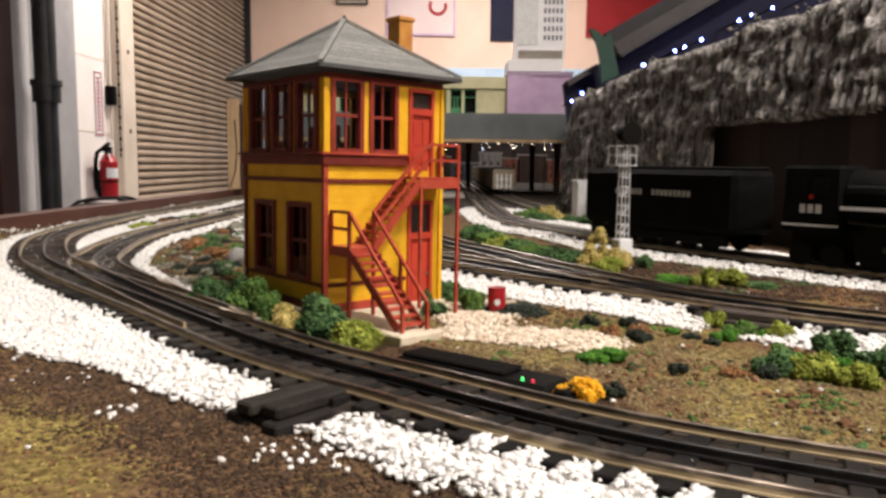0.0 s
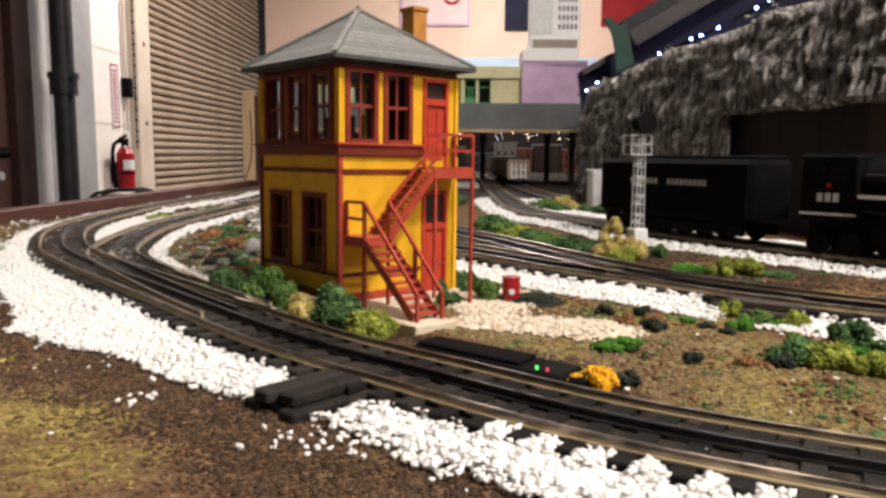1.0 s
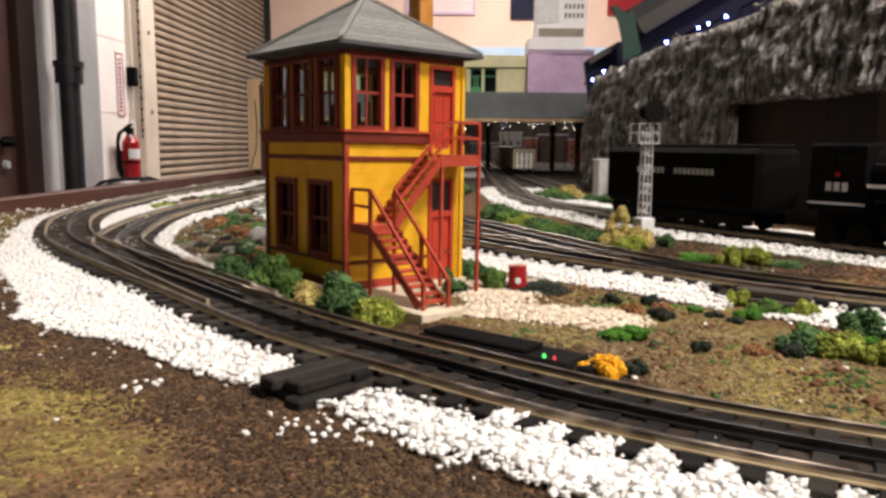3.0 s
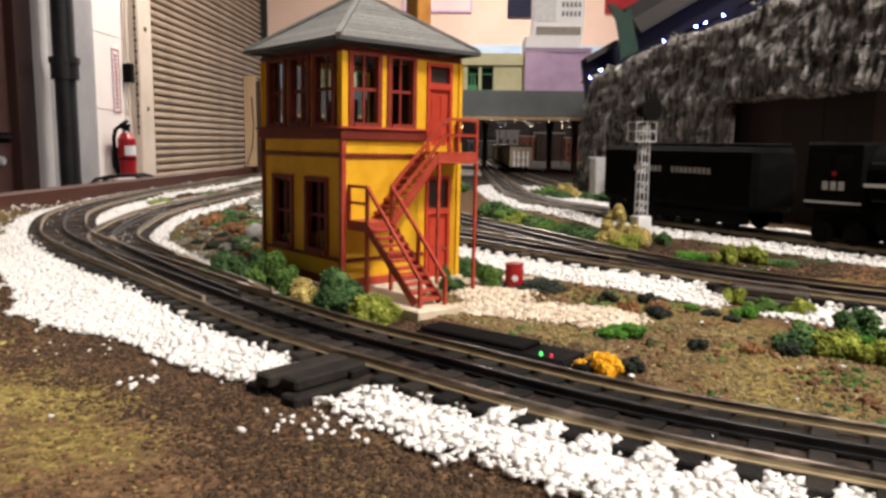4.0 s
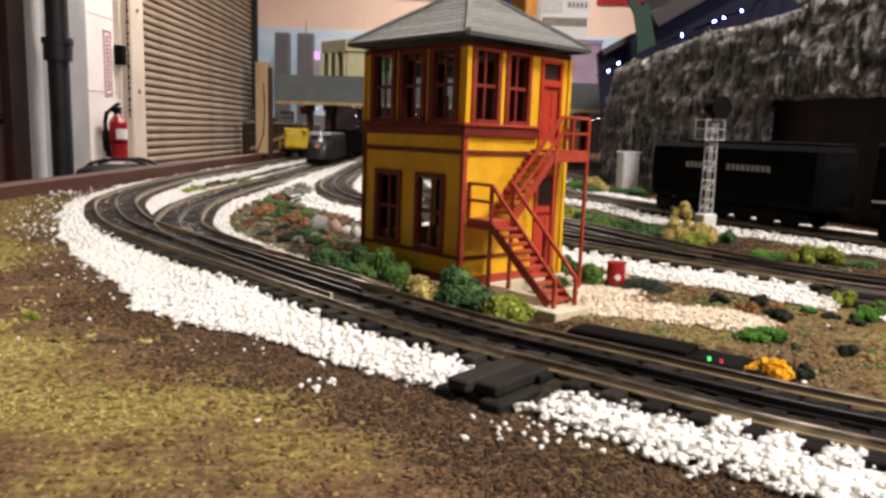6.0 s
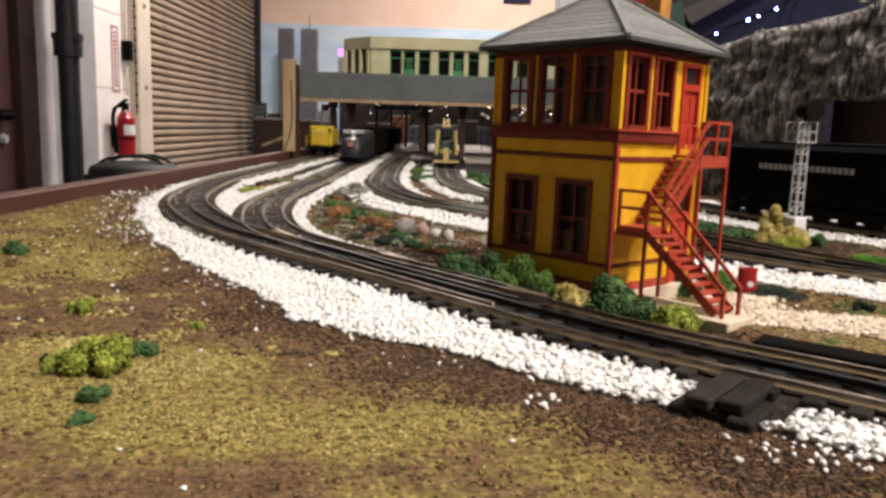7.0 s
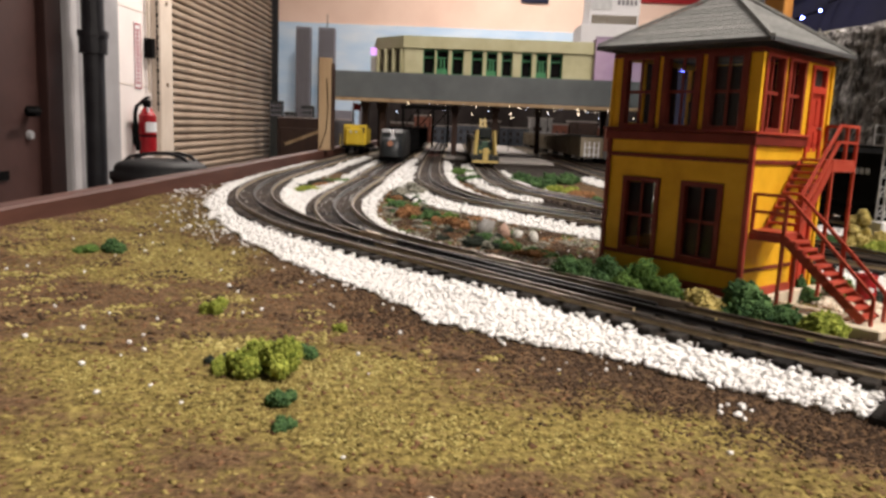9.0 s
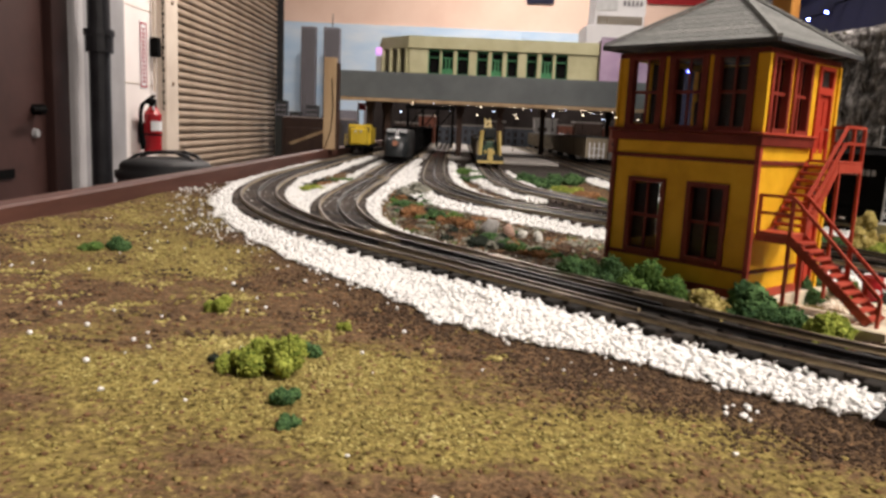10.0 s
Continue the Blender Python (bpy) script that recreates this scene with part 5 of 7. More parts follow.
box(bm, PEAK + 0.0245, PEAK + 0.0335, WV / 2 - 0.0155, WV / 2 - 0.005, 0.124, 0.1535, 0.0004)
box(bm, PEAK + 0.0237, PEAK + 0.0343, WV / 2 - 0.0163, WV / 2 - 0.0042, 0.1536, 0.156, 0.0004)
part("chimney", bm, M_CHIM, tower, "orange square chimney")
bm = fresh()
cyl(bm, (PEAK, WV / 2, APEX + 0.0005), (PEAK, WV / 2, APEX + 0.003), 0.0016, 0.0006)
part("finial", bm, M_ROOFEDGE, roof)

# stairs, landing and balcony (a red moulding fixed to the stair face; y runs out from the wall as negative)
LZ, BZ = 0.0402, 0.0722
LY, LXR = -0.0168, 0.0158              # the landing's outer edge and its far side
BX0, BX1, BY = 0.0440, 0.0682, -0.0166  # the balcony
FY0 = -0.0526                          # the foot of the lower flight
bm = fresh()
box(bm, 0.0015, LXR + 0.001, LY - 0.0004, -0.0016, LZ - 0.0012, LZ, 0.0002)
box(bm, 0.0015, LXR + 0.001, LY - 0.0002, LY + 0.0011, LZ - 0.0045, LZ - 0.0013)
box(bm, 0.0015, 0.0028, LY + 0.0012, -0.0016, LZ - 0.0045, LZ - 0.0013)
stairs = part("staircase", bm, M_RED, tower, "red moulded staircase with two flights and handrails")
N1 = 10
for k in range(N1):
    f = (k + 1) / (N1 + 0.5)
    y, z = LY + (FY0 - LY) * f, LZ - (LZ - 0.0092) * f
    bm = fresh()
    box(bm, 0.0014, LXR + 0.0008, y - 0.0024, y + 0.0016, z - 0.0013, z, 0.0002)
    part("tread", bm, M_RED, stairs)
N2 = 9
for k in range(N2):
    f = (k + 1) / (N2 + 0.8)
    x, z = LXR + (BX0 - LXR) * f, LZ + (BZ - LZ) * f
    bm = fresh()
    box(bm, x - 0.0024, x + 0.0022, BY + 0.0008, -0.0018, z - 0.0013, z, 0.0002)
    part("tread", bm, M_RED, stairs)
for x in (0.0022, LXR):
    bm = fresh()
    beam(bm, (x, LY, LZ - 0.0022), (x, FY0, 0.0085), 0.0011, 0.0036)
    part("stringer", bm, M_RED, stairs)
for y in (BY + 0.0004, -0.0020):
    bm = fresh()
    beam(bm, (LXR, y, LZ - 0.0022), (BX0, y, BZ - 0.0022), 0.0010, 0.0036)
    part("stringer", bm, M_RED, stairs)
bm = fresh()
box(bm, BX0 - 0.001, BX1 + 0.0006, BY - 0.0006, -0.0016, BZ - 0.0012, BZ, 0.0002)
box(bm, BX0 - 0.001, BX1 + 0.0006, BY - 0.0006, BY + 0.0008, BZ - 0.0056, BZ - 0.0013, 0.0002)
box(bm, BX1 - 0.0006, BX1 + 0.0006, BY + 0.0009, -0.0016, BZ - 0.0056, BZ - 0.0013, 0.0002)
part("balcony", bm, M_RED, stairs)
RH = 0.0158


def rail_line(p, q, up0=RH, up1=RH, mid=True):
    for share in (1.0, 0.52) if mid else (1.0,):
        bm = fresh()
        beam(bm, Vector(p) + Vector((0, 0, up0 * share)), Vector(q) + Vector((0, 0, up1 * share)), 0.0013, 0.0013)
        part("handrail", bm, M_RED, stairs)


def stud(x, y, z0, z1, w=0.0014):
    bm = fresh()
    box(bm, x - w / 2, x + w / 2, y - w / 2, y + w / 2, z0, z1)
    part("post", bm, M_RED, stairs)


rail_line((0.0022, -0.0018, LZ), (0.0022, LY, LZ))
rail_line((0.0022, LY, LZ), (0.0022, FY0 - 0.003, 0.0092), RH, 0.0100, False)
rail_line((LXR, LY, LZ), (LXR, FY0 - 0.003, 0.0092), RH, 0.0100, False)
rail_line((LXR, BY, LZ), (BX0 + 0.0045, BY, BZ))
rail_line((BX0 + 0.0045, BY, BZ), (BX1, BY, BZ))
rail_line((BX1, BY, BZ), (BX1, -0.0018, BZ))
for x, y, z0, z1 in ((0.0022, -0.0022, LZ, LZ + RH), (0.0022, LY, Z0, LZ + RH), (LXR, LY, Z0, LZ + RH), (0.0022, FY0 - 0.003, 0.0076, 0.0190), (LXR, FY0 - 0.003, 0.0076, 0.0190), (LXR, -0.0370, 0.022, 0.0375),
                     (BX0, BY, Z0, BZ - 0.0057), (BX1, BY, 0.003, BZ + RH), (BX1, -0.0022, BZ, BZ + RH), (0.5 * (BX0 + BX1), BY, BZ, BZ + RH)):
    stud(x, y, z0, z1)
bm = fresh()
box(bm, -0.003, WU + 0.003, -0.003, WV + 0.003, -0.004, Z0 - 0.0001, 0.0004)
part("foundation", bm, M_CONC, tower, "cream concrete foundation")
bm = fresh()
box(bm, -0.003, 0.019, -0.0615, -0.0032, -0.004, 0.0076, 0.0006)
part("stair_slab", bm, M_CONC, tower, "cream concrete slab under the stairs")

# ---------------------------------------------------------------- lineside things
sig = thing("signal_mast", "silver lattice signal mast with round black target on white base", "signal", pose(0.1345, 0.592, 0.0, 0, 0, 20))
bm = fresh()
box(bm, -0.0060, 0.0060, -0.0060, 0.0060, -0.004, 0.0225, 0.0008)
part("base", bm, M_WHITE, sig)
H = 0.0915
for sx in (-1, 1):
    for sy in (-1, 1):
        bm = fresh()
        beam(bm, (sx * 0.0036, sy * 0.0028, 0.0226), (sx * 0.0030, sy * 0.0024, H), 0.0012, 0.0012)
        part("mast_leg", bm, M_SILVER, sig)
bm = fresh()
for k in range(9):
    z = 0.0265 + k * 0.0072
    for sy in (-0.0026, 0.0026):
        beam(bm, (-0.0034, sy, z), (0.0034, sy, z), 0.0007, 0.0010)
        if k % 2 == 0:
            beam(bm, (-0.0034, sy, z), (0.0034, sy, z + 0.0072), 0.0006, 0.0008)
part("lattice", bm, M_SILVER, sig)
bm = fresh()
box(bm, -0.0115, 0.0065, -0.0065, 0.0065, 0.0782, 0.0792)
plat = part("maintenance_platform", bm, M_SILVER, sig)
for x in (-0.011, 0.006):
    for y in (-0.006, 0.006):
        bm = fresh()
        box(bm, x - 0.0004, x + 0.0004, y - 0.0004, y + 0.0004, 0.0792, 0.0935)
        part("stanchion", bm, M_SILVER, plat)
for y in (-0.006, 0.006):
    for z in (0.086, 0.0928):
        bm = fresh()
        box(bm, -0.0106, 0.0056, y - 0.0004, y + 0.0004, z, z + 0.0008)
        part("guard_rail", bm, M_SILVER, plat)
bm = fresh()
cyl(bm, (0.0, -0.0075, 0.1025), (0.0, -0.009, 0.1025), 0.0085, seg=24)
cyl(bm, (0.0, 0.004, 0.1025), (0.0, -0.0074, 0.1025), 0.006, seg=16)
part("target", bm, M_SOOT, sig, "round black target")
bm = fresh()
cyl(bm, (0, 0.0, H), (0, 0.0, 0.116), 0.0012, seg=8)
part("pole", bm, M_SOOT, sig)
cab_ = thing("relay_cabinet", "plain pale grey relay cabinet beside the track", "cabinet", pose(0.1965, 1.125, 0.0, 0, 0, 12) @ Matrix.Diagonal((0.98, 1.0, 1.25, 1)))
bm = fresh()
box(bm, -0.013, 0.013, -0.011, 0.011, -0.003, 0.044, 0.0008)
part("body", bm, M_WHITE, cab_)
bm = fresh()
box(bm, -0.0145, 0.0145, -0.0125, 0.0125, 0.0441, 0.0462, 0.0006)
part("lid", bm, M_WHITE, cab_)
bm = fresh()
box(bm, -0.011, 0.011, -0.0122, -0.0112, 0.004, 0.041)
part("cabinet_door", bm, M_WHITE, cab_)

drum = thing("oil_drum", "small red oil drum with a white round mark", "drum", pose(0.0265, 0.405, land(0.0265, 0.405) - 0.001))
bm = fresh()
cyl(bm, (0, 0, 0), (0, 0, 0.0145), 0.0048, seg=20)
for z in (0.0, 0.0048, 0.0096, 0.0138):
    cyl(bm, (0, 0, z), (0, 0, z + 0.0008), 0.0051, seg=20)
part("shell", bm, M_EXT, drum)
bm = fresh()
cyl(bm, (0, -0.0046, 0.0072), (0, -0.00515, 0.0072), 0.0016, seg=12)
part("mark", bm, M_WHITE, drum, "white round mark")

sw = thing("switch_machine", "flat black switch machine with green and red lamps beside the rails", "switch machine", pose(0.014, 0.272, 0.0, 0, 0, -37))
bm = fresh()
box(bm, -0.036, 0.030, -0.0085, 0.0085, -0.002, 0.0052, 0.0012)
part("case", bm, M_SOOT, sw)
bm = fresh()
box(bm, -0.034, 0.012, -0.0065, 0.0065, 0.0053, 0.0068, 0.0006)
part("cover", bm, M_SOOT, sw)
bm = fresh()
box(bm, 0.0305, 0.036, -0.005, 0.005, -0.002, 0.0042, 0.0008)
part("lever", bm, M_BLACK, sw)
for x, m in ((0.0195, M_GREENLAMP), (0.0235, M_REDLAMP)):
    bm = fresh()
    cyl(bm, (x, -0.006, 0.0053), (x, -0.006, 0.0064), 0.0006, 0.0005, seg=10)
    part("lamp", bm, m, sw)


def timber_stack(x, y, turn, n, length, label, mat):
    t = thing("timber_stack", label, "timber stack", pose(x, y, land(x, y), 0, 0, turn))
    for k in range(n):
        bm = fresh()
        row, colm = k // 3, k % 3
        a = (colm - 1) * 0.0085 + row * 0.0035
        box(bm, -length / 2 + 0.003 * (k % 2), length / 2 - 0.002 * (k % 3), a - 0.0038, a + 0.0038, 0.0003 + row * 0.0040, 0.0041 + row * 0.0040, 0.0007)
        part("timber", bm, mat, t)


timber_stack(-0.043, 0.2345, 50, 5, 0.044, "stack of long black creosoted timbers beside the rails", M_TIE)
timber_stack(0.150, 0.378, -34, 6, 0.038, "stack of dark brown weathered timbers on the chippings", M_CREOSOTE)

# ---------------------------------------------------------------- rolling stock


def along(path, s):
    """The place and direction s metres along a track."""
    gone = 0.0
    for a, b in zip(path, path[1:]):
        d = (b - a).length
        if gone + d >= s:
            return a.lerp(b, (s - gone) / d), (b - a).normalized()
        gone += d
    return path[-1], (path[-1] - path[-2]).normalized()


def near(path, y):
    gone = 0.0
    for a, b in zip(path, path[1:]):
        if b.y >= y and b.y > a.y:
            return gone
        gone += (b - a).length
    return gone


RAIL = 0.0096


def on_track(path, s, length, lift=0.0):
    """The pose of a vehicle whose middle stands at s; its nose points to the near end."""
    p, _ = along(path, s - length * 0.32)
    q, _ = along(path, s + length * 0.32)
    d, c = (p - q).normalized(), (p + q) / 2
    return Matrix.Translation((c.x, c.y, land(c.x, c.y) + RAIL + lift)) @ Matrix.Rotation(math.atan2(d.y, d.x), 4, "Z")


def wheelset(owner, xs_, r, w, name="wheel", mat=M_SOOT, rim=None):
    for x in xs_:
        for sy in (-1, 1):
            bm = fresh()
            cyl(bm, (x, sy * (w - 0.0028), r), (x, sy * w, r), r, seg=20)
            cyl(bm, (x, sy * w, r), (x, sy * (w + 0.0006), r), r * 0.32, seg=12)
            wh = part(name, bm, mat, owner)
            if rim:
                bm = fresh()
                cyl(bm, (x, sy * (w + 0.0001), r), (x, sy * (w + 0.0004), r), r * 0.93, seg=20)
                part("tyre", bm, rim, wh)


sE = near(TRACK_E, 0.690)
TRAIN = Matrix.Scale(1.1, 4)
tender = thing("steam_tender", "long black steam tender with pale lettering bars", "tender", on_track(TRACK_E, sE, 0.196) @ TRAIN)
bm = fresh()
box(bm, -0.086, 0.086, -0.0215, 0.0215, 0.014, 0.0605, 0.004)
part("tank", bm, M_BLACK, tender)
bm = fresh()
box(bm, -0.05, 0.083, -0.017, 0.017, 0.0606, 0.0630, 0.001)
part("coal_bunker", bm, M_SOOT, tender, "sooty coal bunker top")
for x0, x1 in ((-0.042, -0.006), (0.002, 0.048)):
    for sy in (-1, 1):
        for k in range(int((x1 - x0) / 0.0048)):
            a = x0 + k * 0.0048
            bm = fresh()
            box(bm, a, a + 0.0034, sy * 0.0216 - 0.0002, sy * 0.0216 + 0.0002, 0.040, 0.0445)
            part("letter_bar", bm, M_SILVER, tender, "pale letter bar")
bm = fresh()
for sy in (-0.017, 0.017):
    box(bm, -0.078, 0.078, sy - 0.0018, sy + 0.0018, 0.005, 0.013, 0.001)
part("underframe", bm, M_SOOT, tender)
wheelset(tender, [-0.072, -0.05, -0.028, -0.006, 0.016, 0.038, 0.06], 0.0088, 0.0165)
bm = fresh()
for z in (0.02, 0.03, 0.04, 0.05, 0.06):
    box(bm, -0.0885, -0.087, -0.006, 0.006, z, z + 0.001)
for y in (-0.006, 0.006):
    box(bm, -0.0885, -0.087, y - 0.0005, y + 0.0005, 0.014, 0.066)
part("ladder", bm, M_SOOT, tender)

loco = thing("steam_locomotive", "black steam locomotive with a white stripe along its running board", "locomotive", on_track(TRACK_E, sE - 0.235, 0.26) @ TRAIN)
bm = fresh()
cyl(bm, (-0.06, 0, 0.0445), (0.085, 0, 0.0435), 0.0188, 0.0178, seg=32)
part("boiler", bm, M_BLACK, loco, smooth=False)
for x in (-0.03, 0.0, 0.03, 0.06, 0.084):
    bm = fresh()
    r = 0.0188 - 0.001 * (x + 0.06) / 0.145
    cyl(bm, (x, 0, 0.0441), (x + 0.0012, 0, 0.0441), r + 0.0005, seg=32)
    part("boiler_band", bm, M_DKGREY, loco)
for sy in (-1, 1):
    bm = fresh()
    cyl(bm, (-0.058, sy * 0.0192, 0.0525), (0.105, sy * 0.0182, 0.0525), 0.0006, seg=6)
    part("handrail", bm, M_DKGREY, loco)
    bm = fresh()
    cyl(bm, (-0.02, sy * 0.0195, 0.033), (0.04, sy * 0.0195, 0.033), 0.0042, seg=12)
    part("air_tank", bm, M_BLACK, loco)
    bm = fresh()
    for a, b in (((-0.056, 0.030), (0.01, 0.028)), ((0.01, 0.028), (0.03, 0.040)), ((0.03, 0.040), (0.078, 0.042))):
        cyl(bm, (a[0], sy * 0.0205, a[1]), (b[0], sy * 0.0205, b[1]), 0.0008, seg=6)
    part("feed_pipe", bm, M_DKGREY, loco)
bm = fresh()
cyl(bm, (0.0852, 0, 0.0435), (0.108, 0, 0.0435), 0.0176, seg=32)
cyl(bm, (0.108, 0, 0.0435), (0.111, 0, 0.0435), 0.0176, 0.013, seg=32)
part("smokebox", bm, M_DKGREY, loco, "graphite grey smokebox")
bm = fresh()
box(bm, -0.098, -0.0605, -0.0215, 0.0215, 0.022, 0.0655, 0.002)
cabin = part("cab", bm, M_BLACK, loco)
for sy in (-1, 1):
    for x in (-0.088, -0.074):
        bm = fresh()
        box(bm, x - 0.005, x + 0.005, sy * 0.0216 - 0.0002, sy * 0.0216 + 0.0002, 0.047, 0.058)
        part("cab_window", bm, M_SOOT, cabin)
    for k in range(3):
        bm = fresh()
        box(bm, -0.086 + k * 0.005, -0.0825 + k * 0.005, sy * 0.0216 - 0.0002, sy * 0.0216 + 0.0002, 0.035, 0.0405)
        part("number_bar", bm, M_SILVER, cabin, "pale number bar")
for sy in (-1, 1):
    bm = fresh()
    cyl(bm, (-0.079, sy * 0.0214, 0.0455), (-0.079, sy * 0.0219, 0.0455), 0.0016, seg=14)
    part("badge", bm, M_EXT, cabin, "small red round badge")
    bm = fresh()
    box(bm, -0.097, -0.0615, sy * 0.0217 - 0.0002, sy * 0.0217 + 0.0002, 0.0265, 0.0278)
    part("cab_stripe", bm, M_WHITE, cabin, "white painted stripe")
    bm = fresh()
    box(bm, -0.06, 0.075, sy * 0.021 - 0.003, sy * 0.021 + 0.003, 0.0385, 0.0398)
    beam(bm, (0.075, sy * 0.021, 0.039), (0.098, sy * 0.021, 0.016), 0.006, 0.0013)
    rbd = part("running_board", bm, M_BLACK, loco)
    bm = fresh()
    box(bm, -0.06, 0.075, sy * 0.0241 - 0.0002, sy * 0.0241 + 0.0002, 0.038, 0.0402)
    beam(bm, (0.075, sy * 0.0242, 0.039), (0.098, sy * 0.0242, 0.016), 0.0004, 0.0022)
    part("stripe", bm, M_WHITE, rbd, "white painted edge stripe")
    bm = fresh()
    cyl(bm, (0.078, sy * 0.0175, 0.016), (0.1, sy * 0.0175, 0.016), 0.0085, seg=16)
    part("cylinder", bm, M_BLACK, loco)
    bm = fresh()
    beam(bm, (-0.035, sy * 0.0205, 0.0145), (0.052, sy * 0.0205, 0.0145), 0.001, 0.0028)
    beam(bm, (0.01, sy * 0.0215, 0.0145), (0.09, sy * 0.0215, 0.016), 0.001, 0.0024)
    part("side_rod", bm, M_DKGREY, loco)
wheelset(loco, [-0.038, -0.006, 0.026, 0.058], 0.0155, 0.0175, "driving_wheel", M_SOOT, M_SOOT)
wheelset(loco, [0.078, 0.1, -0.066, -0.086], 0.0075, 0.0165)
bm = fresh()
cyl(bm, (0.096, 0, 0.06), (0.096, 0, 0.066), 0.0055, 0.0062, seg=16)
part("chimney", bm, M_SOOT, loco)
for x, r in ((0.05, 0.008), (0.0, 0.007)):
    bm = fresh()
    cyl(bm, (x, 0, 0.058), (x, 0, 0.0655), r, r * 0.72, seg=18)
    part("dome", bm, M_COPPER, loco)
bm = fresh()
cyl(bm, (0.111, 0, 0.047), (0.117, 0, 0.047), 0.0042, seg=16)
hl = part("headlight", bm, M_SILVER, loco)
bm = fresh()
cyl(bm, (0.1171, 0, 0.047), (0.1175, 0, 0.047), 0.0034, seg=16)
part("lens", bm, glow("headlight_lens", (1, 0.88, 0.66), 4.0), hl)
bm = fresh()
for k in range(9):
    y = (k - 4) * 0.0045
    beam(bm, (0.113, y, 0.013), (0.126 - abs(y) * 0.3, y * 1.1, 0.002), 0.0016, 0.0012)
box(bm, 0.104, 0.114, -0.021, 0.021, 0.012, 0.018, 0.001)
part("pilot", bm, M_SOOT, loco)
bm = fresh()
box(bm, -0.095, 0.1, -0.011, 0.011, 0.012, 0.026, 0.001)
part("frame", bm, M_SOOT, loco)


def boxcar(name, label, path, s, length, width, height, mat, group="", ends=True, roof=M_DKGREY):
    car = thing(name, label, "rail car", on_track(path, s, length), group)
    h0 = 0.012
    bm = fresh()
    box(bm, -length / 2, length / 2, -width / 2, width / 2, h0, height - 0.004, 0.001)
    part("body", bm, mat, car)
    bm = fresh()
    box(bm, -length / 2 - 0.001, length / 2 + 0.001, -width / 2 - 0.001, width / 2 + 0.001, height - 0.0038, height, 0.0012)
    part("car_roof", bm, roof, car)
    k = -length / 2 + 0.006
    while k < length / 2 - 0.004:
        for sy in (-1, 1):
            bm = fresh()
            box(bm, k, k + 0.0014, sy * (width / 2) - 0.0008, sy * (width / 2) + 0.0008, h0 + 0.001, height - 0.005)
            part("rib", bm, mat, car)
        k += 0.0125
    wheelset(car, [-length / 2 + 0.018, -length / 2 + 0.036, length / 2 - 0.036, length / 2 - 0.018], 0.0075, 0.0165)
    if ends:
        for y in (-0.016, -0.0055, 0.0055, 0.016):
            bm = fresh()
            box(bm, length / 2 + 0.0008, length / 2 + 0.002, y - 0.0013, y + 0.0013, h0, height - 0.014)
            part("end_post", bm, M_WHITE, car)
        bm = fresh()
        for z in (h0 + 0.006, h0 + 0.022):
            box(bm, length / 2 + 0.0022, length / 2 + 0.0032, -0.018, 0.018, z, z + 0.0016)
        part("end_rail", bm, M_WHITE, car)
    return car


M_CARTAN = material("freight_tan", [(0.13, 0.105, 0.07), (0.22, 0.18, 0.12), (0.30, 0.255, 0.18)], 60, 0.7, bump=0.15, stretch=(1, 1, 0.3))
s0 = near(TRACK_F, 1.945)
for k in range(6):
    boxcar("freight_car", "weathered tan freight car with white end posts in the yard", TRACK_F, s0 + k * 0.245, 0.235, 0.052, 0.062, M_CARTAN, "freight cars in the yard", k == 0)

# dark streamlined engine with coaches on the inner track
M_SLATE = material("slate_engine_paint", [(0.011, 0.013, 0.014), (0.022, 0.026, 0.028)], 40, 0.38, bump=0.05, spec=0.5)
s0 = near(TRACK_B, 1.54)
eng = thing("dark_locomotive", "dark grey rounded-nose locomotive with pale windscreen", "locomotive", on_track(TRACK_B, s0, 0.22))
bm = fresh()
rows3 = []
for x, w, h in ((-0.11, 0.024, 0.060), (0.05, 0.024, 0.060), (0.064, 0.0235, 0.059), (0.074, 0.023, 0.049), (0.09, 0.0215, 0.046), (0.102, 0.018, 0.040), (0.108, 0.012, 0.03)):
    rr = []
    for k in range(13):
        a = math.pi * k / 12
        rr.append(bm.verts.new((x, w * max(-1, min(1, 1.25 * math.cos(a))), 0.012 + (h - 0.012) * min(1, 1.35 * math.sin(a)))))
    rows3.append(rr)
for a, b in zip(rows3, rows3[1:]):
    for k in range(12):
        bm.faces.new((a[k], a[k + 1], b[k + 1], b[k]))
bm.faces.new(rows3[0]), bm.faces.new(rows3[-1])
part("body", bm, M_SLATE, eng, smooth=True)
# windscreen in pale silver, its highlight put into the colour
bm = fresh()
for sy in (-1, 1):
    box(bm, 0.0665, 0.0745, sy * 0.011 - 0.008, sy * 0.011 + 0.008, 0.0545, 0.0615, 0.001)
part("windscreen", bm, M_SILVER, eng, "windscreen painted pale for its reflection")
bm = fresh()
cyl(bm, (0.105, 0, 0.036), (0.111, 0, 0.036), 0.005, seg=12)
part("headlight", bm, M_BRICK, eng)
bm = fresh()
box(bm, -0.1, 0.1, -0.022, 0.022, 0.002, 0.0118)
part("underframe", bm, M_SOOT, eng)
wheelset(eng, [-0.08, -0.05, 0.05, 0.08], 0.0075, 0.0165)
for k in range(4):
    boxcar("dark_coach", "dark green passenger coach behind the rounded engine", TRACK_B, s0 + 0.245 + k * 0.255, 0.245, 0.05, 0.066, M_BLACK, "dark coaches", False, M_BLACK)

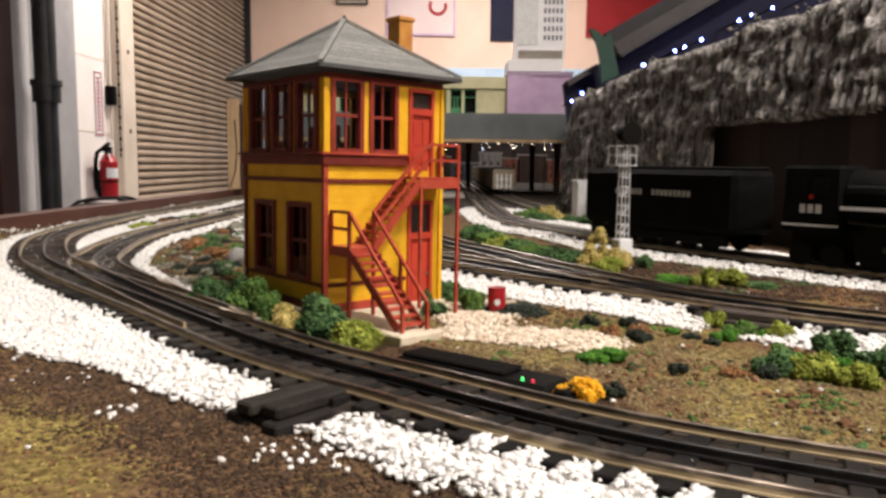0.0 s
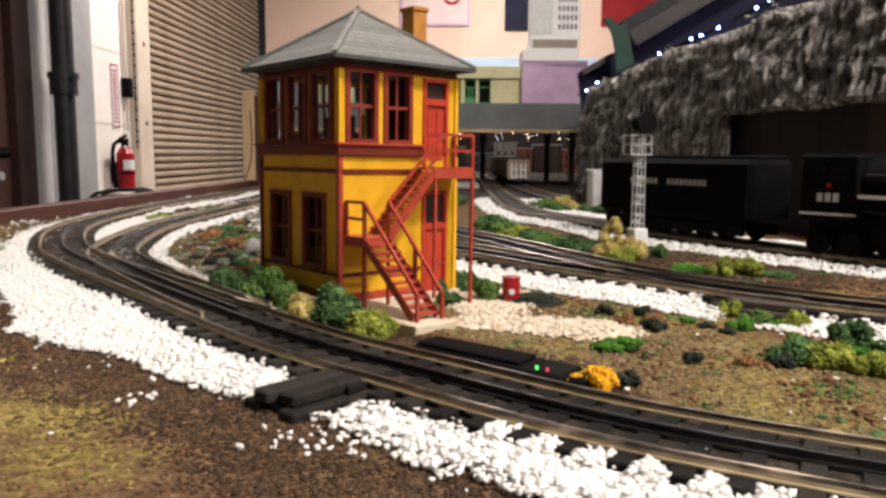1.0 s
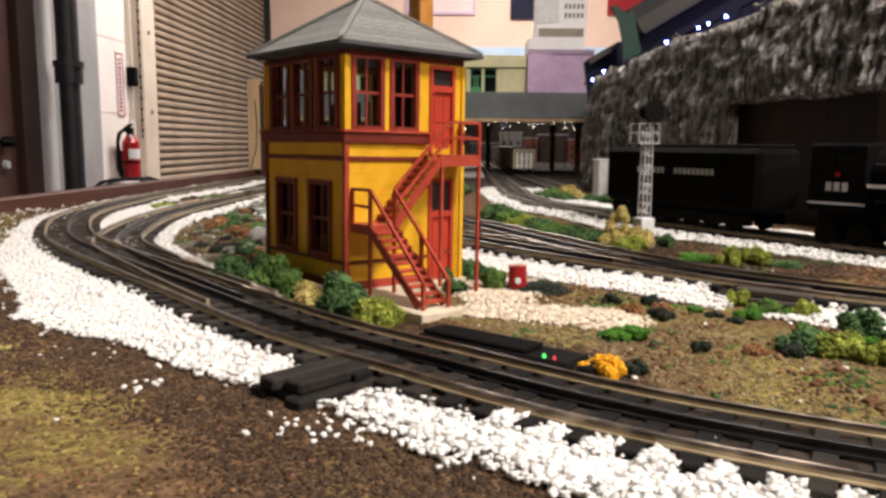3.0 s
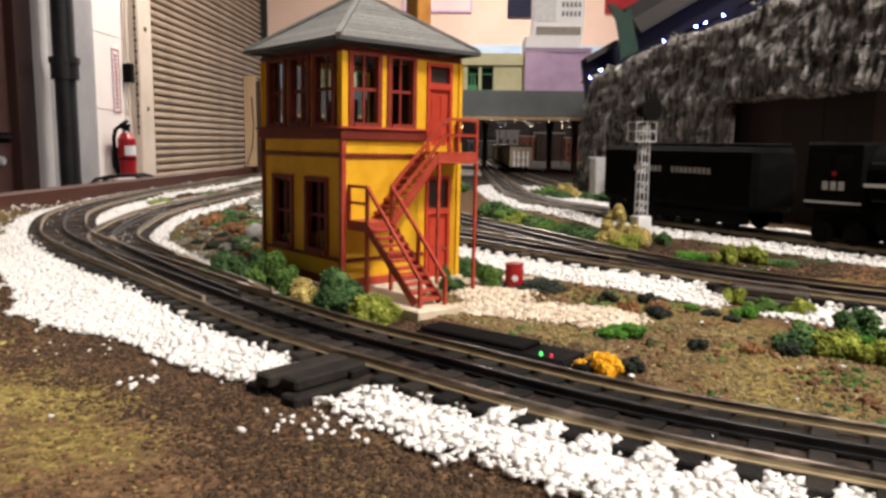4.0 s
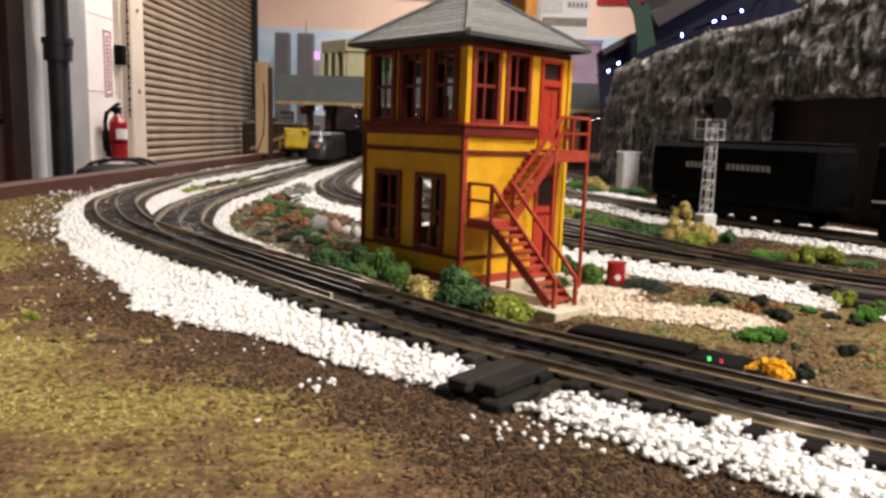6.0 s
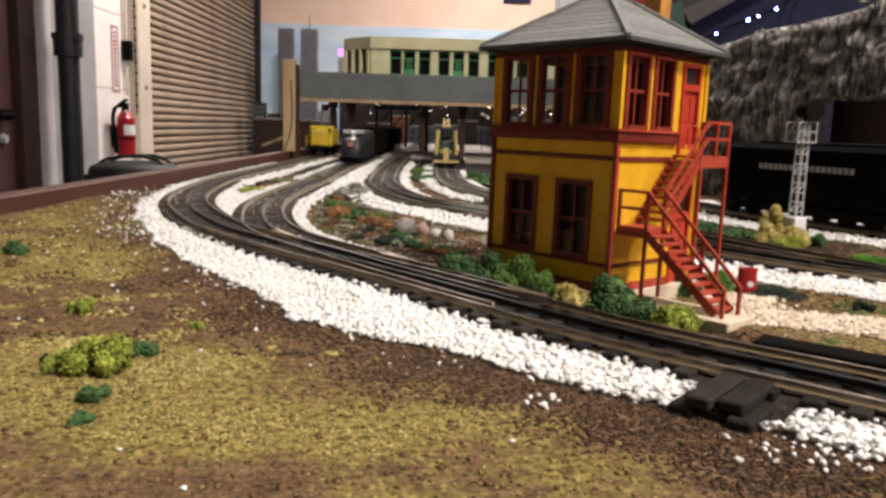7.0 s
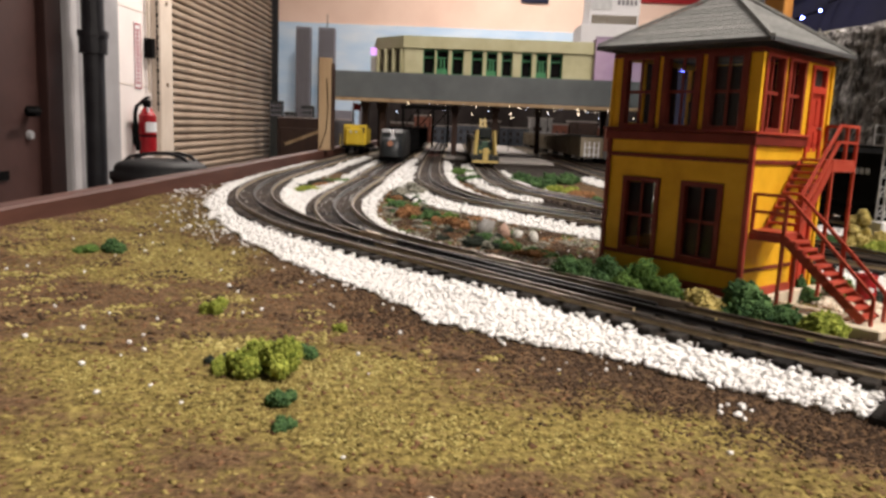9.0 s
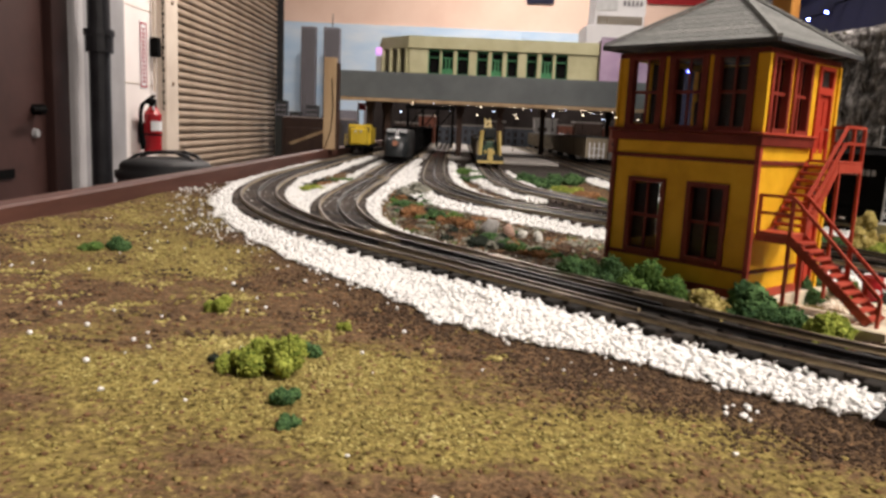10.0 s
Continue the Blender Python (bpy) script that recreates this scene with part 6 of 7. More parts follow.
# yellow engine on the outer track
s0 = near(TRACK_A, 1.86)
eng = thing("yellow_locomotive", "bright yellow hood locomotive with black underframe", "locomotive", on_track(TRACK_A, s0, 0.22))
bm = fresh()
box(bm, -0.1, 0.085, -0.019, 0.019, 0.02, 0.058, 0.003)
part("hood", bm, M_ENGYEL, eng)
bm = fresh()
box(bm, 0.03, 0.062, -0.026, 0.026, 0.02, 0.066, 0.002)
part("cab", bm, M_ENGYEL, eng)
bm = fresh()
for y in (-0.0165, 0.0165):
    box(bm, 0.0622, 0.0628, y - 0.006, y + 0.006, 0.048, 0.06)
part("cab_window", bm, M_DARKIN, eng)
bm = fresh()
box(bm, -0.108, 0.108, -0.027, 0.027, 0.013, 0.0195, 0.001)
part("footplate", bm, M_BLACK, eng)
bm = fresh()
for y in (-0.026, -0.012, 0.012, 0.026):
    box(bm, 0.1065, 0.1078, y - 0.0006, y + 0.0006, 0.0196, 0.042)
for z in (0.031, 0.042):
    box(bm, 0.1065, 0.1078, -0.026, 0.026, z, z + 0.0012)
part("front_railing", bm, M_ENGYEL, eng)
for y in (-0.006, 0.006):
    bm = fresh()
    cyl(bm, (0.085, y, 0.0505), (0.088, y, 0.0505), 0.0026, seg=12)
    part("headlight", bm, M_SILVER, eng)
wheelset(eng, [-0.085, -0.06, 0.06, 0.085], 0.0075, 0.0165)

# rail crane on the middle track
s0 = near(TRACK_D, 1.52)
cr = thing("rail_crane", "yellow and dark green rail crane with a raised jib", "crane", on_track(TRACK_D, s0, 0.16))
bm = fresh()
box(bm, -0.075, 0.075, -0.024, 0.024, 0.012, 0.019, 0.001)
box(bm, 0.0755, 0.080, -0.025, 0.025, 0.006, 0.022, 0.001)
part("chassis", bm, M_DKGREY, cr)
bm = fresh()
box(bm, -0.05, 0.04, -0.017, 0.017, 0.0195, 0.046, 0.002)
part("crane_house", bm, M_ENGGREEN, cr)
for y in (-0.0185, 0.0185):
    bm = fresh()
    beam(bm, (0.05, y, 0.02), (0.046, y * 0.85, 0.066), 0.004, 0.007)
    part("side_post", bm, M_CRANE, cr)
bm = fresh()
for y in (-0.009, 0.009):
    beam(bm, (0.045, y, 0.025), (-0.14, y * 0.5, 0.088), 0.003, 0.005)
for k in range(7):
    f = k / 7
    beam(bm, (0.045 - 0.185 * f, -0.009 * (1 - 0.5 * f), 0.025 + 0.063 * f), (0.045 - 0.185 * (f + 0.14), 0.009 * (1 - 0.5 * f), 0.025 + 0.063 * (f + 0.14)), 0.002, 0.003)
part("jib", bm, M_CRANE, cr)
bm = fresh()
box(bm, 0.0805, 0.084, -0.005, 0.005, 0.012, 0.034, 0.001)
box(bm, 0.0805, 0.083, -0.024, 0.024, 0.007, 0.0115, 0.0008)
part("front_bumper", bm, M_CRANE, cr)
bm = fresh()
for y in (-0.011, 0.011):
    cyl(bm, (0.041, y, 0.043), (0.044, y, 0.043), 0.0045, seg=12)
part("lamp", bm, M_DKGREY, cr)
bm = fresh()
box(bm, -0.04, 0.02, -0.012, 0.012, 0.0505, 0.072, 0.003)
part("boiler_house", bm, M_DKGREY, cr)
wheelset(cr, [-0.06, -0.04, 0.04, 0.06], 0.0075, 0.0165)
for k in range(3):
    boxcar("flat_car", "weathered tan work car behind the crane", TRACK_D, s0 + 0.20 + k * 0.225, 0.215, 0.044, 0.05, M_TAN, "work cars", False)

# ---------------------------------------------------------------- bushes


def bush(x, y, rx, h, colour, seed, label=None, flat=1.0):
    """Torn foam clump: a few uneven lobes, each a rough core grown over with crumbs."""
    rng = np.random.default_rng(seed)
    far = smoothstep(0.5, 1.0, y)
    z0 = land(x, y)
    k = int(max(5, min(16, rx / 0.0008)))
    ang, rad = rng.uniform(0, 6.283, k), np.sqrt(rng.uniform(0.02, 1, k)) * 0.80
    lr = rng.uniform(0.26, 0.44, k) * (1.15 - 0.30 * rad)
    high = h * (1 - 0.75 * rad ** 2) * rng.uniform(0.25, 0.75, k)
    lobe = np.stack([np.cos(ang) * rad * rx, np.sin(ang) * rad * rx * flat, high], 1)
    n = int(max(80, min(2600, 2400 * rx / 0.011)) * (1 - 0.6 * far))
    which = rng.choice(k, n, p=lr ** 2 / np.sum(lr ** 2))
    d = rng.normal(size=(n, 3))
    d /= np.linalg.norm(d, axis=1)[:, None]
    tear = np.array([noise.noise((v[0] * 2.2 + seed, v[1] * 2.2, v[2] * 2.2 + w)) for v, w in zip(d, which)])
    r = lr[which] * (0.88 + 0.36 * tear + rng.uniform(-0.10, 0.20, n))
    cs = lobe[which] + d * r[:, None] * np.array([rx, rx * flat, min(h, rx * 1.1)])
    keep = cs[:, 2] > -0.0005
    cs, n = cs[keep], int(keep.sum())
    size = (0.00038 + 0.00024 * min(1.5, rx / 0.012)) * (1 + 0.9 * far)
    here = np.array([x, y, z0])
    cores = lumps(lobe + here, lr * rx * 0.80, min(1.0, h / rx), 0.20, seed + 3, "core", 0.2)
    cores[0][:, 2] = np.maximum(cores[0][:, 2], z0 - 0.0008)
    ob = new("bush", joined("bush", [cores, lumps(cs + here, size * rng.uniform(0.5, 1.7, n), 0.85, 0.4, seed + 9, "crumb")], LEAF[colour]))
    return tagged(ob, label or f"{colour} foam bush on the scenery board", "bush", "scenery bushes")


BUSHES = [(-0.123, 0.408, 0.0138, 0.0235, "deep green"), (-0.109, 0.395, 0.0118, 0.0195, "deep green"), (-0.0965, 0.3785, 0.0125, 0.0215, "mid green"), (-0.085, 0.366, 0.0105, 0.0185, "mid green"), (-0.0725, 0.3525, 0.0098, 0.0165, "yellow"), (-0.0785, 0.343, 0.0078, 0.006, "yellow"),
          (-0.0595, 0.343, 0.0122, 0.0205, "deep green"), (-0.049, 0.3285, 0.0108, 0.0185, "deep green"), (-0.0365, 0.314, 0.0110, 0.0135, "lime"), (-0.009, 0.398, 0.0085, 0.0135, "deep green"), (0.0132, 0.409, 0.0076, 0.0138, "mid green"), (0., 0.433, 0.012, 0.012, "deep green"),
          (0.045, 0.252, 0.0076, 0.0082, "amber"), (0.0562, 0.252, 0.0042, 0.0074, "black"), (0.0633, 0.3033, 0.0095, 0.0045, "bright green"), (0.0869, 0.2831, 0.0042, 0.0053, "black"), (0.131, 0.374, 0.0058, 0.011, "lime"), (0.137, 0.352, 0.0089, 0.007, "mid green"),
          (0.153, 0.35, 0.0062, 0.01, "lime"), (0.1243, 0.288, 0.010, 0.0085, "deep green"), (0.136, 0.279, 0.010, 0.0095, "lime"), (0.1583, 0.3083, 0.0095, 0.015, "deep green"), (0.147, 0.27, 0.0085, 0.0075, "lime"), (0.118, 0.28, 0.006, 0.006, "black"),
          (0.168, 0.286, 0.01, 0.013, "deep green"), (0.184, 0.278, 0.011, 0.0085, "lime"), (0.1703, 0.5058, 0.009, 0.012, "lime"), (0.1871, 0.5083, 0.011, 0.0145, "lime"), (0.1541, 0.5185, 0.0137, 0.005, "bright green"), (0.205, 0.5, 0.012, 0.004, "deep green"),
          (0.1165, 0.587, 0.0100, 0.044, "yellow"), (0.128, 0.577, 0.0115, 0.022, "yellow"), (0.108, 0.578, 0.011, 0.022, "yellow"), (0.119, 0.568, 0.012, 0.011, "lime"), (0.1514, 0.5875, 0.0075, 0.0133, "deep green"), (0.07, 0.372, 0.005, 0.005, "black"),
          (0.088, 0.366, 0.005, 0.005, "black"), (0.04, 0.405, 0.018, 0.003, "black"), (-0.224, 0.69, 0.0133, 0.0090, "orange"), (-0.206, 0.668, 0.0097, 0.0079, "deep green"), (-0.186, 0.618, 0.0122, 0.0081, "orange"), (-0.163, 0.56, 0.0081, 0.0053, "deep green"),
          (-0.126, 0.505, 0.0081, 0.0033, "deep green"), (-0.168, 0.525, 0.0117, 0.0063, "black"), (-0.24, 0.76, 0.0113, 0.0066, "deep green"), (-0.236, 0.9, 0.0208, 0.0125, "grey"), (-0.15, 0.52, 0.0064, 0.0046, "deep green"), (-0.35, 0.88, 0.0156, 0.0075, "lime"),
          (-0.342, 0.96, 0.0182, 0.006, "orange"), (-0.335, 1.02, 0.0208, 0.0075, "mid green"), (-0.356, 0.99, 0.0182, 0.0053, "black"), (-0.372, 0.94, 0.0156, 0.0038, "black"), (-0.06, 1.1, 0.0286, 0.0105, "deep green"), (-0.045, 1.02, 0.026, 0.0105, "lime"),
          (-0.08, 1.18, 0.0286, 0.0135, "deep green"), (-0.03, 0.95, 0.0234, 0.009, "orange"), (-0.165, 1.18, 0.026, 0.009, "deep green"), (-0.175, 1.32, 0.0286, 0.0105, "mid green"), (-0.02, 1.2, 0.0286, 0.015, "deep green"), (0.104, 0.615, 0.0169, 0.0088, "deep green"),
          (0.092, 0.64, 0.0182, 0.01, "deep green"), (0.078, 0.665, 0.0182, 0.01, "mid green"), (0.066, 0.69, 0.0182, 0.0125, "deep green"), (0.054, 0.72, 0.0182, 0.0125, "lime"), (0.042, 0.76, 0.0182, 0.0125, "mid green"), (0.03, 0.8, 0.0208, 0.015, "deep green"),
          (0.17, 1.05, 0.0182, 0.0105, "deep green"), (0.192, 1.05, 0.0182, 0.0105, "deep green"), (0.14, 1.09, 0.0234, 0.0195, "yellow"), (0.128, 1.06, 0.0234, 0.012, "deep green"), (0.116, 1.1, 0.0234, 0.0165, "mid green"), (-0.285, 0.328, 0.0055, 0.0069, "lime"),
          (-0.2435, 0.25, 0.0104, 0.0150, "lime"), (-0.256, 0.252, 0.006, 0.0085, "lime"), (-0.263, 0.2575, 0.0046, 0.005, "black"), (-0.237, 0.269, 0.0055, 0.005, "deep green"), (-0.251, 0.282, 0.0036, 0.0025, "black"), (-0.2335, 0.2235, 0.0050, 0.0044, "deep green"),
          (-0.2305, 0.2065, 0.0036, 0.0030, "deep green"), (-0.385, 0.455, 0.0078, 0.0075, "deep green"), (-0.398, 0.452, 0.0078, 0.005, "mid green"), (-0.229, 0.305, 0.0029, 0.0037, "lime"), (0.006, 0.198, 0.0052, 0.0037, "lime")]
for k, row in enumerate(BUSHES):
    bush(*row, seed=100 + k)



def boulder(x, y, w, h, mat, label, seed):
    """A broken piece of stone, set upright in the turf."""
    co, idx = lumps(np.array([(x, y, land(x, y) + h * 0.42)]), [w * 0.6], h / w, 0.30, seed, "stone", 0.25)
    ob = new("boulder", joined("boulder", [(co, idx)], mat))
    return tagged(ob, label, "stone", "stones behind the tower")


M_PINKSTONE = material("pink_stone", [(0.34, 0.22, 0.17), (0.48, 0.33, 0.26)], 120, 0.9, bump=0.5)
M_GREYSTONE = material("grey_stone", [(0.14, 0.135, 0.125), (0.34, 0.33, 0.31)], 150, 0.9, bump=0.6)
M_PALESTONE = material("pale_stone", [(0.40, 0.39, 0.34), (0.62, 0.61, 0.56)], 150, 0.9, bump=0.5)
boulder(-0.163, 0.588, 0.011, 0.0125, M_GREYSTONE, "upright grey broken stone in the turf", 5)
boulder(-0.148, 0.585, 0.0075, 0.0085, M_PINKSTONE, "small pinkish broken stone in the turf", 6)
boulder(-0.139, 0.575, 0.0085, 0.0072, M_PALESTONE, "small cream broken stone in the turf", 7)
boulder(-0.129, 0.560, 0.0085, 0.0085, M_PALESTONE, "small pale grey broken stone in the turf", 8)

# small clumps strewn between the curves
rc = random.Random(17)
MIDLINES = [([(-0.125, 0.49), (-0.165, 0.56), (-0.200, 0.65), (-0.232, 0.76), (-0.245, 0.90)], 0.026, 70, ("orange", "deep green", "grey", "black", "black", "orange", "grey", "mid green", "deep green")),
            ([(-0.02, 0.90), (-0.045, 1.0), (-0.06, 1.15), (-0.06, 1.4)], 0.022, 26, ("deep green", "deep green", "mid green", "black", "orange")),
            ([(0.11, 0.60), (0.07, 0.68), (0.04, 0.77), (0.02, 0.87)], 0.010, 22, ("deep green", "mid green", "black", "lime")),
            ([(0.10, 0.27), (0.15, 0.31), (0.21, 0.29), (0.09, 0.36), (0.14, 0.34)], 0.035, 16, ("mid green", "bright green", "orange", "black"))]
for line, spread_by, count, colours in MIDLINES:
    for k in range(count):
        f = rc.uniform(0, len(line) - 1.001)
        a, b = line[int(f)], line[int(f) + 1]
        x, y = a[0] + (b[0] - a[0]) * (f % 1) + rc.gauss(0, spread_by * 0.5), a[1] + (b[1] - a[1]) * (f % 1) + rc.gauss(0, spread_by * 0.3)
        r = rc.uniform(0.003, 0.0068)
        bush(x, y, r, r * rc.uniform(0.5, 1.0), rc.choice(colours), 400 + k + int(1000 * spread_by), None, rc.uniform(0.8, 1.3))

# ---------------------------------------------------------------- tracks
GAUGE = 0.0325
TIE_STEP = 0.0128


def rail_mesh(name, path, off, tops, parent, mats, head=0.0016, foot=0.0024):
    """A rail swept along the track, with a foot, web and head."""
    line = beside(path, off)
    ts = tangents(line)
    prof = [(-foot / 2, 0), (-foot / 2, 0.0004), (-0.0007, 0.0006), (-0.0007, 0.0016), (-head / 2, 0.0018), (-head / 2, 0.0027), (-head / 4, 0.0029), (head / 4, 0.0029), (head / 2, 0.0027), (head / 2, 0.0018), (0.0007, 0.0016), (0.0007, 0.0006), (foot / 2, 0.0004), (foot / 2, 0)]
    bm = fresh()
    rows_ = []
    for p, t, z in zip(line, ts, tops):
        side = Vector((-t.y, t.x, 0))
        rows_.append([bm.verts.new(p + side * a + Vector((0, 0, z + b))) for a, b in prof])
    k = len(prof)
    for a, b in zip(rows_, rows_[1:]):
        for j in range(k):
            f = bm.faces.new((a[j], a[(j + 1) % k], b[(j + 1) % k], b[j]))
            f.material_index = 1 if 3 <= j <= 9 else 0
    bm.faces.new(rows_[0]), bm.faces.new(rows_[-1])
    return part(name, bm, mats, parent)


bm = fresh()
box(bm, -0.0029, 0.0029, -0.0246, 0.0246, -0.0038, 0, 0.0004)
TIE_ME = finish(bm, "tie", M_TIE)
# browner far ties: dust, and grazing sheen painted into the colour
M_TIESHEEN = material("dusty_sheen_tie", [(0.018, 0.013, 0.010), (0.040, 0.029, 0.022), (0.075, 0.056, 0.043)], 120, 0.7, bump=0.35, random_ob=0.45, spec=0.22)
TIE_SHEEN = TIE_ME.copy()
TIE_SHEEN.materials[0] = M_TIESHEEN


def lay(path, label, y_end, tie_from=0.0):
    tr = thing("railway_track", label, "railway track")
    keep = [p for p in path if p.y <= y_end]
    tops = [land(p.x, p.y) + 0.0066 for p in keep]
    tops = [sum(tops[max(0, i - 12):i + 13]) / len(tops[max(0, i - 12):i + 13]) for i in range(len(tops))]
    rail_mesh("rail", keep, GAUGE / 2, tops, tr, [M_RAIL, M_RAILTOP])
    rail_mesh("rail", keep, -GAUGE / 2, tops, tr, [M_RAIL, M_RAILTOP])
    r = rail_mesh("centre_rail", keep, 0, tops, tr, [M_DARKRAIL, M_DARKRAIL], 0.0016, 0.003)
    r["label"] = "blackened centre rail"
    ts = tangents(keep)
    gone, nxt = 0.0, 0.004 + tie_from
    rr = random.Random(len(keep))
    for i in range(1, len(keep)):
        d = (keep[i] - keep[i - 1]).length
        while gone + d >= nxt:
            p = keep[i - 1].lerp(keep[i], (nxt - gone) / d)
            shared("tie", TIE_SHEEN if rr.random() < 0.9 * smoothstep(0.38, 0.70, p.y) else TIE_ME, tr, Matrix.Translation((p.x, p.y, tops[i])) @ Matrix.Rotation(math.atan2(ts[i].y, ts[i].x) + rr.uniform(-0.02, 0.02), 4, "Z"))
            nxt += TIE_STEP
        gone += d
    # dark bed under the ties
    bm = fresh()
    rows_ = []
    for p, t, z in zip(keep, ts, tops):
        side = Vector((-t.y, t.x, 0))
        rows_.append([bm.verts.new(p + side * a + Vector((0, 0, z - d + 0.0006 * noise.noise((p.x * 300, p.y * 300, a * 900))))) for a, d in ((-0.034, 0.0085), (-0.025, 0.0034), (-0.013, 0.0011), (0, 0.0009), (0.013, 0.0011), (0.025, 0.0034), (0.034, 0.0085))])
    for a, b in zip(rows_, rows_[1:]):
        for j in range(6):
            bm.faces.new((a[j], a[j + 1], b[j + 1], b[j]))
    part("track_bed", bm, M_BED, tr)
    return tr


lay(TRACK_A, "three-rail model track on black ties, curving along the board's edge", 3.4)
lay(TRACK_B, "three-rail model track branching off the outer curve", 3.4, 0.165)
lay(TRACK_C, "three-rail model track curving behind the signal tower", 3.4)
lay(TRACK_D, "three-rail model track joining the middle curve", 3.4, 0.07)
lay(TRACK_E, "three-rail model track running through the mountain cutting", 3.4)
lay(TRACK_F, "straight three-rail model track in the yard", 3.4)


def frog(path, y, off, length):
    s = near(path, y)
    p, t = along(path, s)
    side = Vector((-t.y, t.x, 0))
    q = p + side * off
    f = thing("switch_frog", "bright worn metal frog of the track switch", "switch frog", Matrix.Translation((q.x, q.y, land(q.x, q.y) + 0.0085)) @ Matrix.Rotation(math.atan2(t.y, t.x), 4, "Z"))
    bm = fresh()
    for sy in (-1, 1):
        beam(bm, (-length / 2, 0, 0), (length / 2, sy * 0.0026, 0), 0.0016, 0.003)
    part("wing", bm, M_FROG, f)
    bm = fresh()
    box(bm, -length / 2, length / 2, -0.006, 0.006, -0.0082, -0.0035)
    part("plate", bm, M_BLACK, f)


frog(TRACK_A, 0.335, -0.0165, 0.030)
frog(TRACK_B, 0.425, -0.0165, 0.028)
frog(TRACK_A, 0.50, -0.0165, 0.026)

# ---------------------------------------------------------------- chippings


def strip(path, y0, y1, o0, o1, seed, thick=1.0, skip=(), ragged=0.010, between=False, wide=None):
    """Centres of loose stones beside a track between two signed offsets."""
    rng = np.random.default_rng(seed)
    ts = tangents(path)
    cs, sz = [], []
    gone = 0.0
    for i in range(1, len(path) - 1):
        p, t = path[i], ts[i]
        gone += (path[i] - path[i - 1]).length
        if not (y0 <= p.y <= y1 and p.x < 0.42):
            continue
        if wide:
            o1 = float(np.interp(p.y, *wide))
        step = (path[i + 1] - path[i - 1]).length / 2
        far = smoothstep(0.45, 1.2, p.y)
        size = 0.00098 * (1 + 1.6 * far)
        n = int(step * abs(o1 - o0) / (size * size * 3.1) * 2.0 * thick + rng.uniform())
        for _ in range(n):
            f = rng.uniform(0, 1)
            a = rng.uniform(-0.55, 0.55) * step
            if between and abs((gone + a - 0.004 + TIE_STEP / 2) % TIE_STEP - TIE_STEP / 2) < 0.0028:
                continue
            x, y = p.x + t.x * a, p.y + t.y * a
            edge = ragged * (noise.noise((x * 28, y * 28, seed)) + 0.5 * noise.noise((x * 110, y * 110, seed + 5)))
            o = o0 + (o1 - o0 + math.copysign(edge, o1 - o0)) * f
            if rng.uniform() < 0.012:
                o += math.copysign(rng.uniform(0, 0.010), o1 - o0)
            qx, qy = x - t.y * o, y + t.x * o
            if any((qx - sx) ** 2 + (qy - sy) ** 2 < r * r for sx, sy, r in skip):
                continue
            lift = 0.0026 * (1 - smoothstep(0.026, 0.050, abs(o))) + 0.0016
            height = rng.uniform(0.0060, 0.0068) if abs(o) < 0.015 else rng.uniform(0.0034, 0.0054) if between else lift * rng.uniform(0.35, 1.0) + size * 0.3
            cs.append((qx, qy, land(qx, qy) + height))
            sz.append(size * rng.uniform(0.5, 1.5))
    return cs, sz


def spread(name, label, strips, mat=M_STONE, seed=1):
    cs, sz = [], []
    for a, b in strips:
        cs += a
        sz += b
    tagged(new(name, pebbles(name, np.array(cs), sz, mat, 0.60, 0.42, seed, "chip")), label, "gravel", kind="stuff")


def fines(path, y0, y1, o0, o1, skip=(), wide=None):
    """Crushed white fines lying under the loose stones."""
    ts = tangents(path)
    rows_, bm = [], fresh()
    for p, t in zip(path, ts):
        if not (y0 <= p.y <= y1 and p.x < 0.42):
            continue
        end = (float(np.interp(p.y, *wide)) if wide else o1) - 0.005
        row = []
        for k in range(9):
            o = o0 + (end - o0) * k / 8
            x, y = p.x - t.y * o, p.y + t.x * o
            lift = 0.0030 * (1 - smoothstep(0.026, 0.050, abs(o))) + 0.0010
            sunk = any((x - sx) ** 2 + (y - sy) ** 2 < (r + 0.003) ** 2 for sx, sy, r in skip)
            row.append(bm.verts.new((x, y, land(x, y) - 0.002 if sunk or k == 8 else land(x, y) + lift + 0.0007 * noise.noise((x * 400, y * 400, 2)))))
        rows_.append(row)
    for a, b in zip(rows_, rows_[1:]):
        for j in range(8):
            bm.faces.new((a[j], a[j + 1], b[j + 1], b[j]))
    tagged(new("white_fines", finish(bm, "white_fines", M_STONE)), "crushed white fines under the loose chippings", "gravel", kind="stuff")


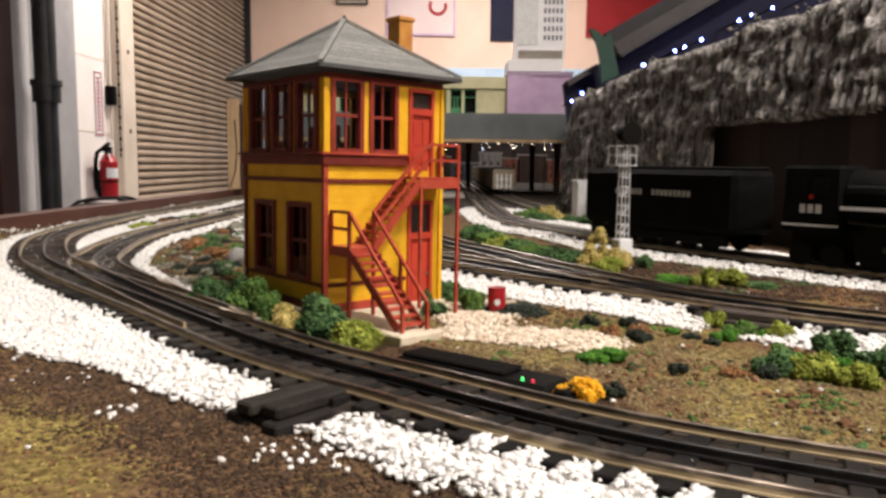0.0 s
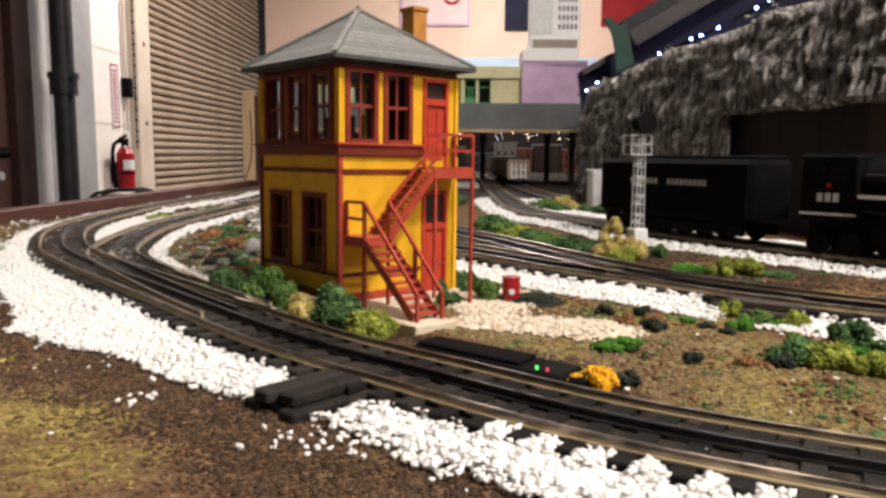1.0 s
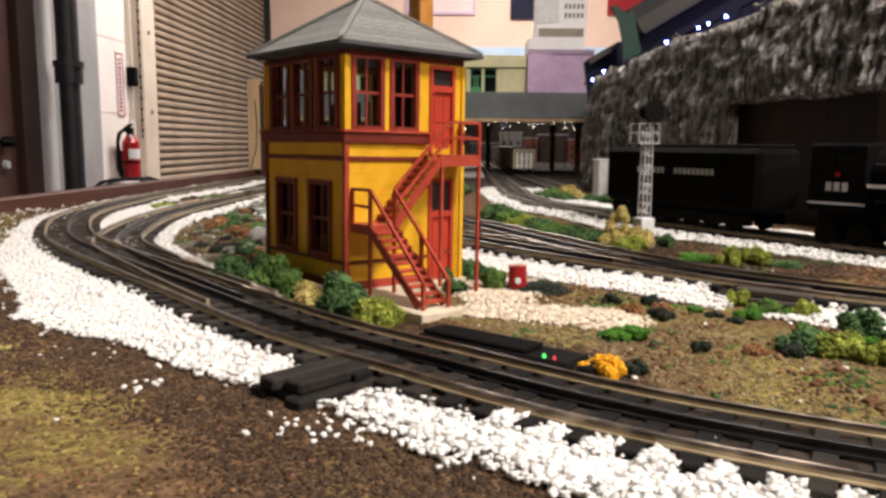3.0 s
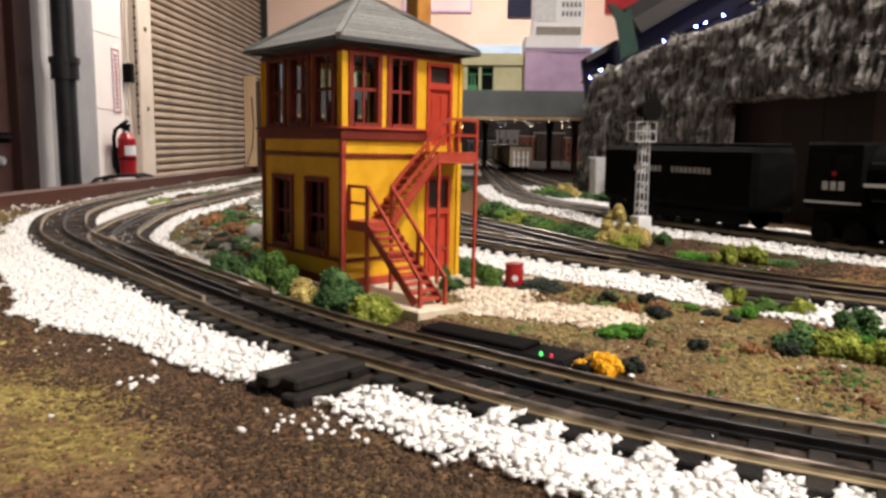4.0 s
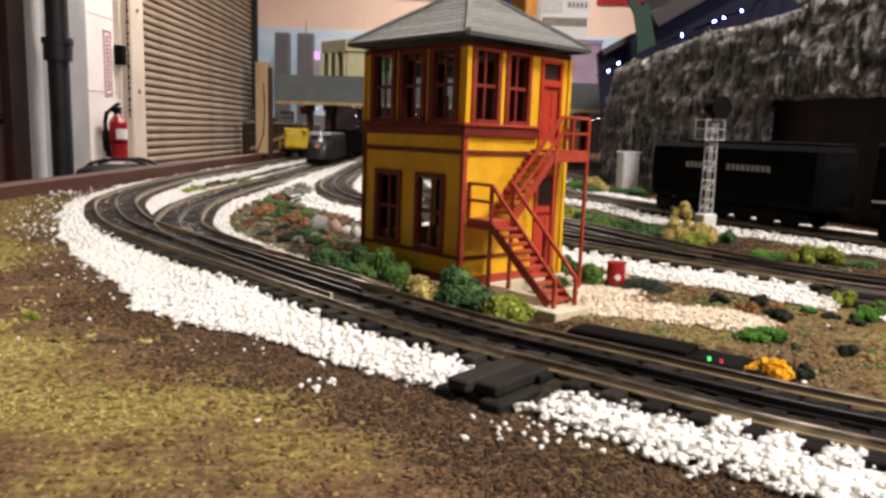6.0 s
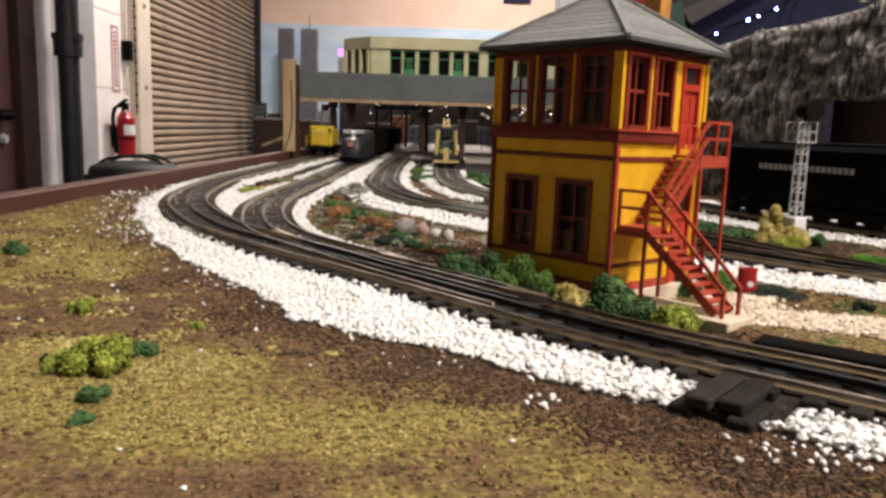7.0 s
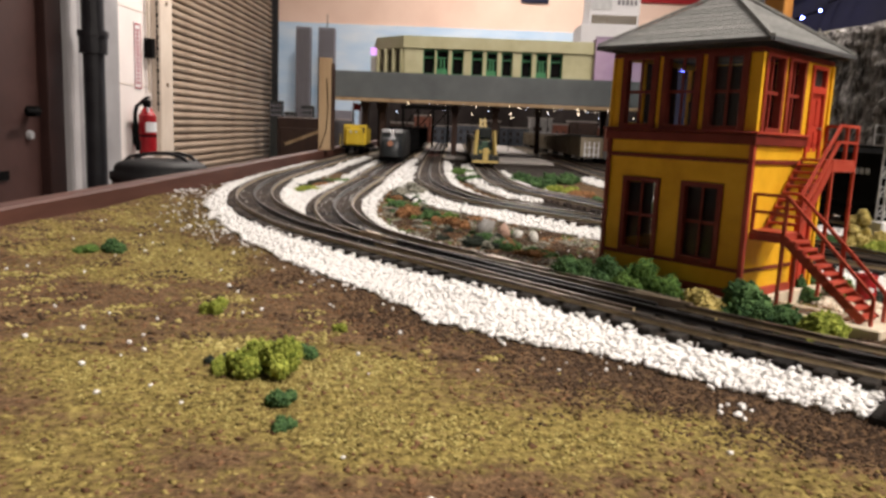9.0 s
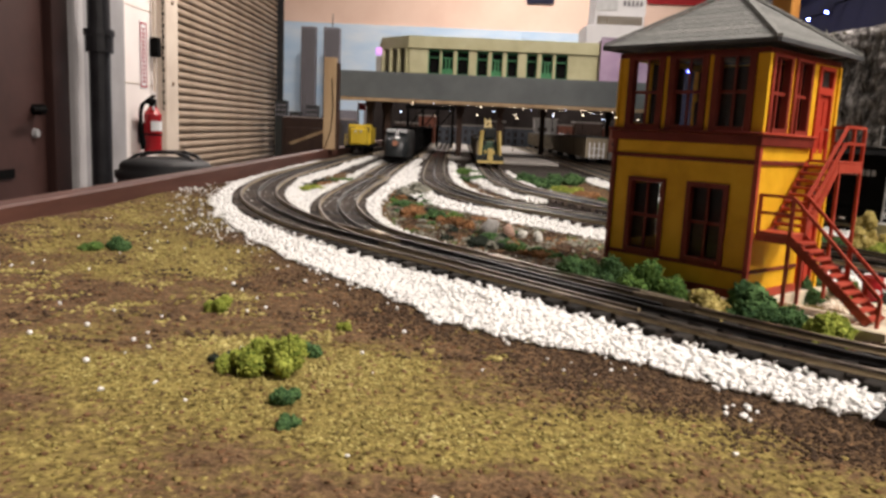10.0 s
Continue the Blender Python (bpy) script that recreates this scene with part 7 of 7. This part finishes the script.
PILE = [(-0.043, 0.230, 0.016), (-0.053, 0.222, 0.013), (-0.034, 0.238, 0.012), (-0.038, 0.248, 0.010)]
spread("white_ballast", "loose white stone chippings along the outer track", [strip(TRACK_A, 0.08, 0.60, 0.0248, 0.056, 21, skip=PILE, ragged=0.010, wide=((0.19, 0.24, 0.29, 0.315, 0.345, 0.37, 0.41, 0.46, 0.54, 0.60), (0.045, 0.040, 0.049, 0.050, 0.066, 0.071, 0.061, 0.057, 0.045, 0.041))), strip(TRACK_A, 0.60, 1.5, 0.0250, 0.040, 20), *[(cs, [0.7 * v for v in sz]) for cs, sz in (strip(TRACK_A, 0.30, 0.52, 0.048, 0.074, 35, thick=0.012, ragged=0.02), strip(TRACK_A, 0.52, 0.95, 0.038, 0.072, 36, thick=0.030, ragged=0.025))], strip(TRACK_A, 0.08, 0.215, 0.0180, 0.0275, 22, skip=PILE, thick=2.1, ragged=0.001, between=True), strip(TRACK_A, 0.215, 0.60, 0.0215, 0.0270, 25, skip=PILE, thick=0.35, ragged=0.001, between=True)], seed=2)
spread("white_ballast", "loose white stone chippings between the diverging tracks", [strip(TRACK_B, 0.50, 1.80, 0.023, 0.040, 23, ragged=0.006), strip(TRACK_A, 0.62, 1.78, -0.023, -0.038, 24, ragged=0.006), strip(TRACK_B, 0.345, 1.74, -0.0225, -0.034, 26, ragged=0.008), strip(TRACK_B, 0.62, 1.0, 0.024, 0.052, 27, ragged=0.004)], seed=3)
GAP = [(0.150, 0.384, 0.021), (0.166, 0.374, 0.012), (0.134, 0.388, 0.012), (0.140, 0.362, 0.015), (0.128, 0.360, 0.009)]
spread("white_ballast", "loose white stone chippings before the middle tracks", [strip(TRACK_C, 0.14, 1.4, 0.0225, 0.052, 28, skip=GAP), strip(TRACK_C, 0.14, 0.7, 0.0205, 0.0245, 34, skip=GAP, ragged=0.001, between=True), strip(TRACK_C, 0.80, 1.70, -0.023, -0.034, 29, ragged=0.006), strip(TRACK_D, 0.85, 1.60, 0.023, 0.038, 30, ragged=0.006), strip(TRACK_D, 0.9, 1.4, -0.023, -0.033, 31, ragged=0.006)], seed=4)
spread("white_ballast", "loose white stone chippings along the cutting track", [strip(TRACK_E, 0.2, 1.3, 0.0215, 0.046, 32, ragged=0.010, thick=0.8), strip(TRACK_E, 0.2, 1.3, -0.0225, -0.085, 33, ragged=0.014, thick=0.6)], seed=5)

DUST = [strip(TRACK_A, 0.45, 0.95, -0.0145, 0.0145, 51, thick=0.016, ragged=0.001), strip(TRACK_A, 0.10, 0.40, -0.0145, 0.0145, 54, thick=0.0012, ragged=0.001), strip(TRACK_B, 0.50, 0.95, -0.0145, 0.0145, 52, thick=0.07, ragged=0.001), strip(TRACK_C, 0.40, 0.9, -0.0145, 0.0145, 53, thick=0.003, ragged=0.001)]
spread("white_ballast", "white dust and chips lying between the rails", [(cs, [0.33 * v for v in sz]) for cs, sz in DUST], seed=6)
fines(TRACK_A, 0.08, 0.60, 0.0265, 0.050, PILE, ((0.19, 0.24, 0.29, 0.315, 0.345, 0.37, 0.41, 0.46, 0.54, 0.60), (0.045, 0.040, 0.049, 0.050, 0.066, 0.071, 0.061, 0.057, 0.045, 0.041)))
fines(TRACK_A, 0.60, 1.5, 0.0265, 0.040)
fines(TRACK_C, 0.14, 1.4, 0.0265, 0.050, GAP)
rng = np.random.default_rng(44)
cs, sz = [], []
pad = [Vector((0.012, 0.350, 0)), Vector((0.030, 0.345, 0)), Vector((0.046, 0.340, 0)), Vector((0.058, 0.334, 0)), Vector((0.015, 0.385, 0)), Vector((0.020, 0.418, 0))]
for _ in range(5200):
    c = pad[int(rng.integers(len(pad)))]
    a, r = rng.uniform(0, 6.283), 0.019 * math.sqrt(rng.uniform()) * (1 + 0.2 * rng.normal())
    x, y = c.x + r * math.cos(a), c.y + r * math.sin(a) * 0.9
    cs.append((x, y, land(x, y) + 0.0008 + 0.0022 * rng.uniform() * max(0, 1 - r / 0.02)))
    sz.append(0.0010 * rng.uniform(0.6, 1.4))
tagged(new("cream_gravel", pebbles("cream_gravel", np.array(cs), sz, M_CREAM, 0.65, 0.34, 8, "chip")), "cream gravel forecourt beside the tower's stairs", "gravel", kind="stuff")
# strays on the turf
cs, sz = [], []
for _ in range(260):
    x, y = rng.uniform(-0.46, 0.26), rng.uniform(0.12, 0.66)
    cs.append((x, y, land(x, y) + 0.0008))
    sz.append(0.0007 * rng.uniform(0.5, 1.5))
for sx, sy, r, n in ((-0.036, 0.198, 0.010, 45), (-0.100, 0.232, 0.006, 9), (-0.44, 0.80, 0.04, 160), (-0.325, 0.255, 0.03, 7)):
    for _ in range(n):
        x, y = rng.normal(sx, r), rng.normal(sy, r * 0.7)
        if x > -0.462:
            cs.append((x, y, land(x, y) + 0.0008))
            sz.append(0.0008 * rng.uniform(0.5, 1.4))
tagged(new("stray_chippings", pebbles("stray_chippings", np.array(cs), sz, M_STONE, 0.75, 0.3, 9)), "stray white chippings scattered over the turf", "gravel", kind="stuff")

# ---------------------------------------------------------------- ground turf


def track_side(path, y_most):
    """Signed distance to a track's left side, for arrays of places."""
    keep = [k for k in range(len(path)) if path[k].y < y_most]
    ts = tangents(path)
    px_, py_ = np.array([path[k].x for k in keep]), np.array([path[k].y for k in keep])
    tx, ty = np.array([ts[k].x for k in keep]), np.array([ts[k].y for k in keep])

    def side(x, y):
        out = np.empty(len(x))
        for a in range(0, len(x), 4000):
            xs_, ys_ = x[a:a + 4000, None], y[a:a + 4000, None]
            i = np.argmin((xs_ - px_) ** 2 + (ys_ - py_) ** 2, axis=1)
            out[a:a + 4000] = (x[a:a + 4000] - px_[i]) * -ty[i] + (y[a:a + 4000] - py_[i]) * tx[i]
        return out
    return side


side_a, side_c = track_side(TRACK_A, 1.3), track_side(TRACK_C, 1.3)


def turf(name, label, n, area, mat, seed, size, chance, shape_of="crumb"):
    """Scatter turf: crumbs strewn over an area, thicker where chance(x, y, a, c) is high; a and c are the distances beside the two curves."""
    rng = np.random.default_rng(seed)
    x = rng.uniform(area[0], area[1], n)
    y = area[2] + (area[3] - area[2]) * rng.uniform(size=n) ** 1.4
    luck, a, c = rng.uniform(size=n), side_a(x, y), side_c(x, y)
    cs = [(u, v, land(u, v) + size * w) for u, v, l_, s_, q_, w in zip(x, y, luck, a, c, rng.uniform(-0.2, 0.35, n)) if l_ < chance(u, v, s_, q_)]
    sz = size * rng.uniform(0.5, 1.5, len(cs))
    tagged(new(name, pebbles(name, np.array(cs), sz, mat, 0.5, 0.4, seed, shape_of)), label, "turf", kind="stuff")


def olive_patch(x, y, a, c):
    return smoothstep(0.046, 0.090, a) * (0.06 + 0.94 * smoothstep(0.15, 0.85, turf_cover(x, y)))


def straw_patch(x, y, a, c):
    return smoothstep(0.060, 0.100, a) * smoothstep(0.65, 1.30, turf_cover(x, y))


def loam_patch(x, y, a, c):
    rough = 0.03 * noise.noise((x * 16, y * 16, 31.0)) + 0.015 * noise.noise((x * 60, y * 60, 32.0))
    if a < 0:
        return 1.0 if -0.056 + rough < a < -0.030 and x < 0.06 else 0.0
    wide = 0.022 * (1 - smoothstep(0.32, 0.50, y))
    return smoothstep(0.036, 0.044, a) * (1 - smoothstep(0.052 + wide, 0.088 + wide, a + rough))


def inside(x, a, c):
    return a < (-0.056 if x < 0.06 else -0.034) and c > 0.052


def rust_patch(x, y, a, c):
    return (0.45 + 0.45 * smoothstep(0.27, 0.33, y)) * smoothstep(-0.05, 0.40, noise.noise((x * 22, y * 22, 8.0)) + 0.5 * noise.noise((x * 70, y * 70, 9.0))) if inside(x, a, c) else 0.0


def grass_patch(x, y, a, c):
    return smoothstep(-0.55, 0.05, noise.noise((x * 16, y * 16, 12.0)) + 0.4 * noise.noise((x * 60, y * 60, 13.0))) if inside(x, a, c) else 0.0


def green_patch(x, y, a, c):
    return smoothstep(0.22, 0.50, noise.noise((x * 34, y * 34, 15.0)) + 0.4 * noise.noise((x * 90, y * 90, 16.0))) if inside(x, a, c) else 0.0


turf("olive_turf", "dry olive scatter turf in patches on the brown board", 60000, (-0.467, 0.10, 0.06, 0.95), M_TURF, 61, 0.00075, olive_patch)
turf("olive_turf", "bright olive scatter turf in patches on the brown board", 110000, (-0.45, -0.03, 0.12, 0.66), M_STRAW, 71, 0.00062, straw_patch)
turf("loam_turf", "dark loam crumbs along the chippings' edge", 120000, (-0.467, 0.14, 0.06, 0.95), M_LOAM, 62, 0.00075, loam_patch)
turf("brown_turf", "brown soil crumbs strewn over the outer board", 60000, (-0.467, 0.06, 0.06, 0.80), M_INNER, 74, 0.00085, lambda x, y, a, c: 0.45 * smoothstep(0.060, 0.090, a) * (1 - 0.6 * smoothstep(0.3, 0.9, turf_cover(x, y))))
AFAR = (-0.465, -0.15, 0.27, 0.85)
turf("olive_turf", "coarse olive tufts towards the board's far edge", 26000, AFAR, M_STRAW, 76, 0.0011, lambda x, y, a, c: smoothstep(0.070, 0.10, a) * smoothstep(0.05, 0.40, noise.noise((x * 44, y * 44, 35.0)) + 0.5 * noise.noise((x * 120, y * 120, 36.0))))
turf("loam_turf", "dark loam crumbs towards the board's far edge", 20000, AFAR, M_LOAM, 77, 0.0011, lambda x, y, a, c: smoothstep(0.060, 0.09, a) * smoothstep(0.10, 0.45, noise.noise((x * 50, y * 50, 38.0)) + 0.5 * noise.noise((x * 130, y * 130, 39.0))))
turf("loam_turf", "dark loam crumbs before the timber stack", 50000, (-0.22, 0.06, 0.15, 0.40), M_LOAM, 73, 0.0006, loam_patch)
INSIDE = (-0.26, 0.27, 0.17, 0.85)
turf("rust_turf", "rusty brown clods of scatter turf inside the curve", 60000, INSIDE, M_INNER, 63, 0.0012, rust_patch)
turf("rust_turf", "large rust-brown clods strewn inside the curve", 9000, INSIDE, M_INNER, 67, 0.0021, lambda x, y, a, c: smoothstep(0.18, 0.45, noise.noise((x * 30, y * 30, 24.0)) + 0.4 * noise.noise((x * 90, y * 90, 25.0)) + 0.25 * smoothstep(0.29, 0.33, y) - 0.1) if inside(x, a, c) else 0.0)
turf("green_turf", "dull green clods strewn inside the curve", 6000, INSIDE, LEAF["deep green"], 68, 0.0017, lambda x, y, a, c: smoothstep(0.25, 0.50, noise.noise((x * 26, y * 26, 27.0)) + 0.4 * noise.noise((x * 80, y * 80, 28.0))) if inside(x, a, c) else 0.0)
turf("straw_turf", "dry straw-coloured scatter turf inside the curve", 150000, INSIDE, M_HAY, 64, 0.00065, grass_patch)
turf("green_turf", "small green turf flecks inside the curve", 50000, INSIDE, LEAF["mid green"], 65, 0.0011, green_patch)
turf("charcoal_turf", "charcoal turf crumbs inside the curve", 12000, INSIDE, LEAF["black"], 66, 0.0011, lambda x, y, a, c: 0.9 * smoothstep(0.35, 0.6, noise.noise((x * 38, y * 38, 19.0)) + 0.3 * noise.noise((x * 90, y * 90, 3.0))) if inside(x, a, c) else 0.0)


# mixed turf between the middle track and the cutting track
E_CURVE = [([p.x for p in reversed(t)], [p.y for p in reversed(t)]) for t in ([p for p in TRACK_E if p.y < 0.95],)][0]


def before_cutting(low, high, scale, z):
    def chance(x, y, a, c):
        if not (np.interp(x, *MID_CURVE) + 0.036 < y < np.interp(x, *E_CURVE) - 0.052):
            return 0.0
        return smoothstep(low, high, noise.noise((x * scale, y * scale, z)) + 0.4 * noise.noise((x * scale * 3, y * scale * 3, z + 1)))
    return chance


BEYOND = (0.06, 0.40, 0.36, 0.76)
turf("loam_turf", "dark loam crumbs before the mountain cutting", 60000, BEYOND, M_LOAM, 91, 0.0011, before_cutting(-0.40, 0.0, 20, 71.0))
turf("rust_turf", "rusty brown clods before the mountain cutting", 16000, BEYOND, M_INNER, 92, 0.0016, before_cutting(0.05, 0.35, 30, 74.0))
turf("green_turf", "dull green turf clods before the mountain cutting", 16000, BEYOND, LEAF["deep green"], 93, 0.0016, before_cutting(0.20, 0.42, 26, 77.0))

# mixed clumps on the ground behind the tower, between the two curves
XB = ([p.y for p in TRACK_B], [p.x for p in TRACK_B])
XC = ([p.y for p in TRACK_C], [p.x for p in TRACK_C])


def between_curves(low, high, scale, z):
    def chance(x, y, a, c):
        if not (np.interp(y, *XB) + 0.044 < x < np.interp(y, *XC) - 0.060):
            return 0.0
        return smoothstep(low, high, noise.noise((x * scale, y * scale, z)) + 0.4 * noise.noise((x * scale * 3, y * scale * 3, z + 1)))
    return chance


BEHIND = (-0.27, -0.04, 0.44, 0.98)
turf("grey_turf", "dull grey-green turf crumbs behind the tower", 45000, BEHIND, LEAF["grey"], 81, 0.0013, between_curves(-0.05, 0.25, 26, 51.0))
turf("loam_turf", "dark loam crumbs behind the tower", 60000, BEHIND, M_LOAM, 82, 0.0013, between_curves(-0.35, 0.05, 20, 54.0))
turf("rust_turf", "rust-coloured turf clods behind the tower", 26000, BEHIND, LEAF["orange"], 83, 0.0014, between_curves(0.22, 0.42, 30, 57.0))
turf("green_turf", "mid green turf clods behind the tower", 26000, BEHIND, LEAF["mid green"], 84, 0.0014, between_curves(0.22, 0.42, 34, 61.0))
